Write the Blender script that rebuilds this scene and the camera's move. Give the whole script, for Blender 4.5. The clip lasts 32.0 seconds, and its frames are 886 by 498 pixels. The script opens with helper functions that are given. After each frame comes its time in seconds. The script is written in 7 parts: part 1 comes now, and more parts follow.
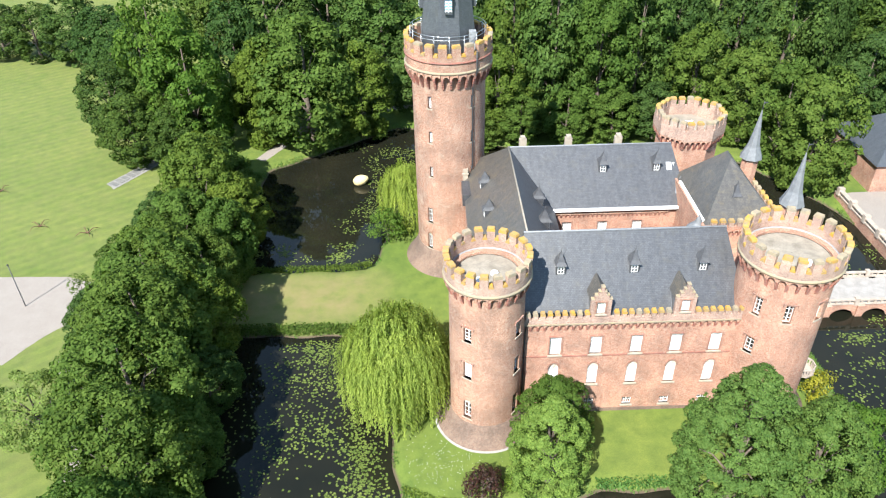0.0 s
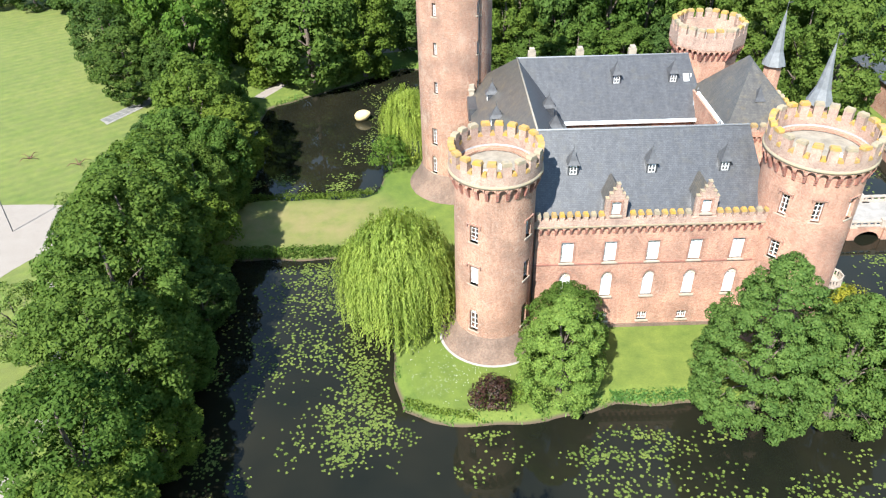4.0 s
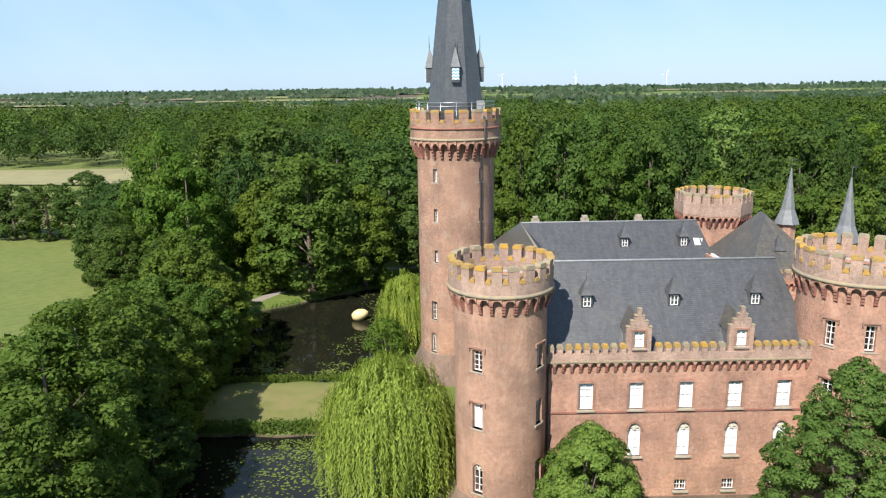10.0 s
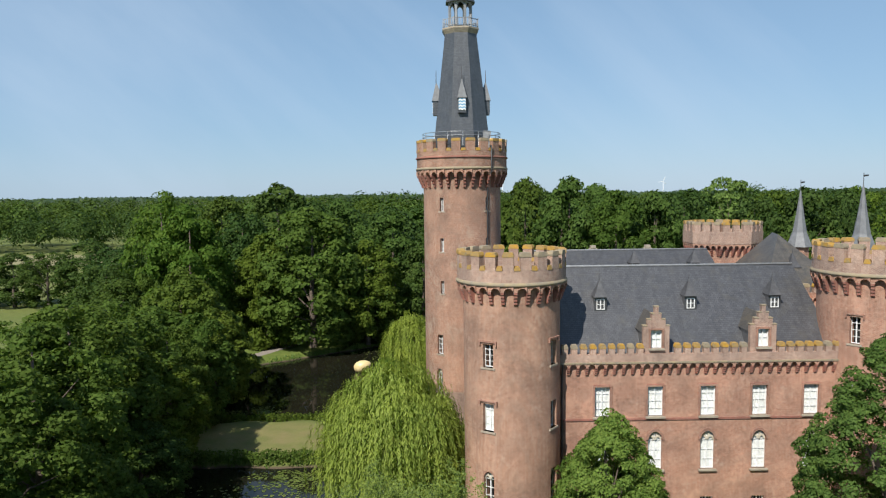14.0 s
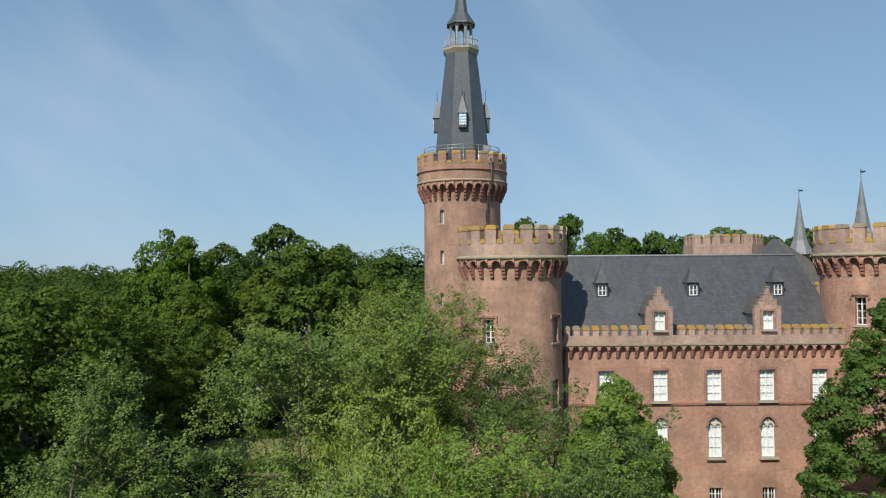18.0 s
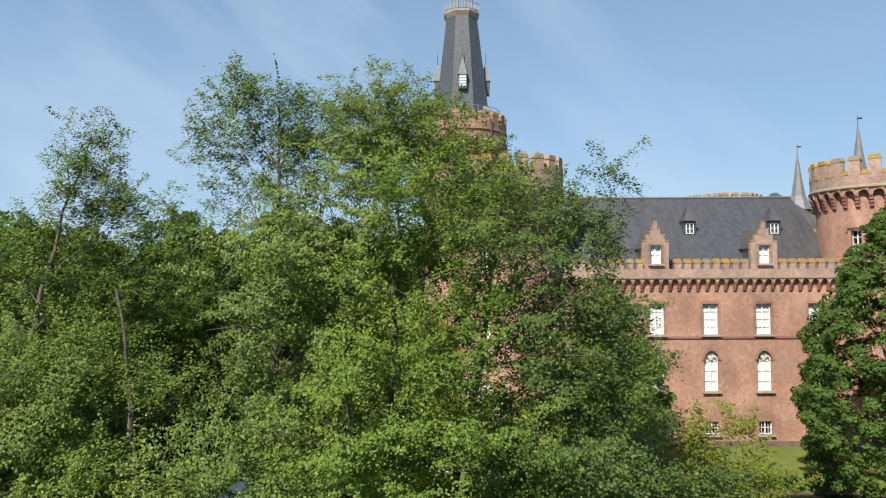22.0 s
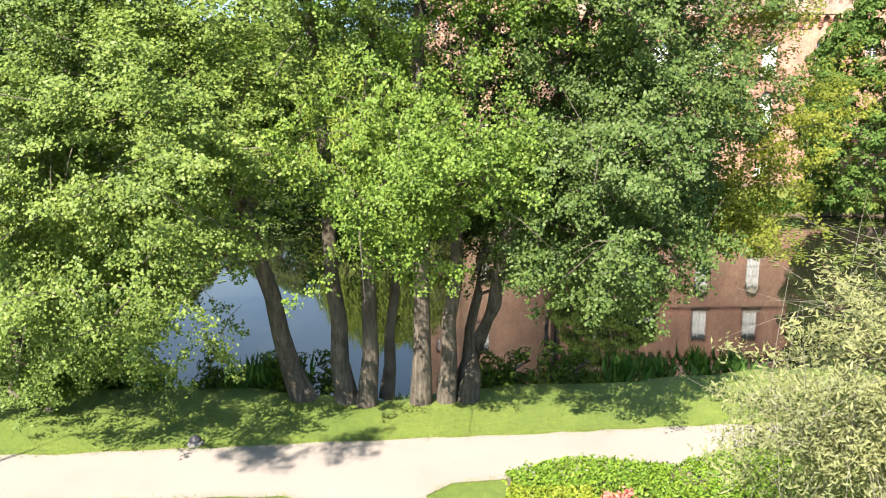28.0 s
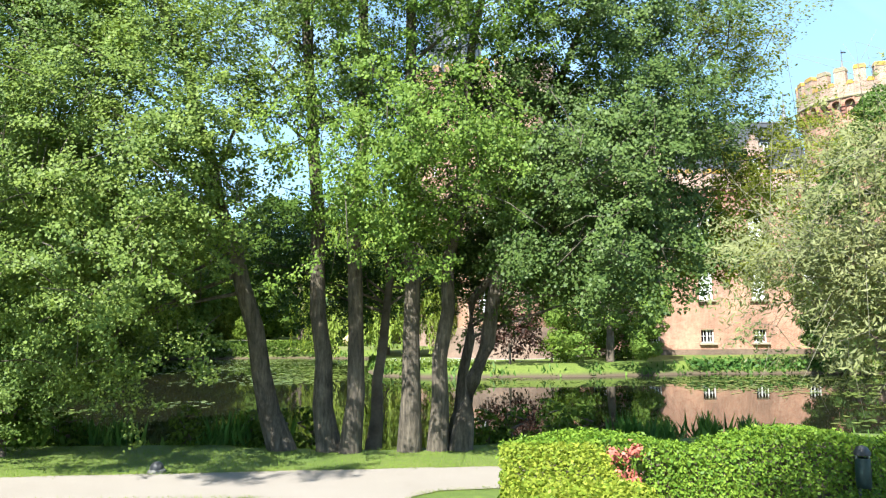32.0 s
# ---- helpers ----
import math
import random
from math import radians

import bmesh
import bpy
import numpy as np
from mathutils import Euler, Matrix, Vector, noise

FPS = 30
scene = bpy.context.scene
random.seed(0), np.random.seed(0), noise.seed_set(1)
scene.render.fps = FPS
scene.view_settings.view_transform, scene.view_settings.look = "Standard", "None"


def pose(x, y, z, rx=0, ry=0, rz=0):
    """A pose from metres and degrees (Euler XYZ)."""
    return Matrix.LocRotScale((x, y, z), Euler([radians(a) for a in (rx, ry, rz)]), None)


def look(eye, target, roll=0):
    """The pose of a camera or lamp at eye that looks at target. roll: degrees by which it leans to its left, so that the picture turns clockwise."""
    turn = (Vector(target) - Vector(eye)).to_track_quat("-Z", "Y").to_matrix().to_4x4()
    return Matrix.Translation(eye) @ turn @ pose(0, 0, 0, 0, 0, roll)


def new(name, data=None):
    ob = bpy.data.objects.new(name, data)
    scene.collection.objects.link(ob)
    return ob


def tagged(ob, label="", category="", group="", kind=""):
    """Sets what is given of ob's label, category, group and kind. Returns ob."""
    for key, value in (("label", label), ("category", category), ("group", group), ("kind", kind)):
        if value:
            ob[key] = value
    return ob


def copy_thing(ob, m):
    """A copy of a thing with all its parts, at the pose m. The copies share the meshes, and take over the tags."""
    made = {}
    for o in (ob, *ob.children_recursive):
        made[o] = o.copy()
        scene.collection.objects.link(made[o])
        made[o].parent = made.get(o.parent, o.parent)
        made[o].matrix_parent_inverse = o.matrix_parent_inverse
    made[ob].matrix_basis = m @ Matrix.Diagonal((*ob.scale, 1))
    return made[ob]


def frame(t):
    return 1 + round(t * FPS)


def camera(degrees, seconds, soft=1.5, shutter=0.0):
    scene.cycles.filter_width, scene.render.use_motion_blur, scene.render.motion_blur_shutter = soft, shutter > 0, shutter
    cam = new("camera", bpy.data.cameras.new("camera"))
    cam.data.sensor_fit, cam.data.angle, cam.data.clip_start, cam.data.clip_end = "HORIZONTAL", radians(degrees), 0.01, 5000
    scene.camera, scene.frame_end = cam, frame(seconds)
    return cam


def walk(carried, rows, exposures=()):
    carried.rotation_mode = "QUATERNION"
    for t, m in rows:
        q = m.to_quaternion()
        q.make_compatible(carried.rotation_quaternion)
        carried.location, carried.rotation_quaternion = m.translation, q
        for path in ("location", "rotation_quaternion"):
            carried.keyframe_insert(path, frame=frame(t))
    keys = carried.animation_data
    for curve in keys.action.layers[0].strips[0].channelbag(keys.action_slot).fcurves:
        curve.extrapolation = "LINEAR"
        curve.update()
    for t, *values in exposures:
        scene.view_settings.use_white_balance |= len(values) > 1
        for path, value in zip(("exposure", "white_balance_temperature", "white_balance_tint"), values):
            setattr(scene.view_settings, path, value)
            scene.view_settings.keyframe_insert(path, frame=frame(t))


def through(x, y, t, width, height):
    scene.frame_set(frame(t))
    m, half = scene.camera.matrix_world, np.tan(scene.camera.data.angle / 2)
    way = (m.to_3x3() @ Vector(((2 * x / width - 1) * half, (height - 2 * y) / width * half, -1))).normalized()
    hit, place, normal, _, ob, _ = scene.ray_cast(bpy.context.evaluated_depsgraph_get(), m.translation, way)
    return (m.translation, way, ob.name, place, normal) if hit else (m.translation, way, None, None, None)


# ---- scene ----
cam = camera(62.5, 32.0, 1.2)
PATH = [
    (0, (0.741, -0.419, 66.701), (0.761, 1.222, 65.558), -1.3),
    (0.5, (0.253, -0.263, 65.368), (0.267, 1.379, 64.225), -1.4),
    (1, (-0.462, -0.329, 63.894), (-0.447, 1.312, 62.75), -1.4),
    (1.5, (-0.663, -0.81, 62.824), (-0.654, 0.828, 61.675), -1.5),
    (2, (-0.929, -1.197, 61.608), (-0.921, 0.437, 60.455), -1.6),
    (2.5, (-0.886, -1.625, 60.49), (-0.877, 0.004, 59.33), -1.5),
    (3, (-0.705, -2.05, 59.07), (-0.692, -0.422, 57.908), -1.4),
    (3.5, (-0.079, -2.195, 57.597), (-0.07, -0.567, 56.436), -1.5),
    (5.5, (1.082, -0.837, 51.751), (1.087, 0.791, 50.59), -1.6),
    (6, (0.613, -0.275, 50.343), (0.621, 1.351, 49.179), -1.6),
    (6.5, (0.599, -0.048, 48.73), (0.597, 1.581, 47.57), -1.7),
    (7, (0.272, 0.044, 47.21), (0.27, 1.694, 46.08), -1.7),
    (7.5, (-0.058, -0.234, 45.722), (-0.059, 1.48, 44.691), -1.6),
    (8, (-0.085, -0.325, 44.371), (-0.083, 1.482, 43.513), -1.4),
    (8.5, (-0.467, -0.925, 42.4), (-0.448, 0.965, 41.745), -0.9),
    (9, (-0.056, -1.022, 41.568), (-0.041, 0.897, 41.006), -0.9),
    (9.5, (0.179, -1.268, 39.826), (0.197, 0.669, 39.329), -0.8),
    (10, (0.452, -1.217, 38.626), (0.471, 0.733, 38.182), -0.8),
    (10.5, (0.509, -1.038, 37.203), (0.531, 0.926, 36.826), -0.7),
    (11, (0.404, -0.845, 35.79), (0.425, 1.127, 35.455), -0.7),
    (11.5, (0.137, -0.739, 34.437), (0.16, 1.234, 34.105), -0.6),
    (12, (-0.038, -0.742, 33.318), (-0.017, 1.232, 32.996), -0.6),
    (12.5, (-0.218, -0.816, 32.071), (-0.198, 1.164, 31.786), -0.7),
    (13, (-0.382, -0.887, 30.881), (-0.361, 1.097, 30.634), -0.7),
    (13.5, (-0.382, -1.02, 29.856), (-0.361, 0.969, 29.649), -0.7),
    (14, (-0.329, -1.127, 28.866), (-0.309, 0.866, 28.709), -0.7),
    (14.5, (-0.319, -0.978, 27.81), (-0.295, 1.019, 27.706), -0.6),
    (16.5, (0.01, -1.195, 23.527), (0.026, 0.805, 23.57), -0.8),
    (17, (-0.151, -1.101, 22.399), (-0.132, 0.898, 22.45), -0.7),
    (17.5, (-0.265, -1.134, 21.332), (-0.246, 0.865, 21.389), -0.5),
    (18, (-0.464, -1.125, 20.315), (-0.441, 0.874, 20.378), -0.4),
    (18.5, (-0.448, -1.097, 19.399), (-0.424, 0.902, 19.467), -0.3),
    (19, (-0.482, -1.318, 18.225), (-0.458, 0.681, 18.301), 0.1),
    (19.5, (-0.226, -0.891, 17.129), (-0.204, 1.107, 17.217), 0.1),
    (20, (-0.076, -0.717, 16.304), (-0.055, 1.281, 16.395), 0.3),
    (20.5, (-0.069, -0.758, 15.67), (-0.047, 1.24, 15.76), 0.2),
    (21, (0.064, -0.753, 14.905), (0.082, 1.245, 14.997), 0.2),
    (21.5, (0.164, -0.726, 14.25), (0.18, 1.272, 14.343), 0.1),
    (22, (0.191, -1.276, 13.591), (0.2, 0.722, 13.689), -0.2),
    (22.5, (0.154, -1.17, 13.204), (0.163, 0.827, 13.295), -0.4),
    (23, (0.171, -1.258, 12.556), (0.178, 0.739, 12.649), -0.5),
    (23.5, (0.202, -1.3, 11.79), (0.208, 0.698, 11.888), -0.6),
    (24, (0.181, -1.335, 11.138), (0.186, 0.663, 11.236), -0.5),
    (24.5, (0.178, -1.891, 10.447), (0.178, 0.106, 10.548), -0.6),
    (27, (-0.582, -1.184, 7.778), (-0.549, 0.808, 7.594), 0.1),
    (27.5, (-0.735, -1.052, 6.994), (-0.69, 0.931, 6.738), -0.4),
    (28, (-0.771, -0.891, 6.702), (-0.729, 1.073, 6.324), -0.3),
    (28.5, (-0.761, -0.872, 6.245), (-0.721, 1.078, 5.802), -0.2),
    (29, (-0.741, -0.822, 5.759), (-0.703, 1.127, 5.312), -0.2),
    (29.5, (-0.726, -0.819, 5.222), (-0.687, 1.131, 4.783), -0.2),
    (30, (-0.696, -0.8, 4.706), (-0.658, 1.156, 4.292), -0.3),
    (30.5, (-0.666, -0.777, 4.206), (-0.626, 1.193, 3.867), -0.4),
    (31, (-0.624, -0.78, 3.701), (-0.584, 1.208, 3.488), -0.4),
    (31.5, (-0.562, -0.746, 3.212), (-0.522, 1.253, 3.189), -0.5),
    (32, (-0.579, -0.776, 2.685), (-0.534, 1.213, 2.889), -0.3),
]
walk(cam, [(t, look(e, g, r)) for t, e, g, r in PATH],
     [(0, 1.32, 6150, 8), (6, 1.41, 6150, 8), (7.5, 1.41, 6150, 8), (8, 1.3, 6150, 8), (9, 1.02, 6300, 9), (10, 0.72, 6500, 10), (11, 0.44, 6500, 10), (13, 0.3, 6500, 10), (16.5, 0.12, 6500, 9), (19, 0.14, 6500, 8),
      (22, 0.47, 6750, 11), (24.5, 0.9, 7100, 14), (27, 1.55, 6950, 13), (28, 1.78, 6900, 12), (30, 1.38, 6500, 10), (31, 1.42, 6450, 9), (32, 1.62, 6300, 4)])


# ---------------- world and sun ----------------
SUN_EL, SUN_AZ = radians(47.0), math.atan2(-0.487, -0.873)   # sun stands behind and left of the first view
world = bpy.data.worlds.new("world")
scene.world = world
world.use_nodes = True
wn, wl = world.node_tree.nodes, world.node_tree.links
sky = wn.new("ShaderNodeTexSky")
sky.sky_type = "NISHITA"
sky.sun_disc = False
sky.sun_elevation, sky.sun_rotation = SUN_EL, SUN_AZ
sky.air_density, sky.dust_density, sky.ozone_density = 1.0, 0.15, 3.0
coord = wn.new("ShaderNodeTexCoord")
cturn, cmap = wn.new("ShaderNodeMapping"), wn.new("ShaderNodeMapping")
cturn.inputs["Rotation"].default_value = (0.0, -0.72, 0.12)
cmap.inputs["Scale"].default_value = (0.6, 2.0, 3.4)
cirrus = wn.new("ShaderNodeTexNoise")
cirrus.inputs["Scale"].default_value, cirrus.inputs["Detail"].default_value = 2.2, 7.0
cramp = wn.new("ShaderNodeValToRGB")
cramp.color_ramp.elements[0].position, cramp.color_ramp.elements[1].position = 0.47, 0.72
cramp.color_ramp.elements[1].color = (0.34, 0.34, 0.34, 1)
cmix = wn.new("ShaderNodeMixRGB")
cmix.inputs[2].default_value = (6.6, 8.2, 10.2, 1)
wl.new(coord.outputs["Generated"], cturn.inputs[0])
wl.new(cturn.outputs[0], cmap.inputs[0])
wl.new(cmap.outputs[0], cirrus.inputs["Vector"])
wl.new(cirrus.outputs["Fac"], cramp.inputs[0])
wl.new(cramp.outputs[0], cmix.inputs[0])
veil = wn.new("ShaderNodeMixRGB")     # thin even haze under the cirrus
veil.inputs[2].default_value = (4.1, 6.7, 9.8, 1)
sep = wn.new("ShaderNodeSeparateXYZ")
depth = wn.new("ShaderNodeMapRange")
for i, v in ((1, 0.0), (2, 0.75), (3, 0.66), (4, 0.22)):
    depth.inputs[i].default_value = v
wl.new(coord.outputs["Generated"], sep.inputs[0])
wl.new(sep.outputs[2], depth.inputs[0])
wl.new(depth.outputs[0], veil.inputs[0])
wl.new(sky.outputs[0], veil.inputs[1])
wl.new(veil.outputs[0], cmix.inputs[1])
wl.new(cmix.outputs[0], wn["Background"].inputs[0])
wn["Background"].inputs[1].default_value = 0.072

sun = new("sun", bpy.data.lights.new("sun", "SUN"))
sun.data.energy, sun.data.angle, sun.data.color = 4.9, radians(0.53), (1.0, 0.96, 0.89)
sun.matrix_world = look((math.sin(SUN_AZ) * 50, math.cos(SUN_AZ) * 50, 50 * math.tan(SUN_EL)), (0, 0, 0))


# ---------------- materials ----------------
class Mat:
    def __init__(self, name, rough=0.8, metal=0.0):
        self.m = bpy.data.materials.new(name)
        self.m.use_nodes = True
        self.t = self.m.node_tree
        self.b = self.t.nodes["Principled BSDF"]
        self.b.inputs["Roughness"].default_value = rough
        self.b.inputs["Metallic"].default_value = metal

    def n(self, kind, **vals):
        node = self.t.nodes.new("ShaderNode" + kind)
        for k, v in vals.items():
            node.inputs[k.replace("_", " ")].default_value = v
        return node

    def l(self, a, b):
        self.t.links.new(a, b)

    def noise(self, scale, detail=4.0, vec=None, rough=0.6):
        n = self.n("TexNoise", Scale=scale, Detail=detail, Roughness=rough)
        if vec is not None:
            self.l(vec, n.inputs["Vector"])
        return n.outputs["Fac"]

    def ramp(self, fac, stops):
        r = self.n("ValToRGB")
        e = r.color_ramp.elements
        while len(e) < len(stops):
            e.new(0.5)
        for s, (p, c) in zip(e, stops):
            s.position, s.color = p, (*c, 1)
        self.l(fac, r.inputs[0])
        return r.outputs[0]

    def mix(self, fac, a, b, mode="MIX"):
        m = self.n("MixRGB")
        m.blend_type = mode
        for i, v in ((0, fac), (1, a), (2, b)):
            if isinstance(v, (int, float)):
                m.inputs[i].default_value = v
            elif isinstance(v, tuple):
                m.inputs[i].default_value = (*v, 1)
            else:
                self.l(v, m.inputs[i])
        return m.outputs[0]

    def color(self, out):
        self.l(out, self.b.inputs["Base Color"])

    def bump(self, height, strength=0.4, distance=0.02):
        b = self.n("Bump", Strength=strength, Distance=distance)
        self.l(height, b.inputs["Height"])
        self.l(b.outputs[0], self.b.inputs["Normal"])

    def pos(self):
        return self.n("NewGeometry").outputs["Position"]

    def uv(self):
        return self.n("UVMap").outputs[0]


def brick_mat(name, c1, c2, mortar, patch, patch_scale=1.1, patch_share=0.5):
    m = Mat(name, 0.9)
    uv = m.uv()
    br = m.n("TexBrick", Scale=1.0)
    br.inputs["Color1"].default_value, br.inputs["Color2"].default_value = (*c1, 1), (*c2, 1)
    br.inputs["Mortar"].default_value = (*mortar, 1)
    br.inputs["Mortar Size"].default_value = 0.017
    br.inputs["Brick Width"].default_value, br.inputs["Row Height"].default_value = 0.26, 0.085
    m.l(uv, br.inputs["Vector"])
    big = m.ramp(m.noise(0.35, 5, m.pos()), [(0.35, (0.70, 0.68, 0.68)), (0.65, (1.10, 1.04, 1.0))])
    c = m.mix(1.0, br.outputs["Color"], big, "MULTIPLY")
    spots = m.ramp(m.noise(patch_scale, 6, m.pos(), 0.7), [(0.55 if patch_scale < 1 else 0.59, (0, 0, 0)), (0.70, (patch_share,) * 3)])
    c = m.mix(spots, c, patch)
    run = m.n("Mapping")
    run.inputs["Scale"].default_value = (1.3, 1.3, 0.16)
    m.l(m.pos(), run.inputs[0])
    stain = m.ramp(m.noise(1.0, 6, run.outputs[0], 0.7), [(0.38, (0.74, 0.72, 0.71)), (0.58, (1.06, 1.06, 1.06))])
    c = m.mix(0.4, c, stain, "MULTIPLY")
    fine = m.ramp(m.noise(4.5, 5, m.pos(), 0.75), [(0.3, (0.70, 0.68, 0.67)), (0.7, (1.22, 1.20, 1.18))])
    m.color(m.mix(1.0, c, fine, "MULTIPLY"))
    m.bump(br.outputs["Fac"], -0.35, 0.012)
    return m.m


def plain_mat(name, lo, hi, scale, rough=0.8, metal=0.0, bump=0.3):
    m = Mat(name, rough, metal)
    p = m.pos()
    a = m.ramp(m.noise(scale, 5, p), [(0.3, lo), (0.7, hi)])
    b = m.ramp(m.noise(scale * 7, 4, p), [(0.3, (0.85, 0.85, 0.85)), (0.7, (1.12, 1.12, 1.12))])
    m.color(m.mix(1.0, a, b, "MULTIPLY"))
    m.bump(m.noise(scale * 6, 4, p), bump, 0.02)
    return m.m


def bark_mat(name, lo, hi):
    """Bark with long upright fissures and random lighter and darker patches."""
    m = Mat(name, 0.95)
    p = m.pos()
    up = m.n("Mapping")
    up.inputs["Scale"].default_value = (14.0, 14.0, 2.2)
    m.l(p, up.inputs[0])
    ridge = m.noise(1.0, 6, up.outputs[0], 0.7)
    c = m.ramp(ridge, [(0.32, lo), (0.66, hi)])
    pat = m.ramp(m.noise(2.2, 5, p, 0.7), [(0.35, (0.62, 0.62, 0.60)), (0.68, (1.25, 1.25, 1.22))])
    m.color(m.mix(1.0, c, pat, "MULTIPLY"))
    m.bump(ridge, 1.0, 0.05)
    return m.m


def gravel_mat(name, lo, hi):
    m = Mat(name, 0.95)
    p = m.pos()
    a = m.ramp(m.noise(0.5, 6, p, 0.65), [(0.25, lo), (0.75, hi)])
    b = m.ramp(m.noise(60.0, 4, p, 0.7), [(0.3, (0.72, 0.72, 0.72)), (0.7, (1.22, 1.22, 1.22))])
    c = m.mix(1.0, a, b, "MULTIPLY")
    lit = m.ramp(m.noise(2.6, 8, p, 0.75), [(0.62, (0, 0, 0)), (0.72, (0.35, 0.35, 0.35))])
    m.color(m.mix(lit, c, (0.15, 0.125, 0.09)))
    m.bump(m.noise(90.0, 3, p), 0.5, 0.006)
    return m.m


def slate_mat(name, lo, hi, moss):
    m = Mat(name, 0.42)
    m.b.inputs["Specular IOR Level"].default_value = 0.8
    uv = m.uv()
    br = m.n("TexBrick", Scale=1.0)
    br.inputs["Color1"].default_value, br.inputs["Color2"].default_value = (*lo, 1), (*hi, 1)
    br.inputs["Mortar"].default_value = (lo[0] * 0.6, lo[1] * 0.6, lo[2] * 0.6, 1)
    br.inputs["Mortar Size"].default_value = 0.012
    br.inputs["Brick Width"].default_value, br.inputs["Row Height"].default_value = 0.34, 0.2
    m.l(uv, br.inputs["Vector"])
    streak = m.n("Mapping")
    streak.inputs["Scale"].default_value = (1.6, 0.35, 1.0)
    m.l(uv, streak.inputs[0])
    st = m.ramp(m.noise(1.2, 6, streak.outputs[0], 0.7), [(0.3, (0.72, 0.72, 0.74)), (0.72, (1.3, 1.3, 1.3))])
    c = m.mix(1.0, br.outputs["Color"], st, "MULTIPLY")
    gr = m.ramp(m.noise(14.0, 3, m.pos()), [(0.3, (0.8, 0.8, 0.8)), (0.7, (1.2, 1.2, 1.2))])
    c = m.mix(1.0, c, gr, "MULTIPLY")
    ms = m.ramp(m.noise(0.8, 6, m.pos(), 0.75), [(0.52, (0, 0, 0)), (0.78, (0.65, 0.65, 0.65))])
    m.color(m.mix(ms, c, moss))
    m.bump(br.outputs["Fac"], -0.5, 0.02)
    return m.m


def leaf_mat(name, dark, light, gloss=0.45, through=0.42, sheen=0.18):
    m = Mat(name, gloss)
    isl = m.n("NewGeometry").outputs["Random Per Island"]
    ob = m.n("ObjectInfo").outputs["Random"]
    base = m.ramp(isl, [(0.0, dark), (1.0, light)])
    hue = m.ramp(ob, [(0.0, (0.82, 0.92, 0.9)), (0.5, (1.0, 1.0, 1.0)), (1.0, (1.2, 1.1, 0.8))])
    c = m.mix(1.0, base, hue, "MULTIPLY")
    pat = m.ramp(m.noise(0.45, 3, m.pos()), [(0.3, (0.8, 0.85, 0.8)), (0.7, (1.15, 1.12, 1.05))])
    c = m.mix(1.0, c, pat, "MULTIPLY")
    m.color(c)
    m.b.inputs["Specular IOR Level"].default_value = sheen
    tr = m.n("BsdfTranslucent")
    m.l(m.mix(1.0, c, (1.25, 1.3, 0.6), "MULTIPLY"), tr.inputs[0])
    mx = m.n("MixShader")
    mx.inputs[0].default_value = through
    m.l(m.b.outputs[0], mx.inputs[1])
    m.l(tr.outputs[0], mx.inputs[2])
    m.l(mx.outputs[0], m.t.nodes["Material Output"].inputs[0])
    return m.m


BRICK = brick_mat("brick red", (0.458, 0.224, 0.150), (0.302, 0.131, 0.084), (0.50, 0.365, 0.28), (0.50, 0.375, 0.295))
SURROUND = brick_mat("moulded brick", (0.36, 0.17, 0.115), (0.27, 0.12, 0.080), (0.40, 0.29, 0.23), (0.38, 0.28, 0.22))
BRICK_PALE = brick_mat("brick weathered", (0.41, 0.265, 0.200), (0.30, 0.178, 0.132), (0.50, 0.41, 0.345), (0.46, 0.37, 0.30))
BRICK_TOWER = brick_mat("brick brown", (0.41, 0.208, 0.132), (0.265, 0.120, 0.074), (0.49, 0.375, 0.29), (0.52, 0.41, 0.33))
BRICK_KEEP = brick_mat("weathered keep brick", (0.38, 0.185, 0.118), (0.245, 0.110, 0.068), (0.44, 0.34, 0.265), (0.42, 0.33, 0.25), 0.4, 0.75)
BRICK_DARK = brick_mat("brick dark base", (0.20, 0.135, 0.10), (0.16, 0.105, 0.08), (0.2, 0.16, 0.13), (0.22, 0.19, 0.15))
CORBEL = brick_mat("brick corbel", (0.36, 0.12, 0.085), (0.29, 0.09, 0.065), (0.3, 0.2, 0.16), (0.33, 0.2, 0.15))
STONE = plain_mat("sandstone", (0.30, 0.25, 0.19), (0.42, 0.36, 0.28), 1.5)
CREAM = plain_mat("cream stone tracery", (0.52, 0.46, 0.36), (0.64, 0.58, 0.47), 1.5)
LICHEN = plain_mat("coping with yellow lichen", (0.25, 0.20, 0.12), (0.50, 0.27, 0.025), 1.5, 0.95)
LICHEN_GREY = plain_mat("grey coping", (0.23, 0.20, 0.155), (0.36, 0.28, 0.165), 1.7, 0.95)
SLATE = slate_mat("slate", (0.050, 0.051, 0.056), (0.074, 0.075, 0.080), (0.085, 0.078, 0.062))
SLATE_BROWN = slate_mat("slate mossy", (0.066, 0.061, 0.055), (0.098, 0.088, 0.074), (0.18, 0.135, 0.068))
SLATE_DARK = slate_mat("slate spire", (0.055, 0.06, 0.068), (0.08, 0.085, 0.092), (0.08, 0.08, 0.075))
LEAD = plain_mat("lead grey", (0.22, 0.225, 0.23), (0.32, 0.325, 0.33), 2.0, 0.5)
SPIRE_GREY = plain_mat("weathered spire slate", (0.13, 0.135, 0.14), (0.2, 0.205, 0.21), 2.0, 0.55)
DORMER_SLATE = plain_mat("dormer slate", (0.052, 0.052, 0.056), (0.09, 0.09, 0.094), 2.5, 0.5)
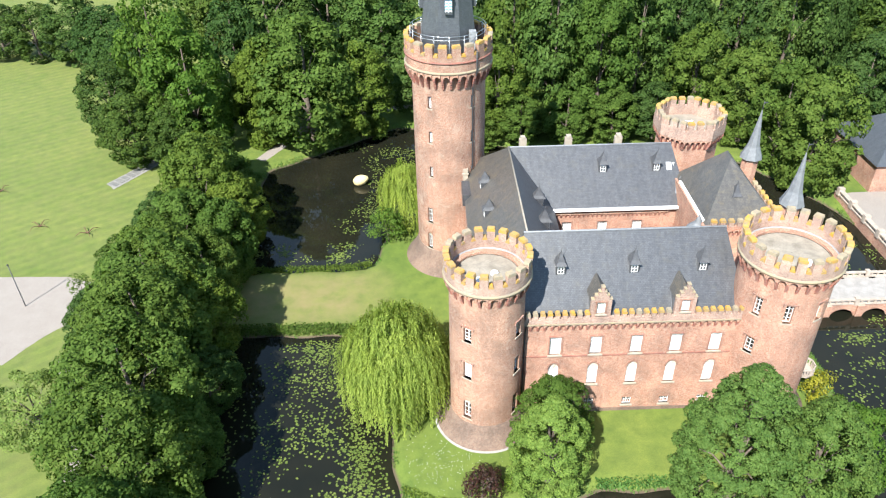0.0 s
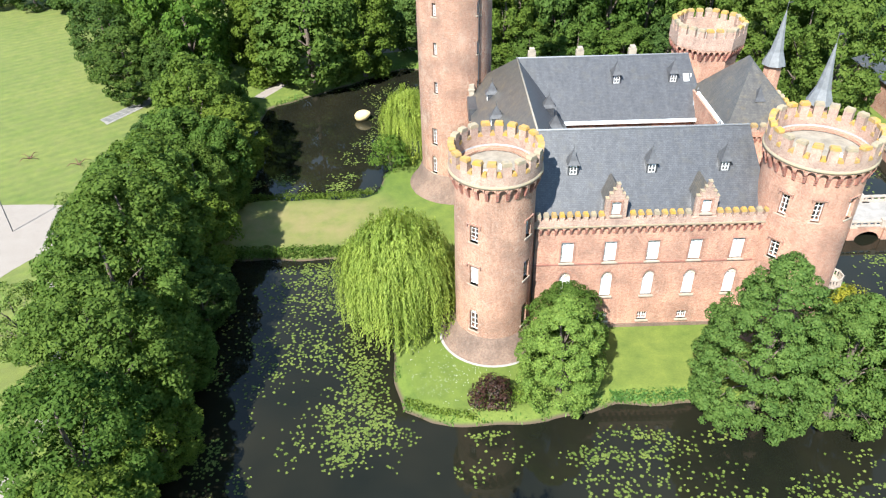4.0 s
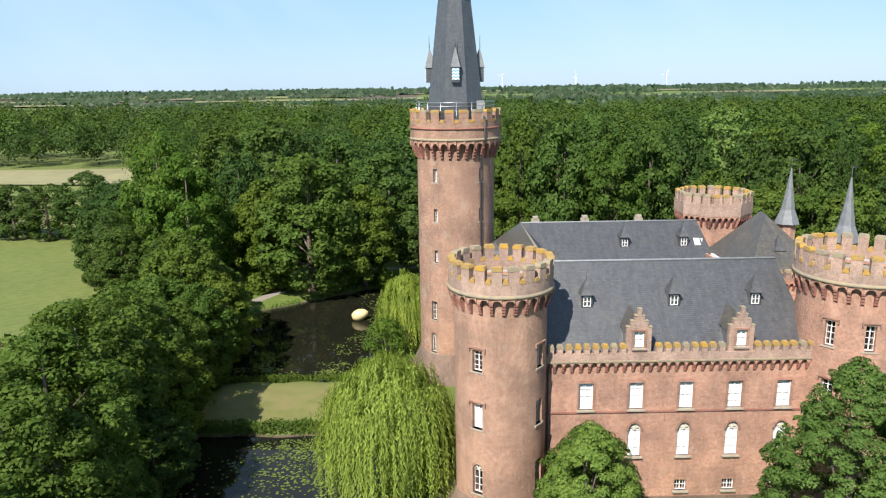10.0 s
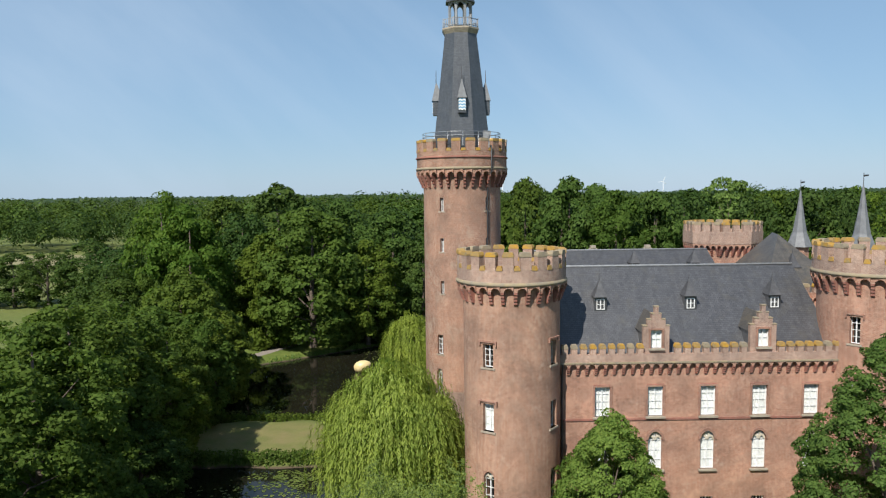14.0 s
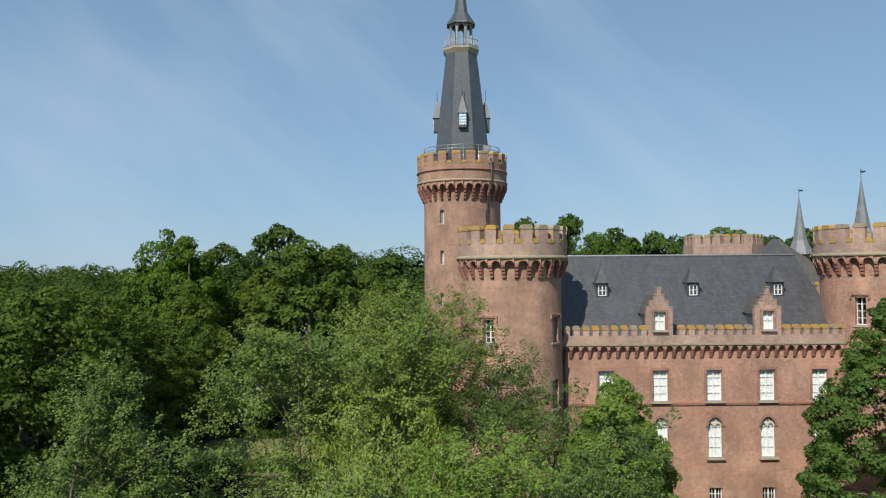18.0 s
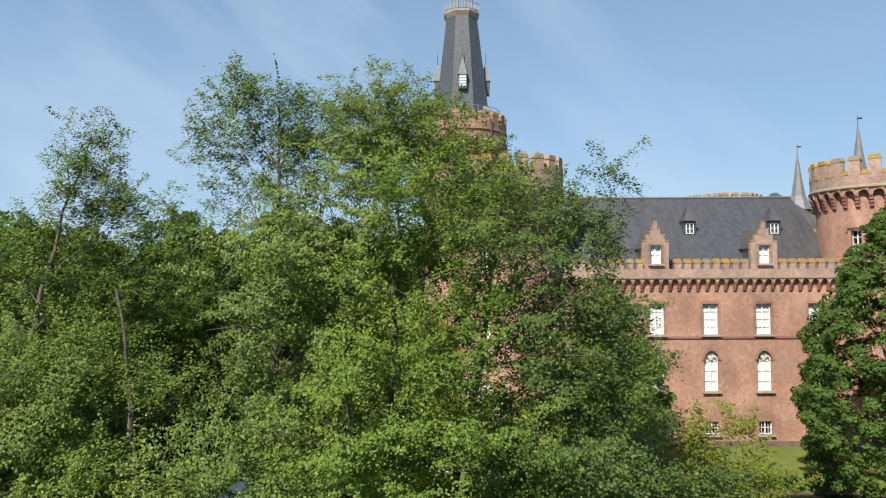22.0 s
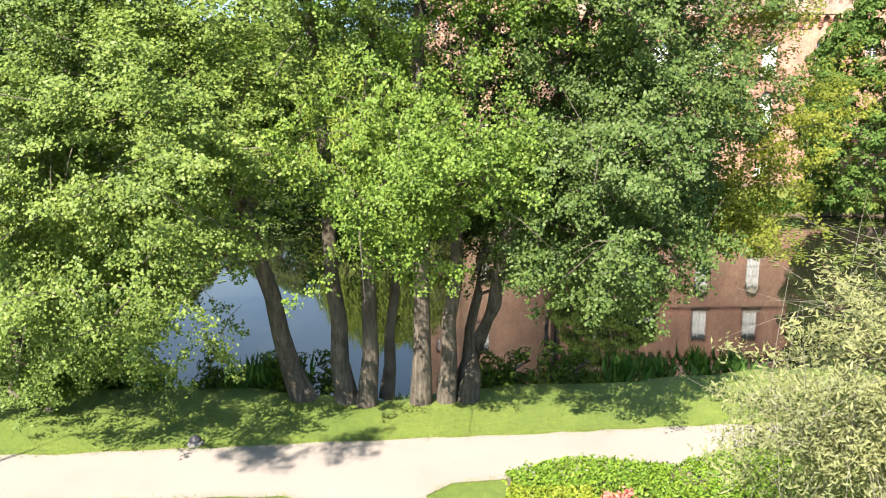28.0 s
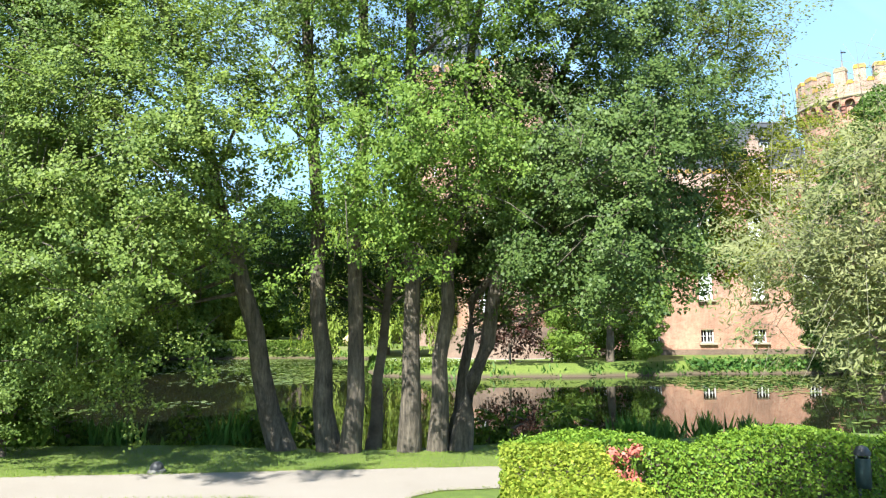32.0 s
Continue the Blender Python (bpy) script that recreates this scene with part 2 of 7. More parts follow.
WHITE = plain_mat("white paint", (0.72, 0.72, 0.70), (0.82, 0.82, 0.80), 1.5, 0.5, 0.0, 0.05)
BLIND = plain_mat("white blind", (0.66, 0.68, 0.66), (0.78, 0.80, 0.78), 0.8, 0.8, 0.0, 0.05)
GRAVELROOF = plain_mat("gravel roof", (0.19, 0.165, 0.13), (0.33, 0.29, 0.235), 0.8, 0.95)
IRON = plain_mat("dark iron", (0.03, 0.03, 0.033), (0.06, 0.06, 0.062), 3.0, 0.5)
METAL = plain_mat("galvanised steel", (0.35, 0.37, 0.38), (0.5, 0.52, 0.53), 3.0, 0.35, 0.8, 0.05)
BLUE = plain_mat("blue paint", (0.08, 0.28, 0.48), (0.12, 0.36, 0.58), 3.0, 0.5)
GRAVEL = gravel_mat("pale gravel", (0.245, 0.208, 0.178), (0.285, 0.248, 0.214))
SAND = gravel_mat("sandy gravel", (0.20, 0.163, 0.120), (0.28, 0.232, 0.178))
BARK = plain_mat("bark", (0.075, 0.055, 0.042), (0.17, 0.135, 0.105), 2.2, 0.95, 0.0, 1.0)
BARK_GREY = bark_mat("grey bark", (0.035, 0.028, 0.022), (0.175, 0.142, 0.110))
TWIG = plain_mat("pale willow twigs", (0.16, 0.14, 0.10), (0.28, 0.25, 0.19), 3.0, 0.9)
GOLD = plain_mat("pale gold paint", (0.62, 0.48, 0.22), (0.72, 0.58, 0.3), 1.0, 0.4)
# near-black colour that stands in for the shade inside the rooms
UNLIT_BLACK = plain_mat("black for unlit rooms", (0.012, 0.012, 0.013), (0.02, 0.02, 0.02), 1.0, 0.9)
CORAL = plain_mat("coral flower", (0.47, 0.105, 0.075), (0.58, 0.20, 0.15), 6.0, 0.8)
GREEN_PAINT = plain_mat("green paint", (0.010, 0.028, 0.022), (0.016, 0.042, 0.032), 3.0, 0.5)
PAVING = plain_mat("paving slabs", (0.24, 0.22, 0.20), (0.36, 0.33, 0.30), 0.9, 0.9)
PAVING_DULL = plain_mat("dull paving edge", (0.19, 0.18, 0.16), (0.27, 0.25, 0.225), 0.9, 0.9)
BED_STONE = plain_mat("worn grey slabs", (0.13, 0.125, 0.115), (0.20, 0.19, 0.17), 0.9, 0.9)
RUST = plain_mat("rusty steel", (0.09, 0.045, 0.028), (0.15, 0.075, 0.045), 3.0, 0.9)
BRIDGE_STONE = plain_mat("bridge stone", (0.31, 0.25, 0.20), (0.43, 0.36, 0.30), 1.1, 0.9)

LEAF_OAK = leaf_mat("leaf green", (0.058, 0.098, 0.018), (0.114, 0.166, 0.034), 0.6, 0.36, 0.06)
LEAF_WOOD = leaf_mat("leaf of the wood", (0.034, 0.064, 0.014), (0.078, 0.122, 0.028), 0.6, 0.24, 0.08)
LEAF_WOOD_FRESH = leaf_mat("leaf of fresh wood", (0.042, 0.080, 0.016), (0.090, 0.142, 0.032), 0.6, 0.24, 0.08)
LEAF_MID = leaf_mat("leaf fresh green", (0.066, 0.108, 0.020), (0.128, 0.180, 0.038), 0.6, 0.36, 0.06)
LEAF_LIGHT = leaf_mat("leaf pale green", (0.105, 0.160, 0.038), (0.19, 0.25, 0.065), 0.6, 0.28, 0.1)
LEAF_LIME = leaf_mat("leaf lime", (0.062, 0.114, 0.026), (0.124, 0.186, 0.046), 0.55, 0.3, 0.08)
# the bluish haze of distance is mixed into this leaf colour
LEAF_FAR_HAZED = leaf_mat("leaf of far woods with haze", (0.045, 0.075, 0.042), (0.085, 0.120, 0.070))
LEAF_DARK = leaf_mat("leaf dark", (0.030, 0.060, 0.015), (0.068, 0.110, 0.027), 0.6, 0.28, 0.08)
LEAF_BRIGHT = leaf_mat("leaf bright", (0.066, 0.122, 0.019), (0.136, 0.198, 0.034), 0.6, 0.38, 0.06)
LEAF_WILLOW = leaf_mat("leaf willow", (0.165, 0.232, 0.052), (0.305, 0.385, 0.105), 0.5, 0.42, 0.1)
LEAF_CYPRESS = leaf_mat("leaf swamp cypress", (0.115, 0.182, 0.036), (0.225, 0.300, 0.068), 0.55, 0.36, 0.08)
LEAF_ALDER = leaf_mat("leaf alder", (0.078, 0.126, 0.029), (0.182, 0.245, 0.064), 0.5, 0.24, 0.2)
# alder leaf darkened in its colour for the crowns that stand in shade
LEAF_ALDER_SHADED = leaf_mat("leaf alder in shade", (0.044, 0.080, 0.021), (0.106, 0.157, 0.045), 0.5, 0.2, 0.2)
# yellower alder leaf, its colour also lightened for the sunlit crown
LEAF_ALDER_SUNLIT = leaf_mat("leaf alder in sun", (0.088, 0.150, 0.025), (0.196, 0.272, 0.052), 0.5, 0.28, 0.18)
LEAF_ALDER_YELLOW = leaf_mat("leaf alder yellowish", (0.125, 0.150, 0.026), (0.255, 0.275, 0.055), 0.5, 0.46, 0.14)
LEAF_SILVER = leaf_mat("leaf silver", (0.132, 0.148, 0.078), (0.255, 0.270, 0.142), 0.5, 0.32)
LEAF_PURPLE = leaf_mat("leaf purple", (0.019, 0.012, 0.012), (0.058, 0.027, 0.025), 0.5, 0.2)
LEAF_HEDGE = leaf_mat("leaf hornbeam hedge", (0.095, 0.180, 0.022), (0.262, 0.345, 0.046), 0.5, 0.3, 0.2)
LEAF_TIPS = leaf_mat("leaf hedge tips", (0.145, 0.215, 0.022), (0.37, 0.385, 0.058), 0.5, 0.32, 0.2)
LEAF_YELLOW = leaf_mat("leaf yellow", (0.147, 0.158, 0.016), (0.284, 0.273, 0.032), 0.5, 0.35)
REED = leaf_mat("reed", (0.052, 0.117, 0.026), (0.130, 0.221, 0.052), 0.5, 0.3)
GRASS_LEAF = leaf_mat("grass blade", (0.125, 0.195, 0.022), (0.215, 0.285, 0.042), 0.6, 0.35)
GRASS_DRY = leaf_mat("dry grass blade", (0.16, 0.16, 0.05), (0.28, 0.27, 0.10), 0.7, 0.3)
LILY = leaf_mat("lily pad", (0.085, 0.118, 0.026), (0.175, 0.205, 0.050), 0.4, 0.1)


def grass_material():
    m = Mat("grass", 0.9)
    p = m.pos()
    a = m.ramp(m.noise(0.06, 5, p), [(0.35, (0.090, 0.134, 0.018)), (0.65, (0.124, 0.158, 0.028))])
    b = m.ramp(m.noise(0.5, 6, p, 0.7), [(0.3, (0.68, 0.76, 0.66)), (0.7, (1.28, 1.2, 1.15))])
    c = m.mix(1.0, a, b, "MULTIPLY")
    f = m.ramp(m.noise(7.0, 6, p), [(0.25, (0.74, 0.78, 0.74)), (0.75, (1.22, 1.22, 1.15))])
    c = m.mix(1.0, c, f, "MULTIPLY")
    mown = m.n("VertexColor")
    mown.layer_name = "mown"
    wv = m.n("TexWave", Scale=0.15, Distortion=0.8, Detail=3.0)
    rot = m.n("Mapping")
    rot.inputs["Rotation"].default_value = (0, 0, 0.95)
    m.l(p, rot.inputs[0])
    m.l(rot.outputs[0], wv.inputs["Vector"])
    st = m.ramp(wv.outputs["Fac"], [(0.3, (0.92, 0.93, 0.92)), (0.7, (1.07, 1.06, 1.05))])
    c = m.mix(mown.outputs[0], c, m.mix(1.0, c, st, "MULTIPLY"))
    dry = m.n("VertexColor")
    dry.layer_name = "dry"
    dn = m.ramp(m.noise(0.35, 5, p), [(0.3, (0.25, 0.25, 0.25)), (0.7, (1, 1, 1))])
    c = m.mix(m.mix(1.0, dry.outputs[0], dn, "MULTIPLY"), c, (0.215, 0.175, 0.072))
    mud = m.n("SeparateXYZ")
    m.l(p, mud.inputs[0])
    mr = m.n("MapRange")
    mr.inputs[1].default_value, mr.inputs[2].default_value, mr.inputs[3].default_value, mr.inputs[4].default_value = -0.72, -0.5, 1.0, 0.0
    m.l(mud.outputs[2], mr.inputs[0])
    c = m.mix(mr.outputs[0], c, (0.09, 0.065, 0.04))
    m.color(c)
    m.bump(m.noise(25.0, 4, p), 0.6, 0.04)
    return m.m


def water_material():
    m = Mat("pond water", 0.03)
    m.color(m.ramp(m.noise(0.08, 3, m.pos()), [(0.3, (0.008, 0.009, 0.006)), (0.7, (0.016, 0.015, 0.009))]))
    m.b.inputs["IOR"].default_value = 1.33
    m.bump(m.noise(1.3, 2, m.pos()), 0.05, 0.02)
    return m.m


def field_material(lo, hi):
    return plain_mat("field", lo, hi, 0.02, 0.95)


GRASS, WATER = grass_material(), water_material()
FIELD = field_material((0.20, 0.185, 0.085), (0.28, 0.25, 0.125))


# ---------------- builders ----------------
def mesh_of(name, verts, faces, mat, uvs=None, smooth=False):
    me = bpy.data.meshes.new(name)
    me.from_pydata([tuple(v) for v in verts], [], faces)
    if uvs is not None:
        lay = me.uv_layers.new(name="UVMap")
        flat = [c for f in uvs for q in f for c in q]
        lay.data.foreach_set("uv", flat)
    if mat:
        me.materials.append(mat)
    if smooth:
        me.polygons.foreach_set("use_smooth", [True] * len(me.polygons))
    me.update()
    return me


def part(name, me, parent, label="", m=None, kind=""):
    ob = new(name, me)
    ob.parent = parent
    if m is not None:
        ob.matrix_basis = m
    if label or kind:
        tagged(ob, label, kind=kind)
    return ob


def thing(name, label, category, at=(0, 0, 0), group="", kind="", me=None):
    ob = new(name, me)
    ob.location = at
    return tagged(ob, label, category, group, kind)


def boxes(name, items, mat):
    """Boxes (x0, x1, y0, y1, z0, z1) joined into one mesh, with wall-like uvs in metres."""
    v, f, uv = [], [], []
    for x0, x1, y0, y1, z0, z1 in items:
        k = len(v)
        v += [(x0, y0, z0), (x1, y0, z0), (x1, y1, z0), (x0, y1, z0), (x0, y0, z1), (x1, y0, z1), (x1, y1, z1), (x0, y1, z1)]
        for q in ((0, 1, 5, 4), (1, 2, 6, 5), (2, 3, 7, 6), (3, 0, 4, 7), (4, 5, 6, 7), (3, 2, 1, 0)):
            f.append([k + i for i in q])
            pts = [v[k + i] for i in q]
            if q in ((0, 1, 5, 4), (2, 3, 7, 6)):
                uv.append([(p[0], p[2]) for p in pts])
            elif q in ((1, 2, 6, 5), (3, 0, 4, 7)):
                uv.append([(p[1], p[2]) for p in pts])
            else:
                uv.append([(p[0], p[1]) for p in pts])
    return mesh_of(name, v, f, mat, uv)


def poly(name, quads, mat):
    """Free quads and triangles; the uv runs along the first edge and up the slope."""
    v, f, uv = [], [], []
    for q in quads:
        k = len(v)
        pts = [Vector(p) for p in q]
        v += q
        f.append(list(range(k, k + len(q))))
        ax = (pts[1] - pts[0]).normalized()
        nn = ax.cross(pts[-1] - pts[0])
        ay = nn.cross(ax).normalized()
        uv.append([((p - pts[0]).dot(ax), (p - pts[0]).dot(ay)) for p in pts])
    return mesh_of(name, v, f, mat, uv)


def lathe(name, prof, n, mat, smooth=True, a0=0.0, closed_top=False):
    v, f, uv = [], [], []
    for r, z in prof:
        for i in range(n):
            a = a0 + 2 * math.pi * i / n
            v.append((r * math.cos(a), r * math.sin(a), z))
    run = 0.0
    for j in range(len(prof) - 1):
        step = math.hypot(prof[j + 1][0] - prof[j][0], prof[j + 1][1] - prof[j][1])
        rm = max(prof[j][0], prof[j + 1][0])
        for i in range(n):
            k = (i + 1) % n
            f.append([j * n + i, j * n + k, (j + 1) * n + k, (j + 1) * n + i])
            u0, u1 = rm * 2 * math.pi * i / n, rm * 2 * math.pi * (i + 1) / n
            uv.append([(u0, run), (u1, run), (u1, run + step), (u0, run + step)])
        run += step
    if closed_top:
        f.append([(len(prof) - 1) * n + i for i in range(n)])
        uv.append([(v[q][0], v[q][1]) for q in f[-1]])
    return mesh_of(name, v, f, mat, uv, smooth)


def wall_mesh(name, us, zs, holes, fn, d0, d1, mat):
    """A wall with thickness and real openings; fn(u, z, d) gives the place, holes are (u0, u1, z0, z1)."""
    us = sorted({round(u, 4) for u in us} | {round(h[i], 4) for h in holes for i in (0, 1)})
    zs = sorted({round(z, 4) for z in zs} | {round(h[i], 4) for h in holes for i in (2, 3)})
    nu, nz = len(us) - 1, len(zs) - 1

    def solid(i, j):
        if i < 0 or j < 0 or i >= nu or j >= nz:
            return False
        cu, cz = (us[i] + us[i + 1]) / 2, (zs[j] + zs[j + 1]) / 2
        return not any(h[0] < cu < h[1] and h[2] < cz < h[3] for h in holes)
    v, f, uv = [], [], []

    def quad(pts):
        k = len(v)
        v.extend(fn(*p) for p in pts)
        f.append([k, k + 1, k + 2, k + 3])
        uv.append([(p[0] + (p[2] - d0) * 0.7, p[1] + (p[2] - d0) * 0.7) for p in pts])
    for i in range(nu):
        for j in range(nz):
            if not solid(i, j):
                continue
            a, b, c, d = us[i], us[i + 1], zs[j], zs[j + 1]
            quad([(a, c, d0), (b, c, d0), (b, d, d0), (a, d, d0)])
            quad([(b, c, d1), (a, c, d1), (a, d, d1), (b, d, d1)])
            if not solid(i - 1, j):
                quad([(a, c, d1), (a, c, d0), (a, d, d0), (a, d, d1)])
            if not solid(i + 1, j):
                quad([(b, c, d0), (b, c, d1), (b, d, d1), (b, d, d0)])
            if not solid(i, j - 1):
                quad([(a, c, d1), (b, c, d1), (b, c, d0), (a, c, d0)])
            if not solid(i, j + 1):
                quad([(a, d, d0), (b, d, d0), (b, d, d1), (a, d, d1)])
    return mesh_of(name, v, f, mat, uv)


def extrude_xz(pts, y0, y1):
    """Prism over an outline in x and z."""
    n = len(pts)
    v = [(x, y0, z) for x, z in pts] + [(x, y1, z) for x, z in pts]
    f = [list(range(n)), list(range(2 * n - 1, n - 1, -1))]
    f += [[(i + 1) % n, i, n + i, n + (i + 1) % n] for i in range(n)]
    return v, f


def prism(name, outlines, mat):
    v, f, uv = [], [], []
    for pts, y0, y1 in outlines:
        a, b = extrude_xz(pts, y0, y1)
        k = len(v)
        v += a
        for q in b:
            f.append([k + i for i in q])
            uv.append([(a[i][0] + a[i][1], a[i][2]) for i in q])
    return mesh_of(name, v, f, mat, uv)


def arch_points(w, h, z0, n=6):
    """Half points of a pointed arch of span w and rise h that springs at z0, from left to right."""
    pts = []
    for i in range(n + 1):
        s = i / n
        pts.append((-w / 2 + w / 2 * (1 - math.cos(s * math.pi / 2)) ** 0.9, z0 + h * math.sin(s * math.pi / 2)))
    return pts + [(-x, z) for x, z in reversed(pts[:-1])]


MESHES = {}


def cached(key, make):
    if key not in MESHES:
        MESHES[key] = make()
    return MESHES[key]


def window(parent, m, w, h, style="sash", sill=True):
    """A white window set into an opening of w by h; m: x right, y into the wall, z up, origin at the middle of the sill line."""
    arch = style in ("gothic", "door")
    key = (style, round(w, 2), round(h, 2))

    t = 0.07
    fr = part("window", cached(("frame", key), lambda: boxes("window", [(-w / 2, -w / 2 + t, 0.0, 0.09, 0, h), (w / 2 - t, w / 2, 0.0, 0.09, 0, h), (-w / 2 + t, w / 2 - t, 0.002, 0.088, 0, t), (-w / 2 + t, w / 2 - t, 0.002, 0.088, h - t, h)], WHITE)), parent, "", m)
    part("mullion", cached(("mullion", key), lambda: boxes("mullion", [(-0.045, 0.045, -0.01, 0.08, t, h - t)], WHITE)), fr)
    rows = 4 if h > 1.6 else 2
    for i in range(1, rows):
        part("glazing_bar", cached(("bar", round(w, 2)), lambda: boxes("glazing_bar", [(-w / 2 + t, w / 2 - t, 0.02, 0.06, -0.022, 0.022)], WHITE)), fr, "", pose(0, 0, h * i / rows))
    if w > 1.0:
        for x in (-w / 4, w / 4):
            part("glazing_bar", cached(("upright", key), lambda: boxes("glazing_bar", [(-0.018, 0.018, 0.024, 0.056, t, h - t)], WHITE)), fr, "", pose(x, 0, 0))
    if arch:
        def hood():
            rise, outs = w * 0.62, []
            inn, out = arch_points(w, rise, h - rise), arch_points(w + 0.4, rise + 0.24, h - rise)
            for q in range(min(len(inn), len(out)) - 1):
                outs.append(([inn[q], out[q], out[q + 1], inn[q + 1]], -0.3, -0.2))
            return prism("hood_mould", outs, SURROUND)
        part("hood_mould", cached(("hood", key), hood), fr, "moulded brick arch surround")
    elif h > 1.5:
        part("surround", cached(("surround", key), lambda: boxes("surround", [(-w / 2 - 0.17, -w / 2 - 0.002, -0.275, -0.15, 0, h + 0.17), (w / 2 + 0.002, w / 2 + 0.17, -0.275, -0.15, 0, h + 0.17), (-w / 2 - 0.002, w / 2 + 0.002, -0.272, -0.15, h + 0.002, h + 0.17)], SURROUND)), fr, "moulded brick surround")
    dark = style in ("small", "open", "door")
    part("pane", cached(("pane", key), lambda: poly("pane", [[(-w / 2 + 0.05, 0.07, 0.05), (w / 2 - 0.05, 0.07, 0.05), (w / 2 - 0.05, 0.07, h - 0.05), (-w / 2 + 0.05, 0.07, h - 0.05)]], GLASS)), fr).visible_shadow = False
    # a black panel behind the panes paints the room's shade
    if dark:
        part("dark_room", cached(("room", key), lambda: boxes("dark_room", [(-w / 2, w / 2, 0.5, 0.55, 0, h)], UNLIT_BLACK)), fr)
    else:
        part("blind", cached(("blind", key), lambda: boxes("blind", [(-w / 2 + 0.04, w / 2 - 0.04, 0.11, 0.14, 0.04, h - 0.04)], BLIND)), fr, "closed white blind")
    if sill:
        part("sill", cached(("sill", key), lambda: boxes("sill", [(-w / 2 - 0.18, w / 2 + 0.18, -0.42, 0.02, -0.16, 0.0)], STONE)), fr, "sandstone sill")
    if arch:
        def head():
            rise = w * 0.62
            pts = arch_points(w, rise, h - rise)
            left = [(-w / 2, h + 0.002)] + [p for p in pts if p[0] <= 0]
            right = [(x * -1, z) for x, z in reversed(left)]
            return prism("arch_head", [(left, -0.28, -0.02), (right, -0.28, -0.02)], BRICK)
        part("arch_head", cached(("head", key), head), fr)

        def tracery():
            rise = w * 0.62
            outs = []
            for c in (-w / 4, w / 4):
                ring = [(c + 0.5 * w / 2 * math.cos(a), h - rise - 0.05 + 0.42 * math.sin(a)) for a in np.linspace(0, math.pi, 7)]
                inner = [(c + 0.30 * w / 2 * math.cos(a), h - rise - 0.05 + 0.24 * math.sin(a)) for a in np.linspace(math.pi, 0, 7)]
                for i in range(6):
                    outs.append(([ring[i], ring[i + 1], inner[5 - i], inner[6 - i]], -0.08, -0.015))
            for k in range(8):
                a, b = k * math.pi / 4, (k + 1) * math.pi / 4
                cz = h - rise * 0.52
                outs.append(([(0.25 * math.cos(a), cz + 0.25 * math.sin(a)), (0.25 * math.cos(b), cz + 0.25 * math.sin(b)),
                              (0.12 * math.cos(b), cz + 0.12 * math.sin(b)), (0.12 * math.cos(a), cz + 0.12 * math.sin(a))], -0.08, -0.015))
            return prism("tracery", outs, CREAM)
        part("tracery", cached(("tracery", key), tracery), fr, "sandstone tracery")
    return fr


def glass_material():
    m = Mat("window glass", 0.05)
    tr, gl, mx = m.n("BsdfTransparent"), m.n("BsdfGlossy", Roughness=0.03), m.n("MixShader")
    fre = m.n("Fresnel", IOR=1.5)
    m.l(fre.outputs[0], mx.inputs[0])
    m.l(tr.outputs[0], mx.inputs[1])
    m.l(gl.outputs[0], mx.inputs[2])
    m.l(mx.outputs[0], m.t.nodes["Material Output"].inputs[0])
    return m.m


GLASS = glass_material()


def corbel_mesh(w, h, d):
    """One bay of a corbel table: a stepped bracket and the round arch that springs from it."""
    leg, cz = 0.27 * w, h * 0.70
    r = (w - leg) / 2
    arc = [(leg + r - r * math.cos(a), cz + min(h * 0.22, r) * math.sin(a)) for a in np.linspace(0, math.pi, 9)]
    v, f = extrude_xz([(0, cz)] + arc + [(w, h), (0, h)], -d, 0.05)
    side = [(0.05, 0), (-0.1, 0)]
    for i in range(4):
        dd = 0.1 + (d - 0.1) * (i + 1) / 4
        side += [(-dd, cz * (i + 0.35) / 4), (-dd, cz * (i + 1) / 4)]
    side += [(0.05, cz)]
    k, n = len(v), len(side)
    v += [(0, y, z) for y, z in side] + [(leg, y, z) for y, z in side]
    f += [[k + q for q in range(n)][::-1], [k + n + q for q in range(n)]] + [[k + q, k + (q + 1) % n, k + n + (q + 1) % n, k + n + q] for q in range(n)]
    uv = [[(v[q][0] + v[q][1], v[q][2]) for q in face] for face in f]
    me = mesh_of("corbel", v, f, CORBEL, uv)
    me.materials.append(BRICK)
    for q in me.polygons:
        q.material_index = 1 if q.vertices[0] < k and q.vertices[-1] < k else 0
    return me


def merlon_mesh(w, h, t, mat):
    return boxes("merlon", [(-w / 2, w / 2, -t / 2, t / 2, 0, h)], mat)


def coping_mesh(w, t, mat):
    o = 0.035
    return prism("coping", [([(-w / 2 - o, 0), (w / 2 + o, 0), (w / 2 + o, 0.13), (w / 2 - 0.06, 0.36), (-w / 2 + 0.06, 0.36), (-w / 2 - o, 0.13)], -t / 2 - o, t / 2 + o)], mat)


def merlon(parent, m, w, h, t, rnd, mat=BRICK_PALE):
    ob = part("merlon", cached(("merlon", w, h, t, mat.name), lambda: merlon_mesh(w, h, t, mat)), parent, "", m)
    yellow = rnd.random() < 0.62
    part("coping", cached(("coping", w, t, yellow), lambda: coping_mesh(w, t, LICHEN if yellow else LICHEN_GREY)), ob,
         "coping with yellow lichen" if yellow else "grey stone coping", pose(0, 0, h))


def on_ring(r, a, z, turn=0.0):
    """A pose on a ring: local -y points outward at the angle a (degrees from +x)."""
    return pose(r * math.cos(radians(a)), r * math.sin(radians(a)), z, 0, 0, a + 90 + turn)


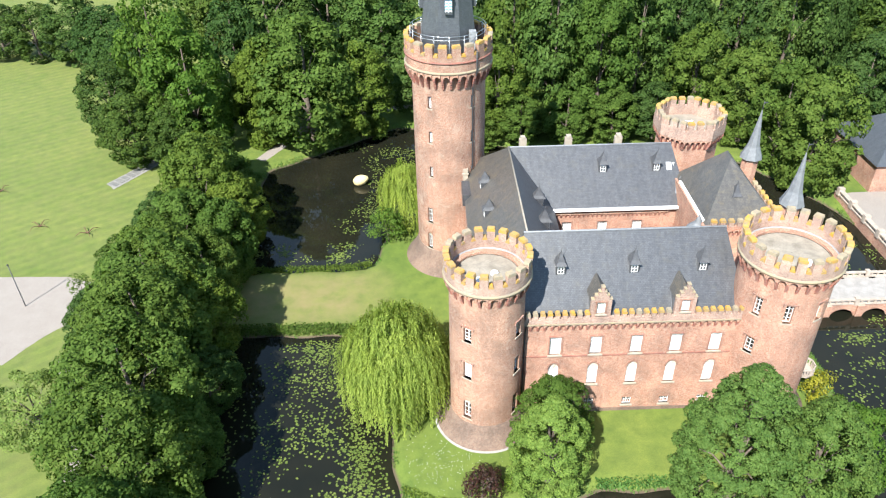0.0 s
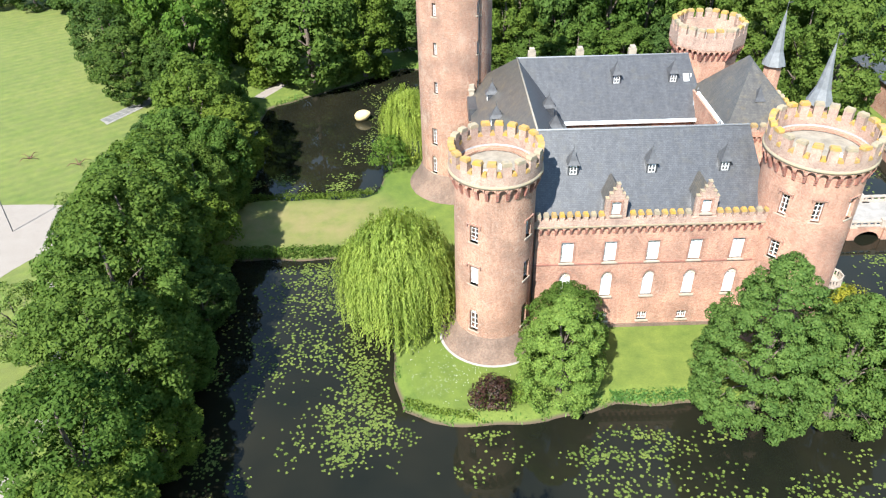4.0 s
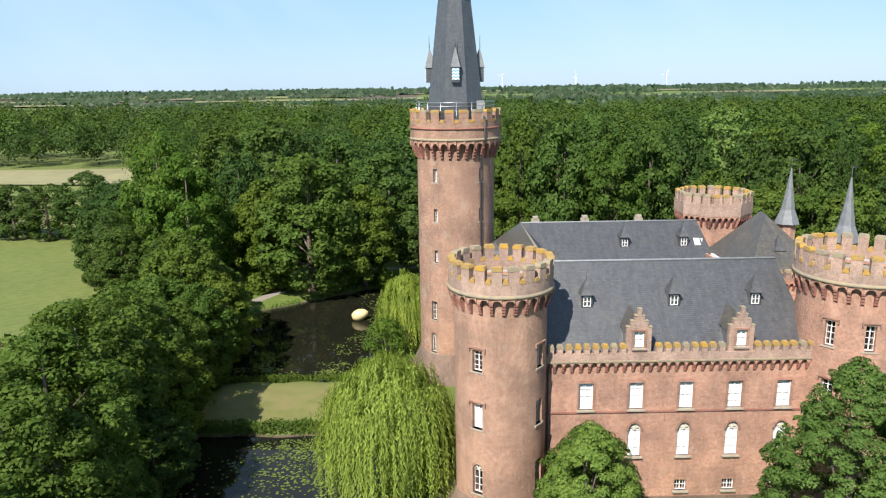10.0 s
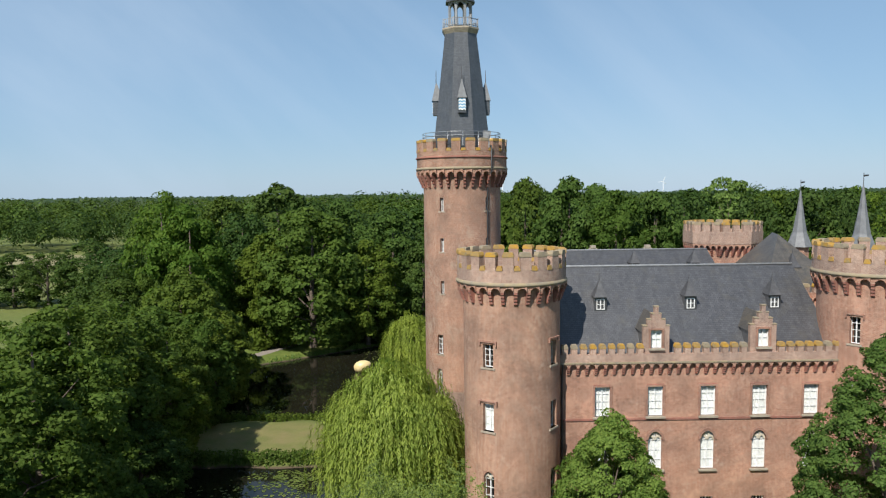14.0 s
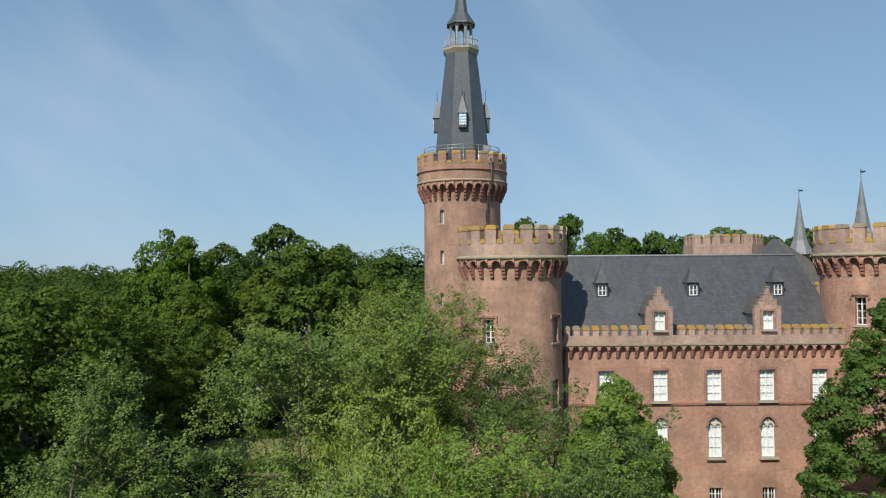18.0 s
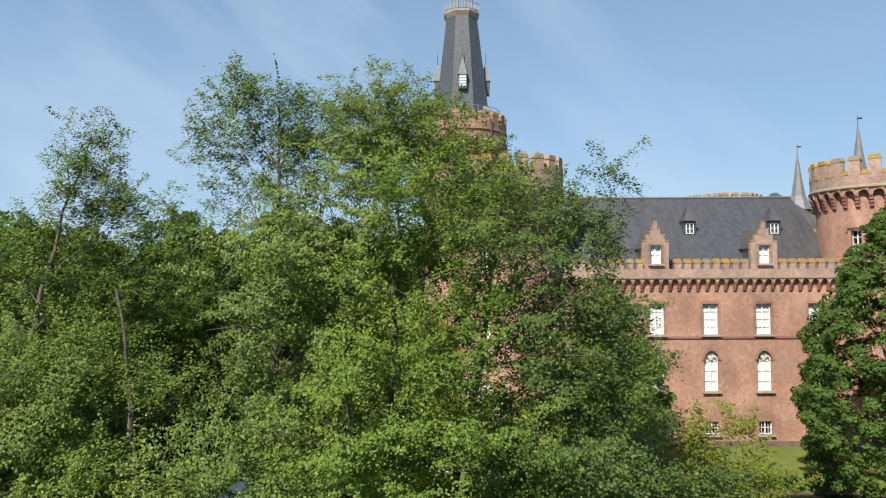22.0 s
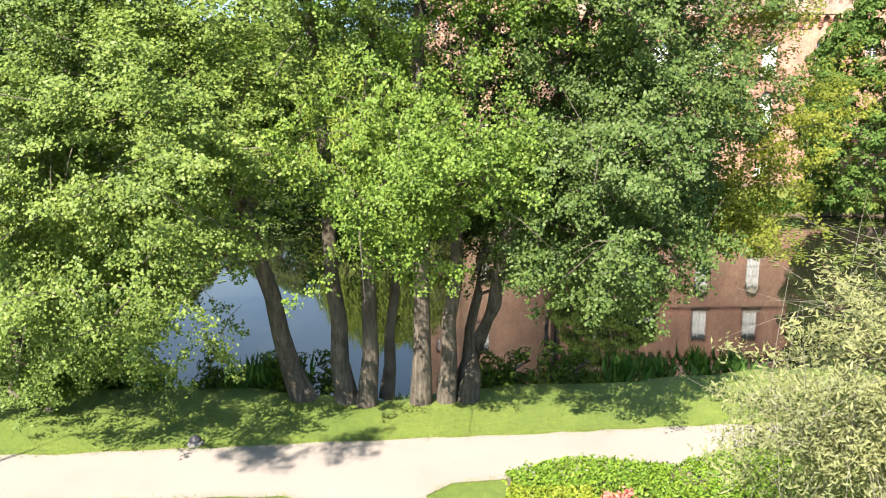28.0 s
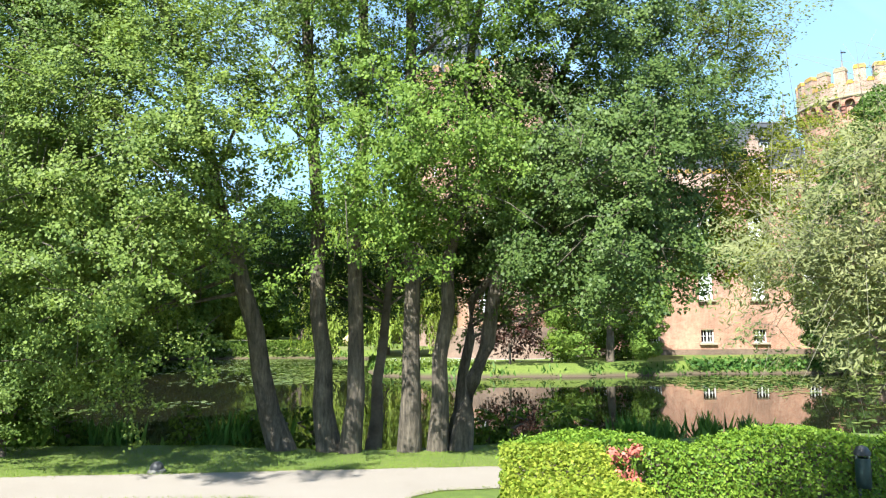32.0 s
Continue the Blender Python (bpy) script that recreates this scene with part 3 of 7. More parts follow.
def tower_top(parent, r_shaft, r_top, z_corb, z_str, z_notch, z_top, n_corb, n_merl, rnd, t=0.55, mat=BRICK_PALE):
    w = 2 * math.pi * r_shaft / n_corb
    for i in range(n_corb):
        part("corbel", cached(("corbel", round(w, 3), round(z_str - z_corb, 2), round(r_top - r_shaft, 2)),
                              lambda: corbel_mesh(w * 1.09, z_str - z_corb, r_top - r_shaft)), parent, "", on_ring(r_shaft, i * 360 / n_corb, z_corb))
    part("string_course", lathe("string_course", [(r_shaft, z_str), (r_top + 0.12, z_str), (r_top + 0.12, z_str + 0.18), (r_top, z_str + 0.3)], 64, LICHEN_GREY), parent, "lichen-stained stone string course")
    part("parapet", lathe("parapet", [(r_top, z_str + 0.25), (r_top, z_notch), (r_top - t, z_notch), (r_top - t, z_str - 0.2)], 64, mat, False), parent)
    part("roof_deck", lathe("roof_deck", [(r_top - t + 0.02, z_str - 0.1), (0.02, z_str + 0.12)], 48, GRAVELROOF), parent, "pale gravel roof deck")
    part("flashing", lathe("flashing", [(r_top - t - 0.02, z_str - 0.1), (r_top - t - 0.02, z_str + 0.35), (r_top - t - 0.09, z_str + 0.35), (r_top - t - 0.09, z_str - 0.1)], 48, LEAD), parent, "pale metal flashing")
    mw = 2 * math.pi * r_top / n_merl * 0.6
    for i in range(n_merl):
        merlon(parent, on_ring(r_top - t / 2, (i + 0.5) * 360 / n_merl, z_notch), round(mw, 2), z_top - z_notch - 0.36, t, rnd, mat)
        part("crenel_sill", cached(("crenel", round(mw, 2), t), lambda: coping_mesh(mw * 0.5, t, LICHEN)), parent, "yellow lichen on the embrasure sill", on_ring(r_top - t / 2, i * 360 / n_merl, z_notch - 0.05))


def round_shaft(parent, r, z0, z1, holes, mat, thick=0.8):
    """holes: (angle, width, sill, head). Returns nothing; the wall is one mesh with real openings."""
    hs = []
    for a, w, s, hd in holes:
        da = math.degrees(w / r) / 2
        hs.append(((a - da) * r * math.pi / 180, (a + da) * r * math.pi / 180, s, hd))
    us = [k * 5 * r * math.pi / 180 for k in range(73)]

    def fn(u, z, d):
        ang = u / r
        return ((r - d) * math.cos(ang), (r - d) * math.sin(ang), z)
    me = wall_mesh("shaft", us, [z0, z1], hs, fn, 0.0, thick, mat)
    part("shaft", me, parent)


def tower_window(parent, r, a, w, s, hd, style):
    fr = window(parent, on_ring(r - 0.36, a, s), w, hd - s, style)
    if style == "sash" or (style == "open" and hd > 12):
        h = hd - s
        part("label_mould", cached(("label", w, h), lambda: boxes("label_mould", [(-w / 2 - 0.34, w / 2 + 0.34, -0.46, -0.3, h + 0.16, h + 0.28), (-w / 2 - 0.34, -w / 2 - 0.22, -0.458, -0.3, h - 0.12, h + 0.16), (w / 2 + 0.22, w / 2 + 0.34, -0.458, -0.3, h - 0.12, h + 0.16)], SURROUND)), fr, "moulded brick label over the window")


def pipe(name, pts, r, mat, sides=6):
    return tube_mesh(name, [pts], [[r] * len(pts)], sides, mat)


def tube_mesh(name, lines, radii, sides, mat):
    v, f = [], []
    for pts, rr in zip(lines, radii):
        pts = [Vector(p) for p in pts]
        base = len(v)
        for i, p in enumerate(pts):
            d = (pts[min(i + 1, len(pts) - 1)] - pts[max(i - 1, 0)]).normalized()
            a = d.orthogonal().normalized() if abs(d.z) > 0.95 else d.cross(Vector((0, 0, 1))).normalized()
            b = d.cross(a)
            for s in range(sides):
                t = 2 * math.pi * s / sides
                q = p + (a * math.cos(t) + b * math.sin(t)) * rr[i]
                v.append((q.x, q.y, q.z))
        for i in range(len(pts) - 1):
            for s in range(sides):
                k = (s + 1) % sides
                f.append([base + i * sides + s, base + i * sides + k, base + (i + 1) * sides + k, base + (i + 1) * sides + s])
        f.append([base + (len(pts) - 1) * sides + s for s in range(sides)])
    return mesh_of(name, v, f, mat, None, True)


def leaves_mesh(name, c, nrm, size, mat, rng, narrow=0.55, droop=None):
    """One mesh of folded diamond leaves: centres c, facing nrm, long side size."""
    n = len(c)
    nrm = nrm / np.maximum(np.linalg.norm(nrm, axis=1, keepdims=True), 1e-6)
    ref = rng.normal(size=(n, 3)) if droop is None else np.tile(droop, (n, 1)) + rng.normal(size=(n, 3)) * 0.25
    a = ref - (ref * nrm).sum(1, keepdims=True) * nrm
    a /= np.maximum(np.linalg.norm(a, axis=1, keepdims=True), 1e-6)
    b = np.cross(nrm, a)
    s = size[:, None] * 0.5
    bend = nrm * s * 0.35
    v = np.empty((n, 4, 3))
    v[:, 0], v[:, 1], v[:, 2], v[:, 3] = c - a * s, c + b * s * narrow - bend, c + a * s, c - b * s * narrow - bend
    me = bpy.data.meshes.new(name)
    me.vertices.add(n * 4)
    me.vertices.foreach_set("co", v.reshape(-1))
    me.loops.add(n * 4)
    me.loops.foreach_set("vertex_index", np.arange(n * 4, dtype=np.int32))
    me.polygons.add(n)
    me.polygons.foreach_set("loop_start", np.arange(0, n * 4, 4, dtype=np.int32))
    me.update(calc_edges=True)
    me.materials.append(mat)
    return me


def lobe_leaves(rng, centres, radii, per, size, jitter=0.2, up=0.35, shell=0.14):
    """Leaf places on the skins of many round lobes."""
    cs, ns, ss = [], [], []
    for c, r in zip(centres, radii):
        n = int(per * r * r)
        d = rng.normal(size=(n, 3))
        d /= np.linalg.norm(d, axis=1, keepdims=True)
        d[:, 2] = np.where(rng.random(n) < 0.55, np.abs(d[:, 2]), d[:, 2])
        rad = r * (1 - np.abs(rng.normal(size=n)) * shell)[:, None]
        cs.append(np.asarray(c) + d * rad * np.array([1, 1, 0.8]))
        ns.append(d + np.array([0, 0, up]) + rng.normal(size=(n, 3)) * jitter)
        ss.append(size * (0.7 + 0.6 * rng.random(n)))
    return np.concatenate(cs), np.concatenate(ns), np.concatenate(ss)


def crown_lobes(rng, rx, ry, z0, z1, n, lobe, point=0.0):
    """Lobe centres and radii that fill an uneven crown between z0 and z1. point > 0 narrows it to the top."""
    cs, rs = [], []
    while len(cs) < n:
        z = rng.random()
        prof = math.sin(math.pi * (0.12 + 0.80 * z)) ** 0.7 * (1 - point * z)
        a = rng.random() * 2 * math.pi
        rad = prof * (0.35 + 0.62 * math.sqrt(rng.random())) * (1 + 0.16 * math.sin(3 * a + z * 9))
        cs.append((rx * rad * math.cos(a), ry * rad * math.sin(a), z0 + (z1 - z0) * z))
        rs.append(lobe * (0.65 + 0.6 * rng.random()) * (1 - 0.45 * point * z))
    return cs, rs


def tree_trunk(rng, h, r, cs, limbs, mat, sides=7, bend=0.3):
    top = h * 0.85
    pts = [(rng.normal() * bend * z / h if z else 0, rng.normal() * bend * z / h if z else 0, z) for z in np.linspace(0, top, 6)]
    lines, radii = [pts], [[r * 1.25, r, r * 0.8, r * 0.6, r * 0.4, r * 0.15]]
    order = rng.permutation(len(cs))[:limbs]
    for k in order:
        e = Vector(cs[k])
        s = min(max(e.z * 0.55, h * 0.18), top * 0.9)
        i = min(int(s / top * 5), 4)
        p0 = Vector(pts[i]).lerp(Vector(pts[i + 1]), s / top * 5 - i)
        mid = p0.lerp(e, 0.5) + Vector((0, 0, 0.06 * h))
        lines.append([p0, mid, e])
        radii.append([r * 0.36, r * 0.2, r * 0.05])
    return tube_mesh("trunk", lines, radii, sides, mat)


def make_tree(name, label, seed, h, rx, ry, crown_from, n_lobes, lobe, per, leaf, leaf_mat_, bark, r, group="", limbs=14, point=0.0, category="tree"):
    rng = np.random.default_rng(seed)
    cs, rs = crown_lobes(rng, rx - lobe * 0.6, ry - lobe * 0.6, h * crown_from + lobe * 0.5, h - lobe * 0.6, n_lobes, lobe, point)
    ob = thing(name, label, category, group=group)
    part("trunk", tree_trunk(rng, h, r, cs, limbs, bark), ob)
    c, n, s = lobe_leaves(rng, cs, rs, per, leaf)
    part("crown", leaves_mesh("crown", c, n, s, leaf_mat_, rng, 0.62), ob)
    return ob


def dome_tree(name, label, seed, h, r, n, lobe, dens, leaf, mat, bark, r_trunk, group="", wide=0.42, power=2.2, foot=0.6, low=0.03, category="tree", limbs=14):
    """A full crown: leaf clumps over a bulging dome that is widest at the share wide of its height; power 1.2 is conical, 2.5 round."""
    g = np.random.default_rng(seed)
    bulge = g.normal(size=(11, 3)) * np.array([1, 1, 0.6])
    bulge /= np.linalg.norm(bulge, axis=1, keepdims=True)
    cs, rs, outs = [], [], []
    while len(cs) < n:
        u = g.random() ** 0.9
        a = g.random() * 2 * math.pi
        if u < wide:
            prof = foot + (1 - foot) * math.sin(u / wide * math.pi / 2)
        else:
            prof = (1 - ((u - wide) / (1 - wide)) ** power) ** 0.62
        if g.random() > prof + 0.12:
            continue
        d = np.array([math.cos(a), math.sin(a), (u - wide) * 1.4])
        d /= np.linalg.norm(d)
        b = float(np.max(bulge @ d))
        swell = 0.84 + 0.2 * max(0.0, b) ** 8 + 0.05 * g.normal()
        rad = lobe * (0.6 + 0.75 * g.random())
        k = (r * prof * swell - rad * 0.55) * (1.0 if g.random() < 0.85 else 0.72)
        cs.append(np.array([k * math.cos(a), k * math.sin(a), h * low + (h * (1 - low) - rad * 0.5) * u * (0.96 + 0.06 * max(0, b))]))
        rs.append(rad)
        outs.append(d)
    ob = thing(name, label, category, group=group)
    part("trunk", tree_trunk(g, h, r_trunk, [c * 0.9 for c in cs], limbs, bark), ob)
    cl, nl, sl = [], [], []
    for c, rad, o in zip(cs, rs, outs):
        m = int(dens * 6.283 * rad * rad)
        d = g.normal(size=(m, 3)) + o * 0.75 + np.array([0, 0, 0.35])
        d /= np.linalg.norm(d, axis=1, keepdims=True)
        q = rad * (1 - np.abs(g.normal(size=(m, 1))) * 0.2)
        cl.append(c + d * q * np.array([1, 1, 0.72]))
        nl.append(d + np.array([0, 0, 0.3]) + g.normal(size=(m, 3)) * 0.38)
        sl.append(leaf * (0.6 + 0.8 * g.random(m)))
    part("crown", leaves_mesh("crown", np.concatenate(cl), np.concatenate(nl), np.concatenate(sl), mat, g, 0.62), ob)
    return ob


# ---------------- ground, water, paths ----------------
WATER_Z = -0.8
OUTER = [(-27, 30), (-24, 21), (-16, 17.8), (-7, 17.2), (-2, 16.8), (5, 17.9), (20, 18.5), (45, 21), (62, 30), (68, 52), (71, 75), (72, 93), (69.5, 104),
         (60, 122), (40, 128), (18, 130), (4, 138), (-6, 142), (-18, 133), (-31, 124), (-31.5, 105), (-29, 92), (-28, 76), (-27.3, 68), (-26.6, 52), (-27.3, 40)]
ISLAND = [(-29, 76.3), (-12.5, 76.1), (-6.5, 74), (-5.4, 66), (-5.3, 59), (-4.9, 53), (-4.0, 49), (-0.9, 47.6), (4.5, 46.9), (11, 47.2), (18, 49.1), (28, 49.3), (36, 46.5),
          (44, 47), (49, 54), (50, 66), (50, 80), (49, 96), (45, 105), (28, 109), (10, 108), (-2, 106), (-7, 100), (-9.2, 92.5), (-10.4, 91.4), (-29, 91.0), (-34, 91.0), (-34, 76.3)]


def poly_distance(px, py, pts):
    """Distance to a closed outline, positive inside."""
    d = np.full(px.shape, 1e9)
    inside = np.zeros(px.shape, bool)
    for (ax, ay), (bx, by) in zip(pts, pts[1:] + pts[:1]):
        ex, ey = bx - ax, by - ay
        t = np.clip(((px - ax) * ex + (py - ay) * ey) / (ex * ex + ey * ey), 0, 1)
        d = np.minimum(d, np.hypot(px - ax - t * ex, py - ay - t * ey))
        if ey != 0:
            cond = (ay > py) != (by > py)
            inside ^= cond & (px < (py - ay) * ex / ey + ax)
    return np.where(inside, d, -d)


def land(px, py):
    """Metres from the nearest water's edge, positive on land."""
    wob = 0.35 * np.sin(px * 0.9 + 0.4 * py) + 0.3 * np.sin(py * 0.7 - px * 0.3)
    return np.maximum(-poly_distance(px, py, OUTER), poly_distance(px, py, ISLAND)) + wob * 0.5


def ground_z(px, py):
    px, py = np.asarray(px, float), np.asarray(py, float)
    d = land(px, py)
    z = np.clip(WATER_Z + d * 0.72, -1.7, 0.0)
    far = np.clip((np.hypot(px, py - 60) - 150) / 400, 0, 1)
    return z + far * 1.5 * np.sin(px * 0.011) * np.sin(py * 0.013)


def axis(parts):
    out = []
    for a, b, s in parts:
        out += list(np.arange(a, b, s))
    return np.array(out + [parts[-1][1]])


gx = axis([(-4500, -1200, 550), (-1200, -300, 100), (-300, -120, 20), (-120, -40, 3), (-40, -10, 0.9), (-10, 9, 0.45), (9, 75, 0.9), (75, 150, 4), (150, 400, 25), (400, 1200, 100), (1200, 4500, 550)])
gy = axis([(-4500, -1000, 500), (-1000, -100, 100), (-100, -20, 10), (-20, 4, 2), (4, 20, 0.45), (20, 145, 0.9), (145, 220, 4), (220, 500, 20), (500, 1500, 100), (1500, 4600, 500)])
GX, GY = np.meshgrid(gx, gy)
GZ = ground_z(GX, GY)
nx, ny = len(gx), len(gy)
idx = np.arange(nx * ny).reshape(ny, nx)
gf = np.stack([idx[:-1, :-1], idx[:-1, 1:], idx[1:, 1:], idx[1:, :-1]], -1).reshape(-1, 4)
gme = bpy.data.meshes.new("ground")
gme.vertices.add(nx * ny)
gme.vertices.foreach_set("co", np.stack([GX, GY, GZ], -1).reshape(-1))
gme.loops.add(gf.size)
gme.loops.foreach_set("vertex_index", gf.reshape(-1).astype(np.int32))
gme.polygons.add(len(gf))
gme.polygons.foreach_set("loop_start", np.arange(0, gf.size, 4, dtype=np.int32))
gme.update(calc_edges=True)
gme.polygons.foreach_set("use_smooth", [True] * len(gf))
gme.materials.append(GRASS)
dry = gme.color_attributes.new("dry", "FLOAT_COLOR", "POINT")
DR = np.clip(np.exp(-((GX + 20) / 13) ** 4 - ((GY - 84) / 6.5) ** 4), 0, 1)
DR = np.maximum(DR, 0.30 * np.clip((-38 - GX) / 6, 0, 1))
dry.data.foreach_set("color", np.stack([DR, DR, DR, np.ones_like(DR)], -1).reshape(-1))
mown = gme.color_attributes.new("mown", "FLOAT_COLOR", "POINT")
MW = (GX < -42) * 1.0
mown.data.foreach_set("color", np.stack([MW, MW, MW, np.ones_like(MW)], -1).reshape(-1))
tagged(new("ground", gme), "mown green lawn sloping to the moat banks", "lawn", kind="structure")

tagged(new("water", mesh_of("water", [(-40, 10, WATER_Z), (80, 10, WATER_Z), (80, 150, WATER_Z), (-40, 150, WATER_Z)], [[0, 1, 2, 3]], WATER)),
       "dark still moat water reflecting trees and brick", "water", kind="structure")


def strip(name, label, pts, mat, z=0.015, cat="path"):
    """A flat path from its outline, with slightly ragged edges, following the ground."""
    bm = bmesh.new()
    vs = []
    rnd = random.Random(len(pts))
    for (ax, ay), (bx, by) in zip(pts, pts[1:] + pts[:1]):
        n = max(1, int(math.hypot(bx - ax, by - ay) / 0.5))
        for i in range(min(n, 60)):
            t = i / min(n, 60)
            x, y = ax + (bx - ax) * t + rnd.uniform(-0.06, 0.06), ay + (by - ay) * t + rnd.uniform(-0.06, 0.06)
            vs.append(bm.verts.new((x, y, z)))
    bm.faces.new(vs)
    bmesh.ops.triangulate(bm, faces=bm.faces[:])
    me = bpy.data.meshes.new(name)
    bm.to_mesh(me)
    bm.free()
    me.materials.append(mat)
    return tagged(new(name, me), label, cat, kind="structure")


strip("path", "pale gravel path branching towards the moat", [(-40, 9.4), (-20, 10.6), (-9, 10.85), (-3.3, 10.95), (-2.85, 10.7), (-2.7, 10.2), (-2.4, 7.1), (-2.3, 4), (-2.2, -6), (-0.3, -6),
      (-0.55, 4), (-0.65, 7.1), (-0.8, 9), (-0.82, 10.9), (-0.4, 11.3), (1, 11.5), (9, 12.2), (30, 12.6), (30, 14.6), (9, 13.9), (1, 13.3), (-1.4, 13.2), (-5.8, 12.85), (-9, 12.7), (-20, 12.4), (-40, 11.4)], GRAVEL)
strip("gravel_yard", "sandy gravel yard behind the hedge", [(2.1, 2.0), (2.15, 7.2), (2.3, 9.4), (5.3, 9.75), (14, 10.6), (14, 2)], SAND)
strip("forecourt", "pale gravel forecourt beside the lawn", [(-120, 62), (-57, 71.5), (-54.5, 76), (-53, 78), (-49, 82), (-46, 88), (-52, 89.3), (-56, 90.8), (-67, 91.3), (-120, 94)], GRAVEL)
strip("footpath", "narrow gravel footpath under the trees", [(-41.6, 36), (-39.4, 36), (-39.6, 50), (-39.9, 55), (-43, 64), (-49, 72), (-50.5, 72), (-45, 63), (-41.8, 54), (-41.2, 50)], GRAVEL)
strip("park_path", "narrow gravel path at the wood's edge", [(-34, 128), (-32, 127), (-25, 140), (-12, 149), (10, 152), (10, 154), (-13, 151), (-27, 142)], GRAVEL)
strip("stone_bed", "long bed of pale paving slabs on the lawn", [(-60.2, 119.8), (-58.1, 117.6), (-50.6, 129.9), (-52.6, 131.6)], PAVING_DULL, 0.05)
strip("corn_field", "pale ripe field beyond the trees", [(-260, 300), (-182, 296), (-120, 288), (-138, 348), (-204, 348), (-260, 346)], FIELD, 0.9, "field")
for fx, fy, fw, fd in ((-650, 1250, 150, 60), (-300, 1700, 300, 90), (300, 1800, 400, 100), (700, 1500, 260, 80), (-1100, 1900, 380, 130), (1200, 2100, 400, 120), (100, 2600, 600, 150), (-900, 1500, 160, 120), (-500, 2100, 260, 150), (900, 2700, 500, 250), (-1500, 2600, 500, 300), (400, 3000, 260, 300), (-200, 3100, 300, 200)):
    strip("field", "distant pale field between woods", [(fx - fw, fy), (fx + fw, fy + 10), (fx + fw, fy + fd), (fx - fw, fy + fd)], FIELD, 3.0, "field")

def wall_runs(parent, runs):
    """Straight brick walls, one part for each run (x0, x1, y0, y1, z0, z1)."""
    for run in runs:
        part("wall", boxes("wall", [run], BRICK), parent)


# ---------------- castle: round corner tower by the moat ----------------
rnd = random.Random(4)


def castle_tower(name, label, at, r, r_top, zs, n_corb, n_merl, base, wins, mat):
    z_corb, z_str, z_notch, z_top = zs
    ob = thing(name, label, "tower", at)
    cone_r, cone_z = base
    holes = [(a, w, s, hd) for a, w, s, hd, st in wins]
    round_shaft(ob, r, cone_z - 0.3, z_str + 0.2, holes, mat)
    for a, w, s, hd, st in wins:
        tower_window(ob, r, a, w, s, hd, st)
    prof = [(cone_r + 0.5, -0.9), (cone_r, 0.05), (cone_r - (cone_r - r) * 0.45, cone_z * 0.35), (r + 0.35, cone_z * 0.75), (r + 0.12, cone_z), (r - 0.1, cone_z + 0.12)]
    part("plinth", lathe("plinth", prof, 56, BRICK_DARK), ob, "flared dark brick plinth")
    tower_top(ob, r, r_top, z_corb, z_str, z_notch, z_top, n_corb, n_merl, rnd, 0.55, BRICK_KEEP if mat is BRICK_KEEP else BRICK_PALE)
    # black lining in place of the unlit inside of the tower
    part("inner_core", lathe("inner_core", [(r - 0.85, cone_z), (r - 0.85, z_str)], 24, UNLIT_BLACK), ob)
    return ob


st = castle_tower("round_tower", "round red brick corner tower with lichen-capped battlements", (6.05, 60.4, 0), 4.08, 4.58, (19.75, 21.3, 22.6, 24.0), 27, 20, (5.75, 2.3),
                  [(236, 0.95, 14.6, 16.5, "open"), (236, 1.0, 9.3, 11.6, "sash"), (236, 1.0, 3.1, 5.9, "door"),
                   (322, 0.9, 14.6, 16.6, "open"), (322, 1.0, 9.3, 11.6, "open"), (322, 1.0, 3.1, 5.9, "door")], BRICK_TOWER)
rtw = castle_tower("round_tower", "wide round brick tower with lichen-capped battlements", (38.4, 61.9, 0), 4.85, 5.3, (19.8, 21.4, 22.6, 24.1), 31, 22, (6.3, 2.2),
                   [(219, 0.85, 15.7, 18.0, "open"), (257, 0.85, 15.7, 18.0, "open"), (222, 1.0, 10.5, 12.6, "open"), (300, 0.85, 15.7, 18.0, "open")], BRICK)
mtw = castle_tower("main_tower", "tall round brick keep with slate spire and lantern", (3.2, 94.5, 0), 5.0, 5.83, (29.3, 31.6, 33.9, 35.4), 32, 20, (7.0, 3.4),
                   [(237, 0.55, 26.4, 28.1, "small"), (307, 0.55, 26.4, 28.1, "small"), (237, 0.55, 21.3, 23.0, "small"), (307, 0.55, 21.3, 23.0, "small"),
                    (237, 0.5, 16.0, 17.6, "small"), (307, 0.5, 16.0, 17.6, "small"), (232, 0.9, 8.2, 10.7, "open"), (230, 0.9, 3.6, 6.3, "door")], BRICK_KEEP)
part("string_course", lathe("string_course", [(5.84, 33.0), (5.95, 33.0), (5.95, 33.15), (5.84, 33.25)], 64, CORBEL), mtw)

for tower, spots in ((st, ((-1.1, -1.7, "box"), (0.7, -0.5, "dome"))), (rtw, ((0.9, -2.0, "box"),))):
    for x, y, kind in spots:
        if kind == "box":
            part("skylight", boxes("skylight", [(-0.55, 0.55, -0.4, 0.4, 0, 0.22), (-0.62, 0.62, -0.47, 0.47, 0.22, 0.3)], WHITE), tower, "white framed roof hatch", pose(x, y, 21.3, 0, 0, 20))
        else:
            part("skylight", lathe("skylight", [(0.45, 0), (0.45, 0.2), (0.36, 0.36), (0.2, 0.45), (0.02, 0.48)], 16, WHITE), tower, "white domed rooflight", pose(x, y, 21.3))

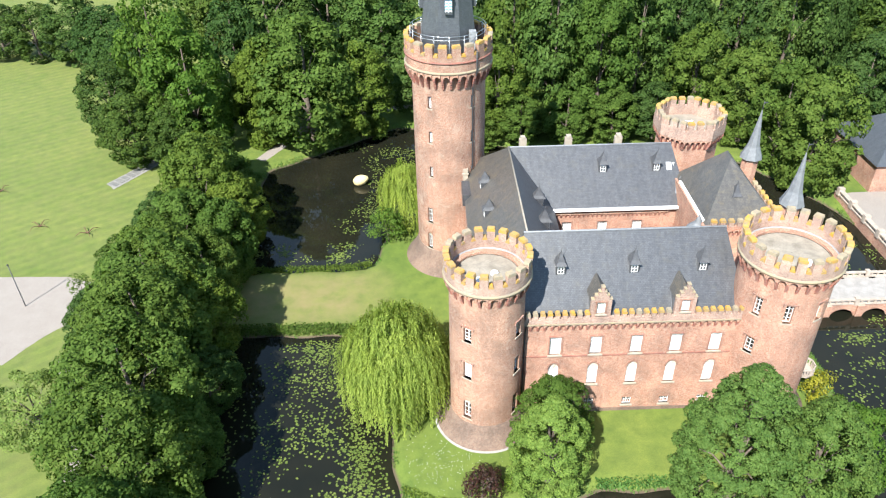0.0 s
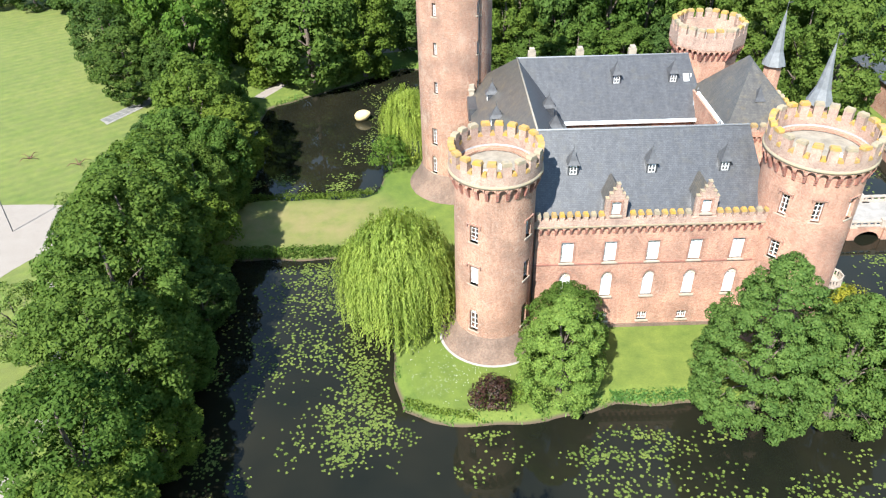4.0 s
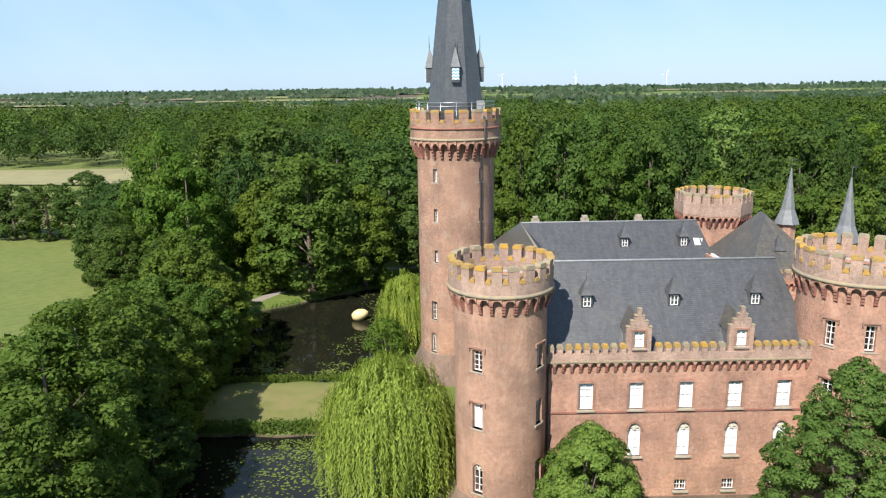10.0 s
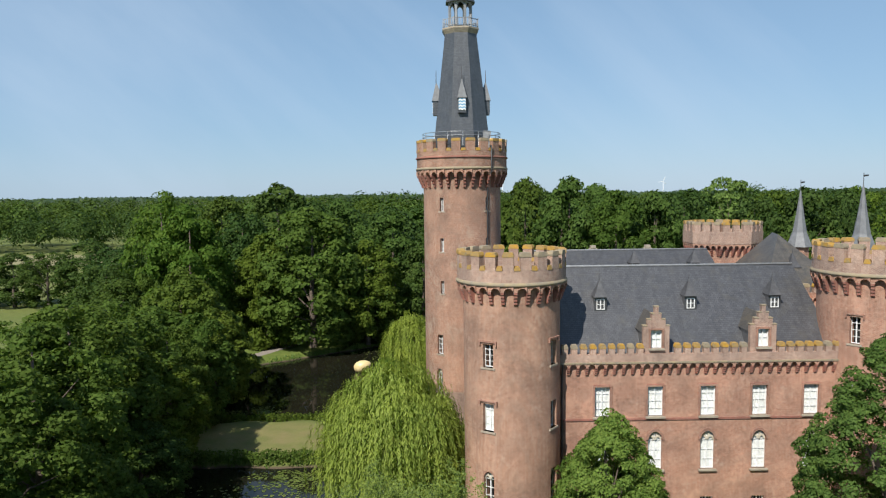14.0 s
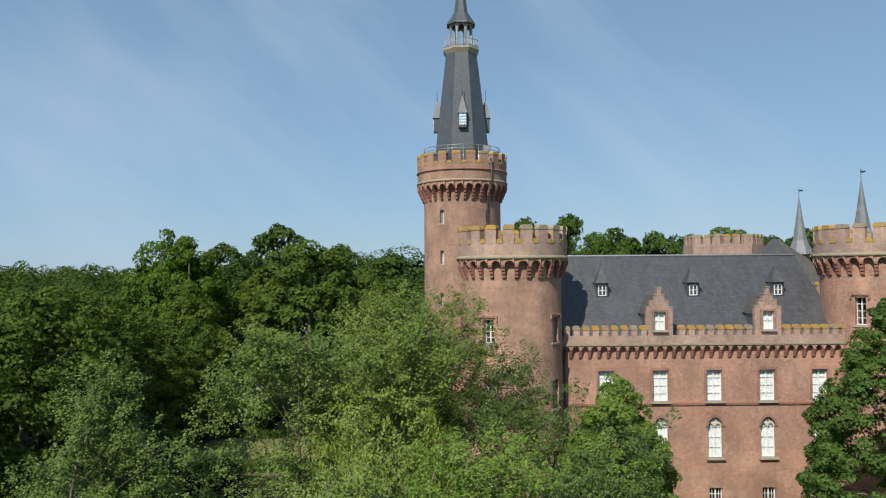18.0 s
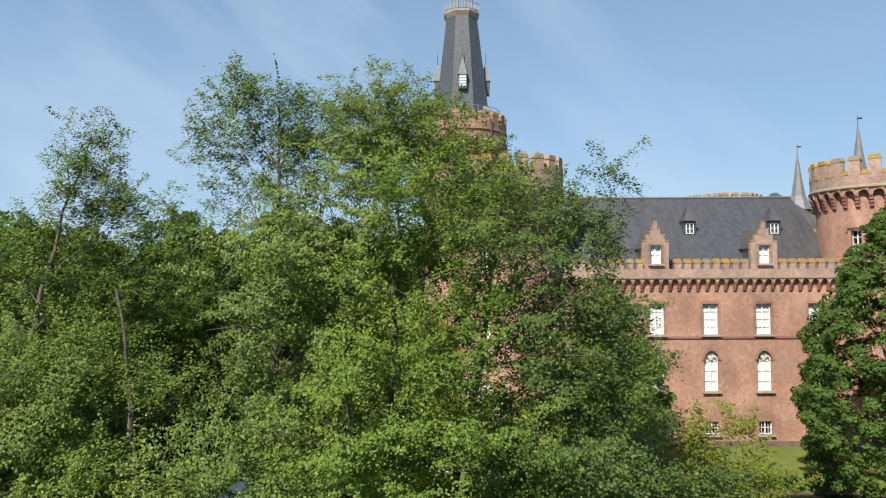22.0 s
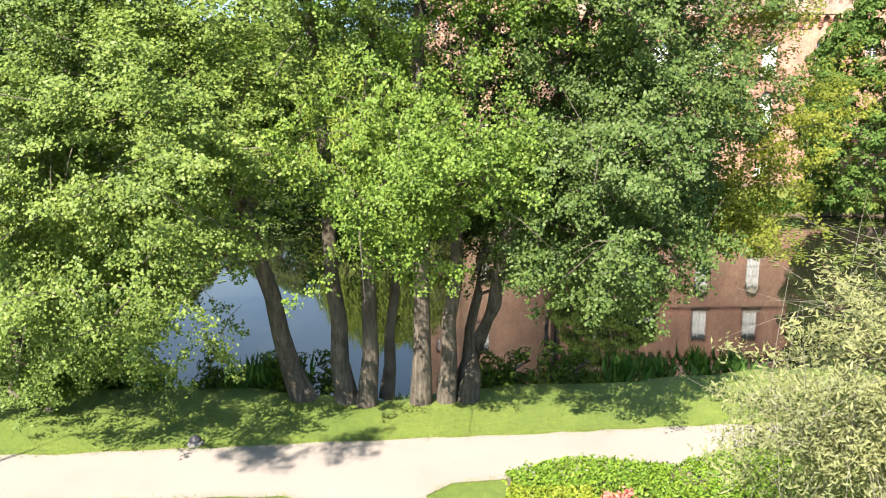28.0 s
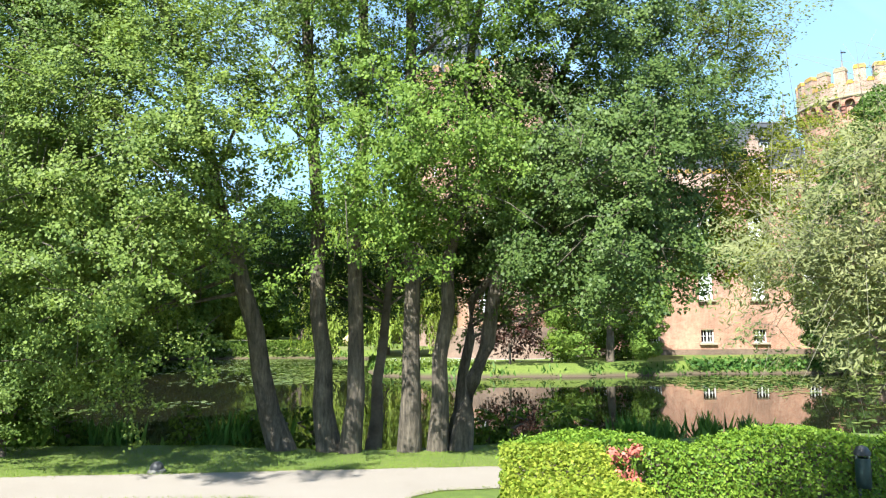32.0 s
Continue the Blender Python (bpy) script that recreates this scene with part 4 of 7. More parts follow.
# slate spire with lantern on the keep
part("spire", lathe("spire", [(3.75, 32.6), (3.72, 36.0), (3.0, 42.0), (2.15, 49.0)], 8, SLATE_DARK, False, math.pi / 8), mtw, "eight-sided dark slate spire")
part("gallery", lathe("gallery", [(2.1, 48.7), (2.35, 49.1), (2.5, 49.35), (2.5, 49.55), (0.02, 49.56)], 8, STONE, False, math.pi / 8), mtw, "stone gallery ledge")
for k in range(8):
    a0, a1 = math.pi / 8 + k * math.pi / 4, math.pi / 8 + (k + 1) * math.pi / 4
    p0, p1 = Vector((2.4 * math.cos(a0), 2.4 * math.sin(a0), 0)), Vector((2.4 * math.cos(a1), 2.4 * math.sin(a1), 0))
    lines = [[p0 + Vector((0, 0, 49.5)), p0 + Vector((0, 0, 50.75))]]
    for zz in (49.75, 50.6):
        lines.append([p0 + Vector((0, 0, zz)), p1 + Vector((0, 0, zz))])
    for s in np.linspace(0.12, 0.88, 5):
        lines.append([p0.lerp(p1, s) + Vector((0, 0, 49.75)), p0.lerp(p1, s) + Vector((0, 0, 50.6))])
    part("railing", tube_mesh("railing", lines, [[0.05] * len(q) for q in lines], 5, LEAD), mtw, "pale lattice railing")
    c = Vector((1.45 * math.cos(a0), 1.45 * math.sin(a0), 0))
    part("lantern_post", boxes("lantern_post", [(-0.13, 0.13, -0.13, 0.13, 0, 3.3)], LEAD), mtw, "pale lantern post", pose(c.x, c.y, 49.55, 0, 0, math.degrees(a0)))

    def arch_top():
        pts = arch_points(0.86, 0.75, 0.0)
        left = [(-0.56, 0.95), (-0.56, 0)] + [p for p in pts if p[0] <= 0] + [(0, 0.95)]
        return prism("lantern_arch", [(left, -0.09, 0.09), ([(-x, z) for x, z in reversed(left)], -0.09, 0.09)], LEAD)
    part("lantern_arch", cached("lantern_arch", arch_top), mtw, "", on_ring(1.36, math.degrees((a0 + a1) / 2), 51.95))
part("lantern_roof", lathe("lantern_roof", [(1.4, 52.85), (2.0, 52.8), (1.95, 53.0), (1.35, 53.9), (0.95, 54.6), (0.6, 57.2), (0.06, 63.5)], 8, SLATE_DARK, False, math.pi / 8), mtw, "curved slate lantern roof")
part("finial", tube_mesh("finial", [[(0, 0, 63), (0, 0, 65.5)]], [[0.06, 0.03]], 6, IRON), mtw)


def spire_dormer(parent, a, z, r):
    d = part("dormer", boxes("dormer", [(-0.5, 0.5, -0.55, 0.9, -0.25, 1.6)], SLATE_DARK), parent, "narrow louvred dormer", on_ring(r, a, z))
    top = (0, -0.1, 4.1)
    part("dormer_roof", poly("dormer_roof", [[(-0.6, -0.68, 1.58), (0.6, -0.68, 1.58), top], [(0.6, -0.68, 1.58), (0.6, 0.9, 1.58), top],
                                             [(-0.6, 0.9, 1.58), (-0.6, -0.68, 1.58), top], [(-0.6, -0.68, 1.56), (-0.6, 0.9, 1.56), (0.6, 0.9, 1.56), (0.6, -0.68, 1.56)]], SPIRE_GREY), d, "pointed grey slate dormer roof")
    for k in range(4):
        zz = 0.02 + k * 0.37
        pts = [(-0.44, zz), (-0.22, zz + 0.15), (0, zz), (0.22, zz + 0.15), (0.44, zz), (0.44, zz + 0.2), (0.22, zz + 0.35), (0, zz + 0.2), (-0.22, zz + 0.35), (-0.44, zz + 0.2)]
        quads = [([pts[i], pts[i + 1], pts[8 - i], pts[9 - i]], -0.6, -0.54) for i in range(4)]
        part("louvre", prism("louvre", quads, WHITE), d, "white zigzag louvre")
        part("louvre", prism("louvre", [([(x, z_ + 0.19) for x, z_ in q], -0.585, -0.54) for q, _, _ in quads], BLUE), d, "blue zigzag louvre")
    part("finial", tube_mesh("finial", [[(0, -0.1, 3.9), (0, -0.1, 5.5)]], [[0.06, 0.025]], 5, IRON), d)


for a in (270, 0, 90, 180):
    spire_dormer(mtw, a, 38.9, 3.1)
ring = [(5.0 * math.cos(t), 5.0 * math.sin(t)) for t in np.linspace(0, 2 * math.pi, 33)]
lines = [[(x, y, 36.25) for x, y in ring], [(x, y, 35.8) for x, y in ring]] + [[(x, y, 33.5), (x, y, 36.25)] for x, y in ring[::2]]
part("deck_railing", tube_mesh("deck_railing", lines, [[0.04] * len(q) for q in lines], 5, METAL), mtw, "thin steel deck railing")
part("stair_hut", boxes("stair_hut", [(2.6, 3.5, -3.4, -2.6, 32, 36.4)], LEAD), mtw)
part("drainpipe", pipe("drainpipe", [(5.15 * math.cos(radians(306)), 5.15 * math.sin(radians(306)), 17.2), (5.15 * math.cos(radians(306)), 5.15 * math.sin(radians(306)), 29.5),
                                     (6.0 * math.cos(radians(306)), 6.0 * math.sin(radians(306)), 31.5), (6.0 * math.cos(radians(306)), 6.0 * math.sin(radians(306)), 34.5)], 0.09, IRON), mtw, "dark drainpipe")

# ---------------- castle: eight-sided tower ----------------
oct_ = thing("octagonal_tower", "eight-sided brick tower with lichen-capped battlements", "tower", (36.3, 91.6, 0))
part("shaft", lathe("shaft", [(4.15, -0.5), (4.15, 21.6)], 8, BRICK, False, math.pi / 8), oct_)
R8 = 4.8
part("parapet", lathe("parapet", [(4.15, 22.0), (R8, 22.0), (R8, 23.5), (R8 - 0.5, 23.5), (R8 - 0.5, 21.6)], 8, BRICK_PALE, False, math.pi / 8), oct_)
part("roof_deck", lathe("roof_deck", [(R8 - 0.45, 22.1), (0.02, 22.3)], 8, GRAVELROOF, False, math.pi / 8), oct_)
part("roof_hatch", boxes("roof_hatch", [(-0.6, 0.6, -0.5, 0.5, 22.2, 22.8)], WHITE), oct_)
ap, side = R8 * math.cos(math.pi / 8), 2 * R8 * math.sin(math.pi / 8)
for k in range(8):
    a = k * 45
    for i in range(5):
        off = (i - 2) * side / 5
        part("corbel", cached("corbel8", lambda: corbel_mesh(side / 5 * 0.97, 1.5, 0.55)), oct_, "", on_ring(4.15 * math.cos(math.pi / 8), a, 20.5) @ Matrix.Translation((off - side / 10, 0, 0)))
    for i in (-1, 0, 1):
        merlon(oct_, on_ring(ap - 0.25, a, 23.5) @ Matrix.Translation((i * side / 3, 0, 0)), 0.78, 0.85, 0.5, rnd)

# ---------------- castle: front wing ----------------
front = thing("castle_wing", "two-storey red brick castle wing with battlements", "castle", (0, 0, 0))
COLS = [13.85, 18.42, 22.97, 27.44, 31.9]
holes = []
for x in COLS:
    holes += [(x - 0.66, x + 0.66, 9.33, 11.93), (x - 0.6, x + 0.6, 4.6, 7.98)]
    holes.append((x - 0.55, x + 0.55, 1.0, 2.1))
FY = 60.35
part("wall", wall_mesh("wall", [9.2, 35.0], [-0.5, 14.1], holes, lambda u, z, d: (u, FY + d, z), 0.0, 0.7, BRICK), front)
for x in COLS:
    window(front, pose(x, FY + 0.18, 9.33), 1.32, 2.6, "sash")
    window(front, pose(x, FY + 0.18, 4.6), 1.2, 3.38, "gothic")
    window(front, pose(x, FY + 0.18, 1.0), 1.1, 1.1, "small")
    part("lintel", boxes("lintel", [(x - 0.75, x + 0.75, FY - 0.05, FY + 0.1, 11.95, 12.15)], CORBEL), front)
part("string_course", boxes("string_course", [(9.9, 34.4, FY - 0.1, FY + 0.05, 9.0, 9.18)], CORBEL), front)
part("plinth", boxes("plinth", [(9.5, 35, FY - 0.12, FY + 0.1, -0.6, 0.45)], BRICK_DARK), front)
# black sheet behind the openings, painted as the shade indoors
part("inner_wall", boxes("inner_wall", [(9.5, 35, FY + 1.4, FY + 1.5, 0, 14)], UNLIT_BLACK), front)
nb = 31
cw = (34.4 - 10.0) / nb
for i in range(nb):
    part("corbel", cached("corbel_front", lambda: corbel_mesh(cw, 1.05, 0.38)), front, "", pose(10.0 + i * cw, FY, 13.0))
part("cornice", boxes("cornice", [(9.9, 34.5, FY - 0.46, FY + 0.2, 14.05, 14.2)], LICHEN_GREY), front, "stone cornice below the battlements")
part("parapet", boxes("parapet", [(9.9, 34.5, FY - 0.38, FY + 0.1, 14.2, 14.85)], BRICK_PALE), front)
nm = 30
for i in range(nm):
    x = 10.15 + (i + 0.5) * 24.2 / nm
    if abs(x - 18.42) > 1.35 and abs(x - 27.6) > 1.35:
        merlon(front, pose(x, FY - 0.14, 14.85), 0.5, 0.5, 0.48, rnd)
for x in (10.35, 34.2):
    part("drainpipe", pipe("drainpipe", [(x, FY - 0.12, 0.2), (x, FY - 0.12, 13.0), (x, FY - 0.5, 14.0)], 0.07, IRON), front, "dark drainpipe")
# roof of the front wing
RZ, RY = 21.68, 67.0
rf = [[(10.2, FY + 0.5, 14.3), (34.8, FY + 0.5, 14.3), (33.2, RY, RZ), (10.6, RY, RZ)],
      [(34.8, 73.4, 14.3), (10.2, 73.4, 14.3), (10.6, RY, RZ), (33.2, RY, RZ)], [(34.8, FY + 0.5, 14.3), (34.8, 73.4, 14.3), (33.2, RY, RZ)]]
part("roof", poly("roof", rf, SLATE), front, "grey slate roof")
part("ridge", pipe("ridge", [(10.6, RY, RZ + 0.02), (33.2, RY, RZ + 0.02)], 0.12, LEAD), front, "lead ridge")
part("wall", boxes("wall", [(10, 35, 73.0, 73.5, 0, 14.3)], BRICK), front)


def pin_dormer(parent, x, y, z, turn=0.0, roof_mat=DORMER_SLATE):
    """A small slate dormer with a pointed roof; its window looks along local -y."""
    d = part("dormer", cached("dormer_body", lambda: boxes("dormer", [(-0.55, 0.55, -0.1, 1.6, -0.2, 1.25)], SLATE)), parent, "small slate dormer", pose(x, y, z, 0, 0, turn))
    window(d, pose(0, -0.16, 0.05), 0.72, 0.95, "small", False)
    o = 0.64
    def roofm():
        q = [(-o, -0.42, 1.2), (o, -0.42, 1.2), (o, 1.5, 1.2), (-o, 1.5, 1.2)]
        m1 = [(-0.4, -0.1, 1.6), (0.4, -0.1, 1.6), (0.4, 1.1, 1.6), (-0.4, 1.1, 1.6)]
        t = (0, 0.45, 2.75)
        out = [[q[i], q[(i + 1) % 4], m1[(i + 1) % 4], m1[i]] for i in range(4)] + [[m1[i], m1[(i + 1) % 4], t] for i in range(4)] + [q[::-1]]
        return poly("dormer_roof", out, roof_mat)
    part("dormer_roof", cached(("pin_roof", roof_mat.name), roofm), d, "pointed slate dormer roof")
    part("finial", cached("pin_fin", lambda: tube_mesh("finial", [[(0, 0.45, 2.65), (0, 0.45, 3.2)]], [[0.04, 0.02]], 5, IRON)), d)


def roof_z(y):
    return 14.3 + (y - FY - 0.5) * (RZ - 14.3) / (RY - FY - 0.5)


for x in (14.45, 22.6, 30.2):
    pin_dormer(front, x, 64.0, roof_z(64.0) - 0.05)


def gable_dormer(parent, x):
    """Stepped brick gable over the parapet with a slate saddle roof behind."""
    w = 1.12
    outs = [([(-w, 0), (-0.48, 0), (-0.48, 2.35), (-w, 2.35)], 0, 0.45), ([(0.48, 0), (w, 0), (w, 2.35), (0.48, 2.35)], 0, 0.45),
            ([(-0.48, 0), (0.48, 0), (0.48, 0.45), (-0.48, 0.45)], 0, 0.45), ([(-0.48, 2.0), (0.48, 2.0), (0.48, 2.35), (-0.48, 2.35)], 0, 0.45),
            ([(-0.78, 2.35), (0.78, 2.35), (0.78, 2.9), (-0.78, 2.9)], 0, 0.45), ([(-0.42, 2.9), (0.42, 2.9), (0.42, 3.4), (-0.42, 3.4)], 0, 0.45), ([(-0.17, 3.4), (0.17, 3.4), (0.17, 4.0), (-0.17, 4.0)], 0, 0.45)]
    d = part("gable_dormer", cached("gable", lambda: prism("gable_dormer", outs, BRICK_PALE)), parent, "stepped brick gable dormer", pose(x, FY - 0.1, 14.85))
    window(d, pose(0, 0.16, 0.45), 0.96, 1.55, "sash", True)
    for xx, zz, ww in ((0, 4.0, 0.2), (0.3, 3.4, 0.16), (-0.3, 3.4, 0.16), (0.6, 2.9, 0.2), (-0.6, 2.9, 0.2), (0.96, 2.35, 0.2), (-0.96, 2.35, 0.2)):
        part("coping", cached(("gcop", ww), lambda: boxes("coping", [(-ww, ww, -0.04, 0.49, 0, 0.07)], LICHEN_GREY)), d, "", pose(xx, 0, zz))
    part("dormer_wall", cached("gd_wall", lambda: boxes("dormer_wall", [(-1.0, -0.85, 0.4, 2.8, 0, 1.9), (0.85, 1.0, 0.4, 2.8, 0, 1.9), (-0.9, 0.9, 0.9, 1.0, 0, 2.2)], SLATE)), d)
    part("dormer_roof", cached("gd_roof", lambda: poly("dormer_roof", [[(-1.15, 0.4, 1.75), (-1.15, 3.6, 1.75), (0, 3.6, 3.3), (0, 0.4, 3.3)], [(1.15, 3.6, 1.75), (1.15, 0.4, 1.75), (0, 0.4, 3.3), (0, 3.6, 3.3)]], SLATE_BROWN)), d, "mossy slate saddle roof")


for x in (18.42, 27.6):
    gable_dormer(front, x)

# ---------------- castle: rear, west and east wings ----------------
rear = thing("castle_wing", "rear castle wing with long slate roof and white gutter", "castle", (0, 0, 0))
ch = [(x - 0.65, x + 0.65, 11.2, 13.2) for x in (18.5, 23.3, 28.0)] + [(x - 0.65, x + 0.65, 5.2, 8.2) for x in (18.5, 23.3, 28.0)]
part("wall", wall_mesh("wall", [10, 34.0], [-0.5, 15.4], ch, lambda u, z, d: (u, 81.8 + d, z), 0.0, 0.6, BRICK), rear)
for a, b, s, hd in ch:
    window(rear, pose((a + b) / 2, 82.05, s), b - a, hd - s, "sash")
wall_runs(rear, [(5.5, 34, 94.2, 94.7, -0.5, 15.4), (9.9, 10.2, 82.4, 94.2, -0.5, 15.4)])
for i in range(26):
    part("corbel", cached("corbel_rear", lambda: corbel_mesh(0.6, 0.6, 0.25)), rear, "", pose(16.3 + i * 0.6, 81.8, 14.0))
part("roof", poly("roof", [[(11, 81.4, 15.4), (34.5, 81.4, 15.4), (33.0, 88.1, 21.45), (11, 88.1, 21.45)], [(34.5, 94.9, 15.4), (5, 94.9, 15.4), (11, 88.1, 21.45), (33.0, 88.1, 21.45)],
                           [(34.5, 81.4, 15.4), (34.5, 94.9, 15.4), (33.0, 88.1, 21.45)]], SLATE), rear, "grey slate roof")
part("gutter", boxes("gutter", [(16.0, 33.2, 81.15, 81.5, 15.2, 15.55)], WHITE), rear, "white painted gutter")
part("ridge", pipe("ridge", [(10.9, 88.1, 21.47), (33.0, 88.1, 21.47)], 0.11, LEAD), rear, "lead ridge")


def rear_z(y):
    return 15.4 + (y - 81.4) * 6.05 / 6.7


for x in (23.4, 30.6):
    pin_dormer(rear, x, 85.3, rear_z(85.3) - 0.05)
for x in (13.2, 19.5, 26.4):
    part("chimney", boxes("chimney", [(x - 0.5, x + 0.5, 90.2, 90.8, 18.6, 21.5), (x - 0.32, x + 0.32, 90.15, 90.85, 21.5, 21.85)], STONE), rear, "brick gable top behind the ridge")
part("skylight", poly("skylight", [[(32.0, 85.2, rear_z(85.2) + 0.1), (32.7, 85.2, rear_z(85.2) + 0.1), (32.7, 86.0, rear_z(86.0) + 0.1), (32.0, 86.0, rear_z(86.0) + 0.1)]], WHITE), rear)
part("skylight", poly("skylight", [[(33.0, 85.2, rear_z(85.2) - 0.1), (33.5, 85.2, rear_z(85.2) - 0.1), (33.4, 86.0, rear_z(86.0) - 0.1), (32.9, 86.0, rear_z(86.0) + 0.1)]], WHITE), rear)

west = thing("castle_wing", "west castle wing with mossy brown slate roof", "castle", (0, 0, 0))
part("roof", poly("roof", [[(4.9, 94.9, 15.4), (4.9, 60.9, 15.0), (10.95, 67, 21.6), (10.95, 88.1, 21.45)]], SLATE_BROWN), west, "mossy brown slate roof")
part("roof", poly("roof", [[(16.6, 72.8, 15.0), (16.6, 82.0, 15.4), (11.05, 88.1, 21.45), (11.05, 67, 21.63)]], SLATE), west, "grey slate roof")
wall_runs(west, [(5.2, 5.8, 60.6, 94.6, -0.5, 15.1), (15.8, 16.2, 72.9, 81.9, -0.5, 15.1)])
part("ridge", pipe("ridge", [(11, 67, 21.66), (11, 88.1, 21.5)], 0.13, STONE), west, "mossy lead ridge")
for y in (77.5, 84.5):
    pin_dormer(west, 7.1, y, 17.2, -90)
for y in (74.5, 80.0):
    pin_dormer(west, 14.6, y, 17.2, 90)
part("stair_roof", boxes("stair_roof", [(4.6, 7.6, 84.6, 88.6, 14.5, 16.2)], SLATE), west)
part("pinnacle", boxes("pinnacle", [(4.9, 5.6, 89.6, 90.4, 12, 17.4), (4.8, 5.7, 89.5, 90.5, 16.6, 16.8)], STONE), west, "sandstone pinnacle")

east = thing("castle_wing", "east gate wing with steep slate roof and battlements", "castle", (0, 0, 0))
EX0, EX1, EY0, EY1, EZ = 33.0, 42.6, 72.2, 85.5, 18.1
wall_runs(east, [(EX0, EX1, EY0, EY0 + 0.6, -0.5, EZ), (EX0, EX0 + 0.6, EY0 + 0.6, EY1, -0.5, EZ), (EX1 - 0.6, EX1, EY0 + 0.6, EY1, -0.5, EZ), (34.6, EX1, 60.5, EY0, -0.5, 15.0)])
part("roof", poly("roof", [[(EX0 + 0.3, EY0 + 0.5, EZ), (EX1 - 0.3, EY0 + 0.5, EZ), (37.6, 79.2, 23.7)], [(EX1 - 0.3, EY0 + 0.5, EZ), (EX1 - 0.3, EY1, EZ), (37.8, 81.0, 23.8), (37.6, 79.2, 23.7)],
                           [(EX0 + 0.3, EY1, EZ), (EX0 + 0.3, EY0 + 0.5, EZ), (37.6, 79.2, 23.7), (37.8, 81.0, 23.8)], [(EX1 - 0.3, EY1, EZ), (EX0 + 0.3, EY1, EZ), (37.8, 81.0, 23.8)]], SLATE_BROWN), east, "dark steep slate roof")
pin_dormer(east, 37.7, 75.6, 19.2)
for i in range(9):
    merlon(east, pose(EX0 + 1.2 + i * 1.05, EY0 + 0.2, EZ), 0.62, 0.6, 0.45, rnd)
part("wall", boxes("wall", [(EX0, EX1, EY1, 92, -0.5, 15.5)], BRICK), east)
for i in range(11):
    merlon(east, pose(EX1 - 0.2, EY0 + 0.6 + i * 1.2, EZ, 0, 0, 90), 0.7, 0.6, 0.45, rnd)
for i in range(16):
    part("corbel", cached("corbel_e", lambda: corbel_mesh(0.6, 0.8, 0.3)), east, "", pose(EX0 + i * 0.6, EY0, EZ - 1.2))
for tx, ty, tz, r in ((33.6, 83.9, 16.4, 1.05), (32.8, 73.6, 16.9, 1.0)):
    turret = part("stair_turret", lathe("stair_turret", [(r, 8), (r, tz), (r + 0.18, tz), (r + 0.18, tz + 0.25), (r, tz + 0.26)], 12, BRICK, False), east, "small round stair turret", pose(tx, ty, 0))
    part("cap", lathe("cap", [(r + 0.3, tz + 0.22), (r + 0.26, tz + 0.34), (r * 0.5, tz + 1.1), (0.03, tz + 2.2)], 12, SPIRE_GREY, False), turret, "conical slate cap")
part("coping", boxes("coping", [(33.2, 33.7, 73.5, 83.2, EZ, EZ + 0.25)], WHITE), east, "white painted parapet coping")

for tx, ty, tz in ((41.6, 82.4, 22.1), (41.6, 70.1, 22.6)):
    tu = thing("turret", "slim brick turret with pointed slate spire and vane", "turret", (tx, ty, 0), "gate turrets")
    part("shaft", lathe("shaft", [(1.05, 10), (1.05, tz)], 8, BRICK, False), tu)
    part("spire", lathe("spire", [(1.05, tz), (1.45, tz - 0.05), (1.35, tz + 0.2), (0.8, tz + 1.6), (0.45, tz + 3.6), (0.06, tz + 6.4)], 8, SPIRE_GREY, False), tu, "flared grey slate spire")
    part("vane", tube_mesh("vane", [[(0, 0, tz + 6.2), (0, 0, tz + 7.6)], [(0, 0, tz + 7.3), (0.5, 0.1, tz + 7.35)]], [[0.04, 0.03], [0.1, 0.08]], 5, IRON), tu, "dark iron weather vane")

# ---------------- gatehouse, bridge, forecourt wall ----------------
bridge = thing("bridge", "brick and stone moat bridge with pierced parapets", "bridge", (0, 0, 0))
part("deck", boxes("deck", [(42.6, 73, 77.4, 83.6, 0.55, 1.1)], PAVING), bridge, "paved bridge deck")
for yy in (77.2, 83.4):
    part("parapet", boxes("parapet", [(44.5, 73, yy, yy + 0.4, 1.05, 1.25), (44.5, 73, yy, yy + 0.4, 1.75, 1.95)] + [(44.5 + k * 0.9, 44.75 + k * 0.9, yy + 0.1, yy + 0.3, 1.2, 1.8) for k in range(32)], BRIDGE_STONE), bridge, "pierced pale stone parapet")
    for k in range(7):
        part("pier", boxes("pier", [(45 + k * 4.6, 45.6 + k * 4.6, yy - 0.1, yy + 0.5, 1.0, 2.2)], BRIDGE_STONE), bridge)
    outs = []
    for k in range(6):
        x0 = 46 + k * 4.6
        arc = [(x0 + 0.5 + 1.8 - 1.8 * math.cos(t), -1.4 + 1.75 * math.sin(t)) for t in np.linspace(0, math.pi, 13)]
        for i in range(12):
            outs.append(([arc[i], arc[i + 1], (arc[i + 1][0], 1.1), (arc[i][0], 1.1)], yy, yy + 0.4))
        outs.append(([(x0 - 0.5, -1.6), (x0 + 0.5, -1.6), (x0 + 0.5, 1.1), (x0 - 0.5, 1.1)], yy - 0.3, yy + 0.4))
    part("arcade", prism("arcade", outs, BRICK), bridge, "row of low brick arches")
gate = thing("gatehouse", "low pink-brick gatehouse with hipped slate roof", "house", (3.2, 0, 0))
gh = [(x, x + 2.4, 0, 3.4) for x in (77.5, 83, 88.5)]
part("wall", wall_mesh("wall", [74, 110], [-0.3, 5.4], gh, lambda u, z, d: (u, 109 + d, z), 0, 0.5, BRICK), gate)
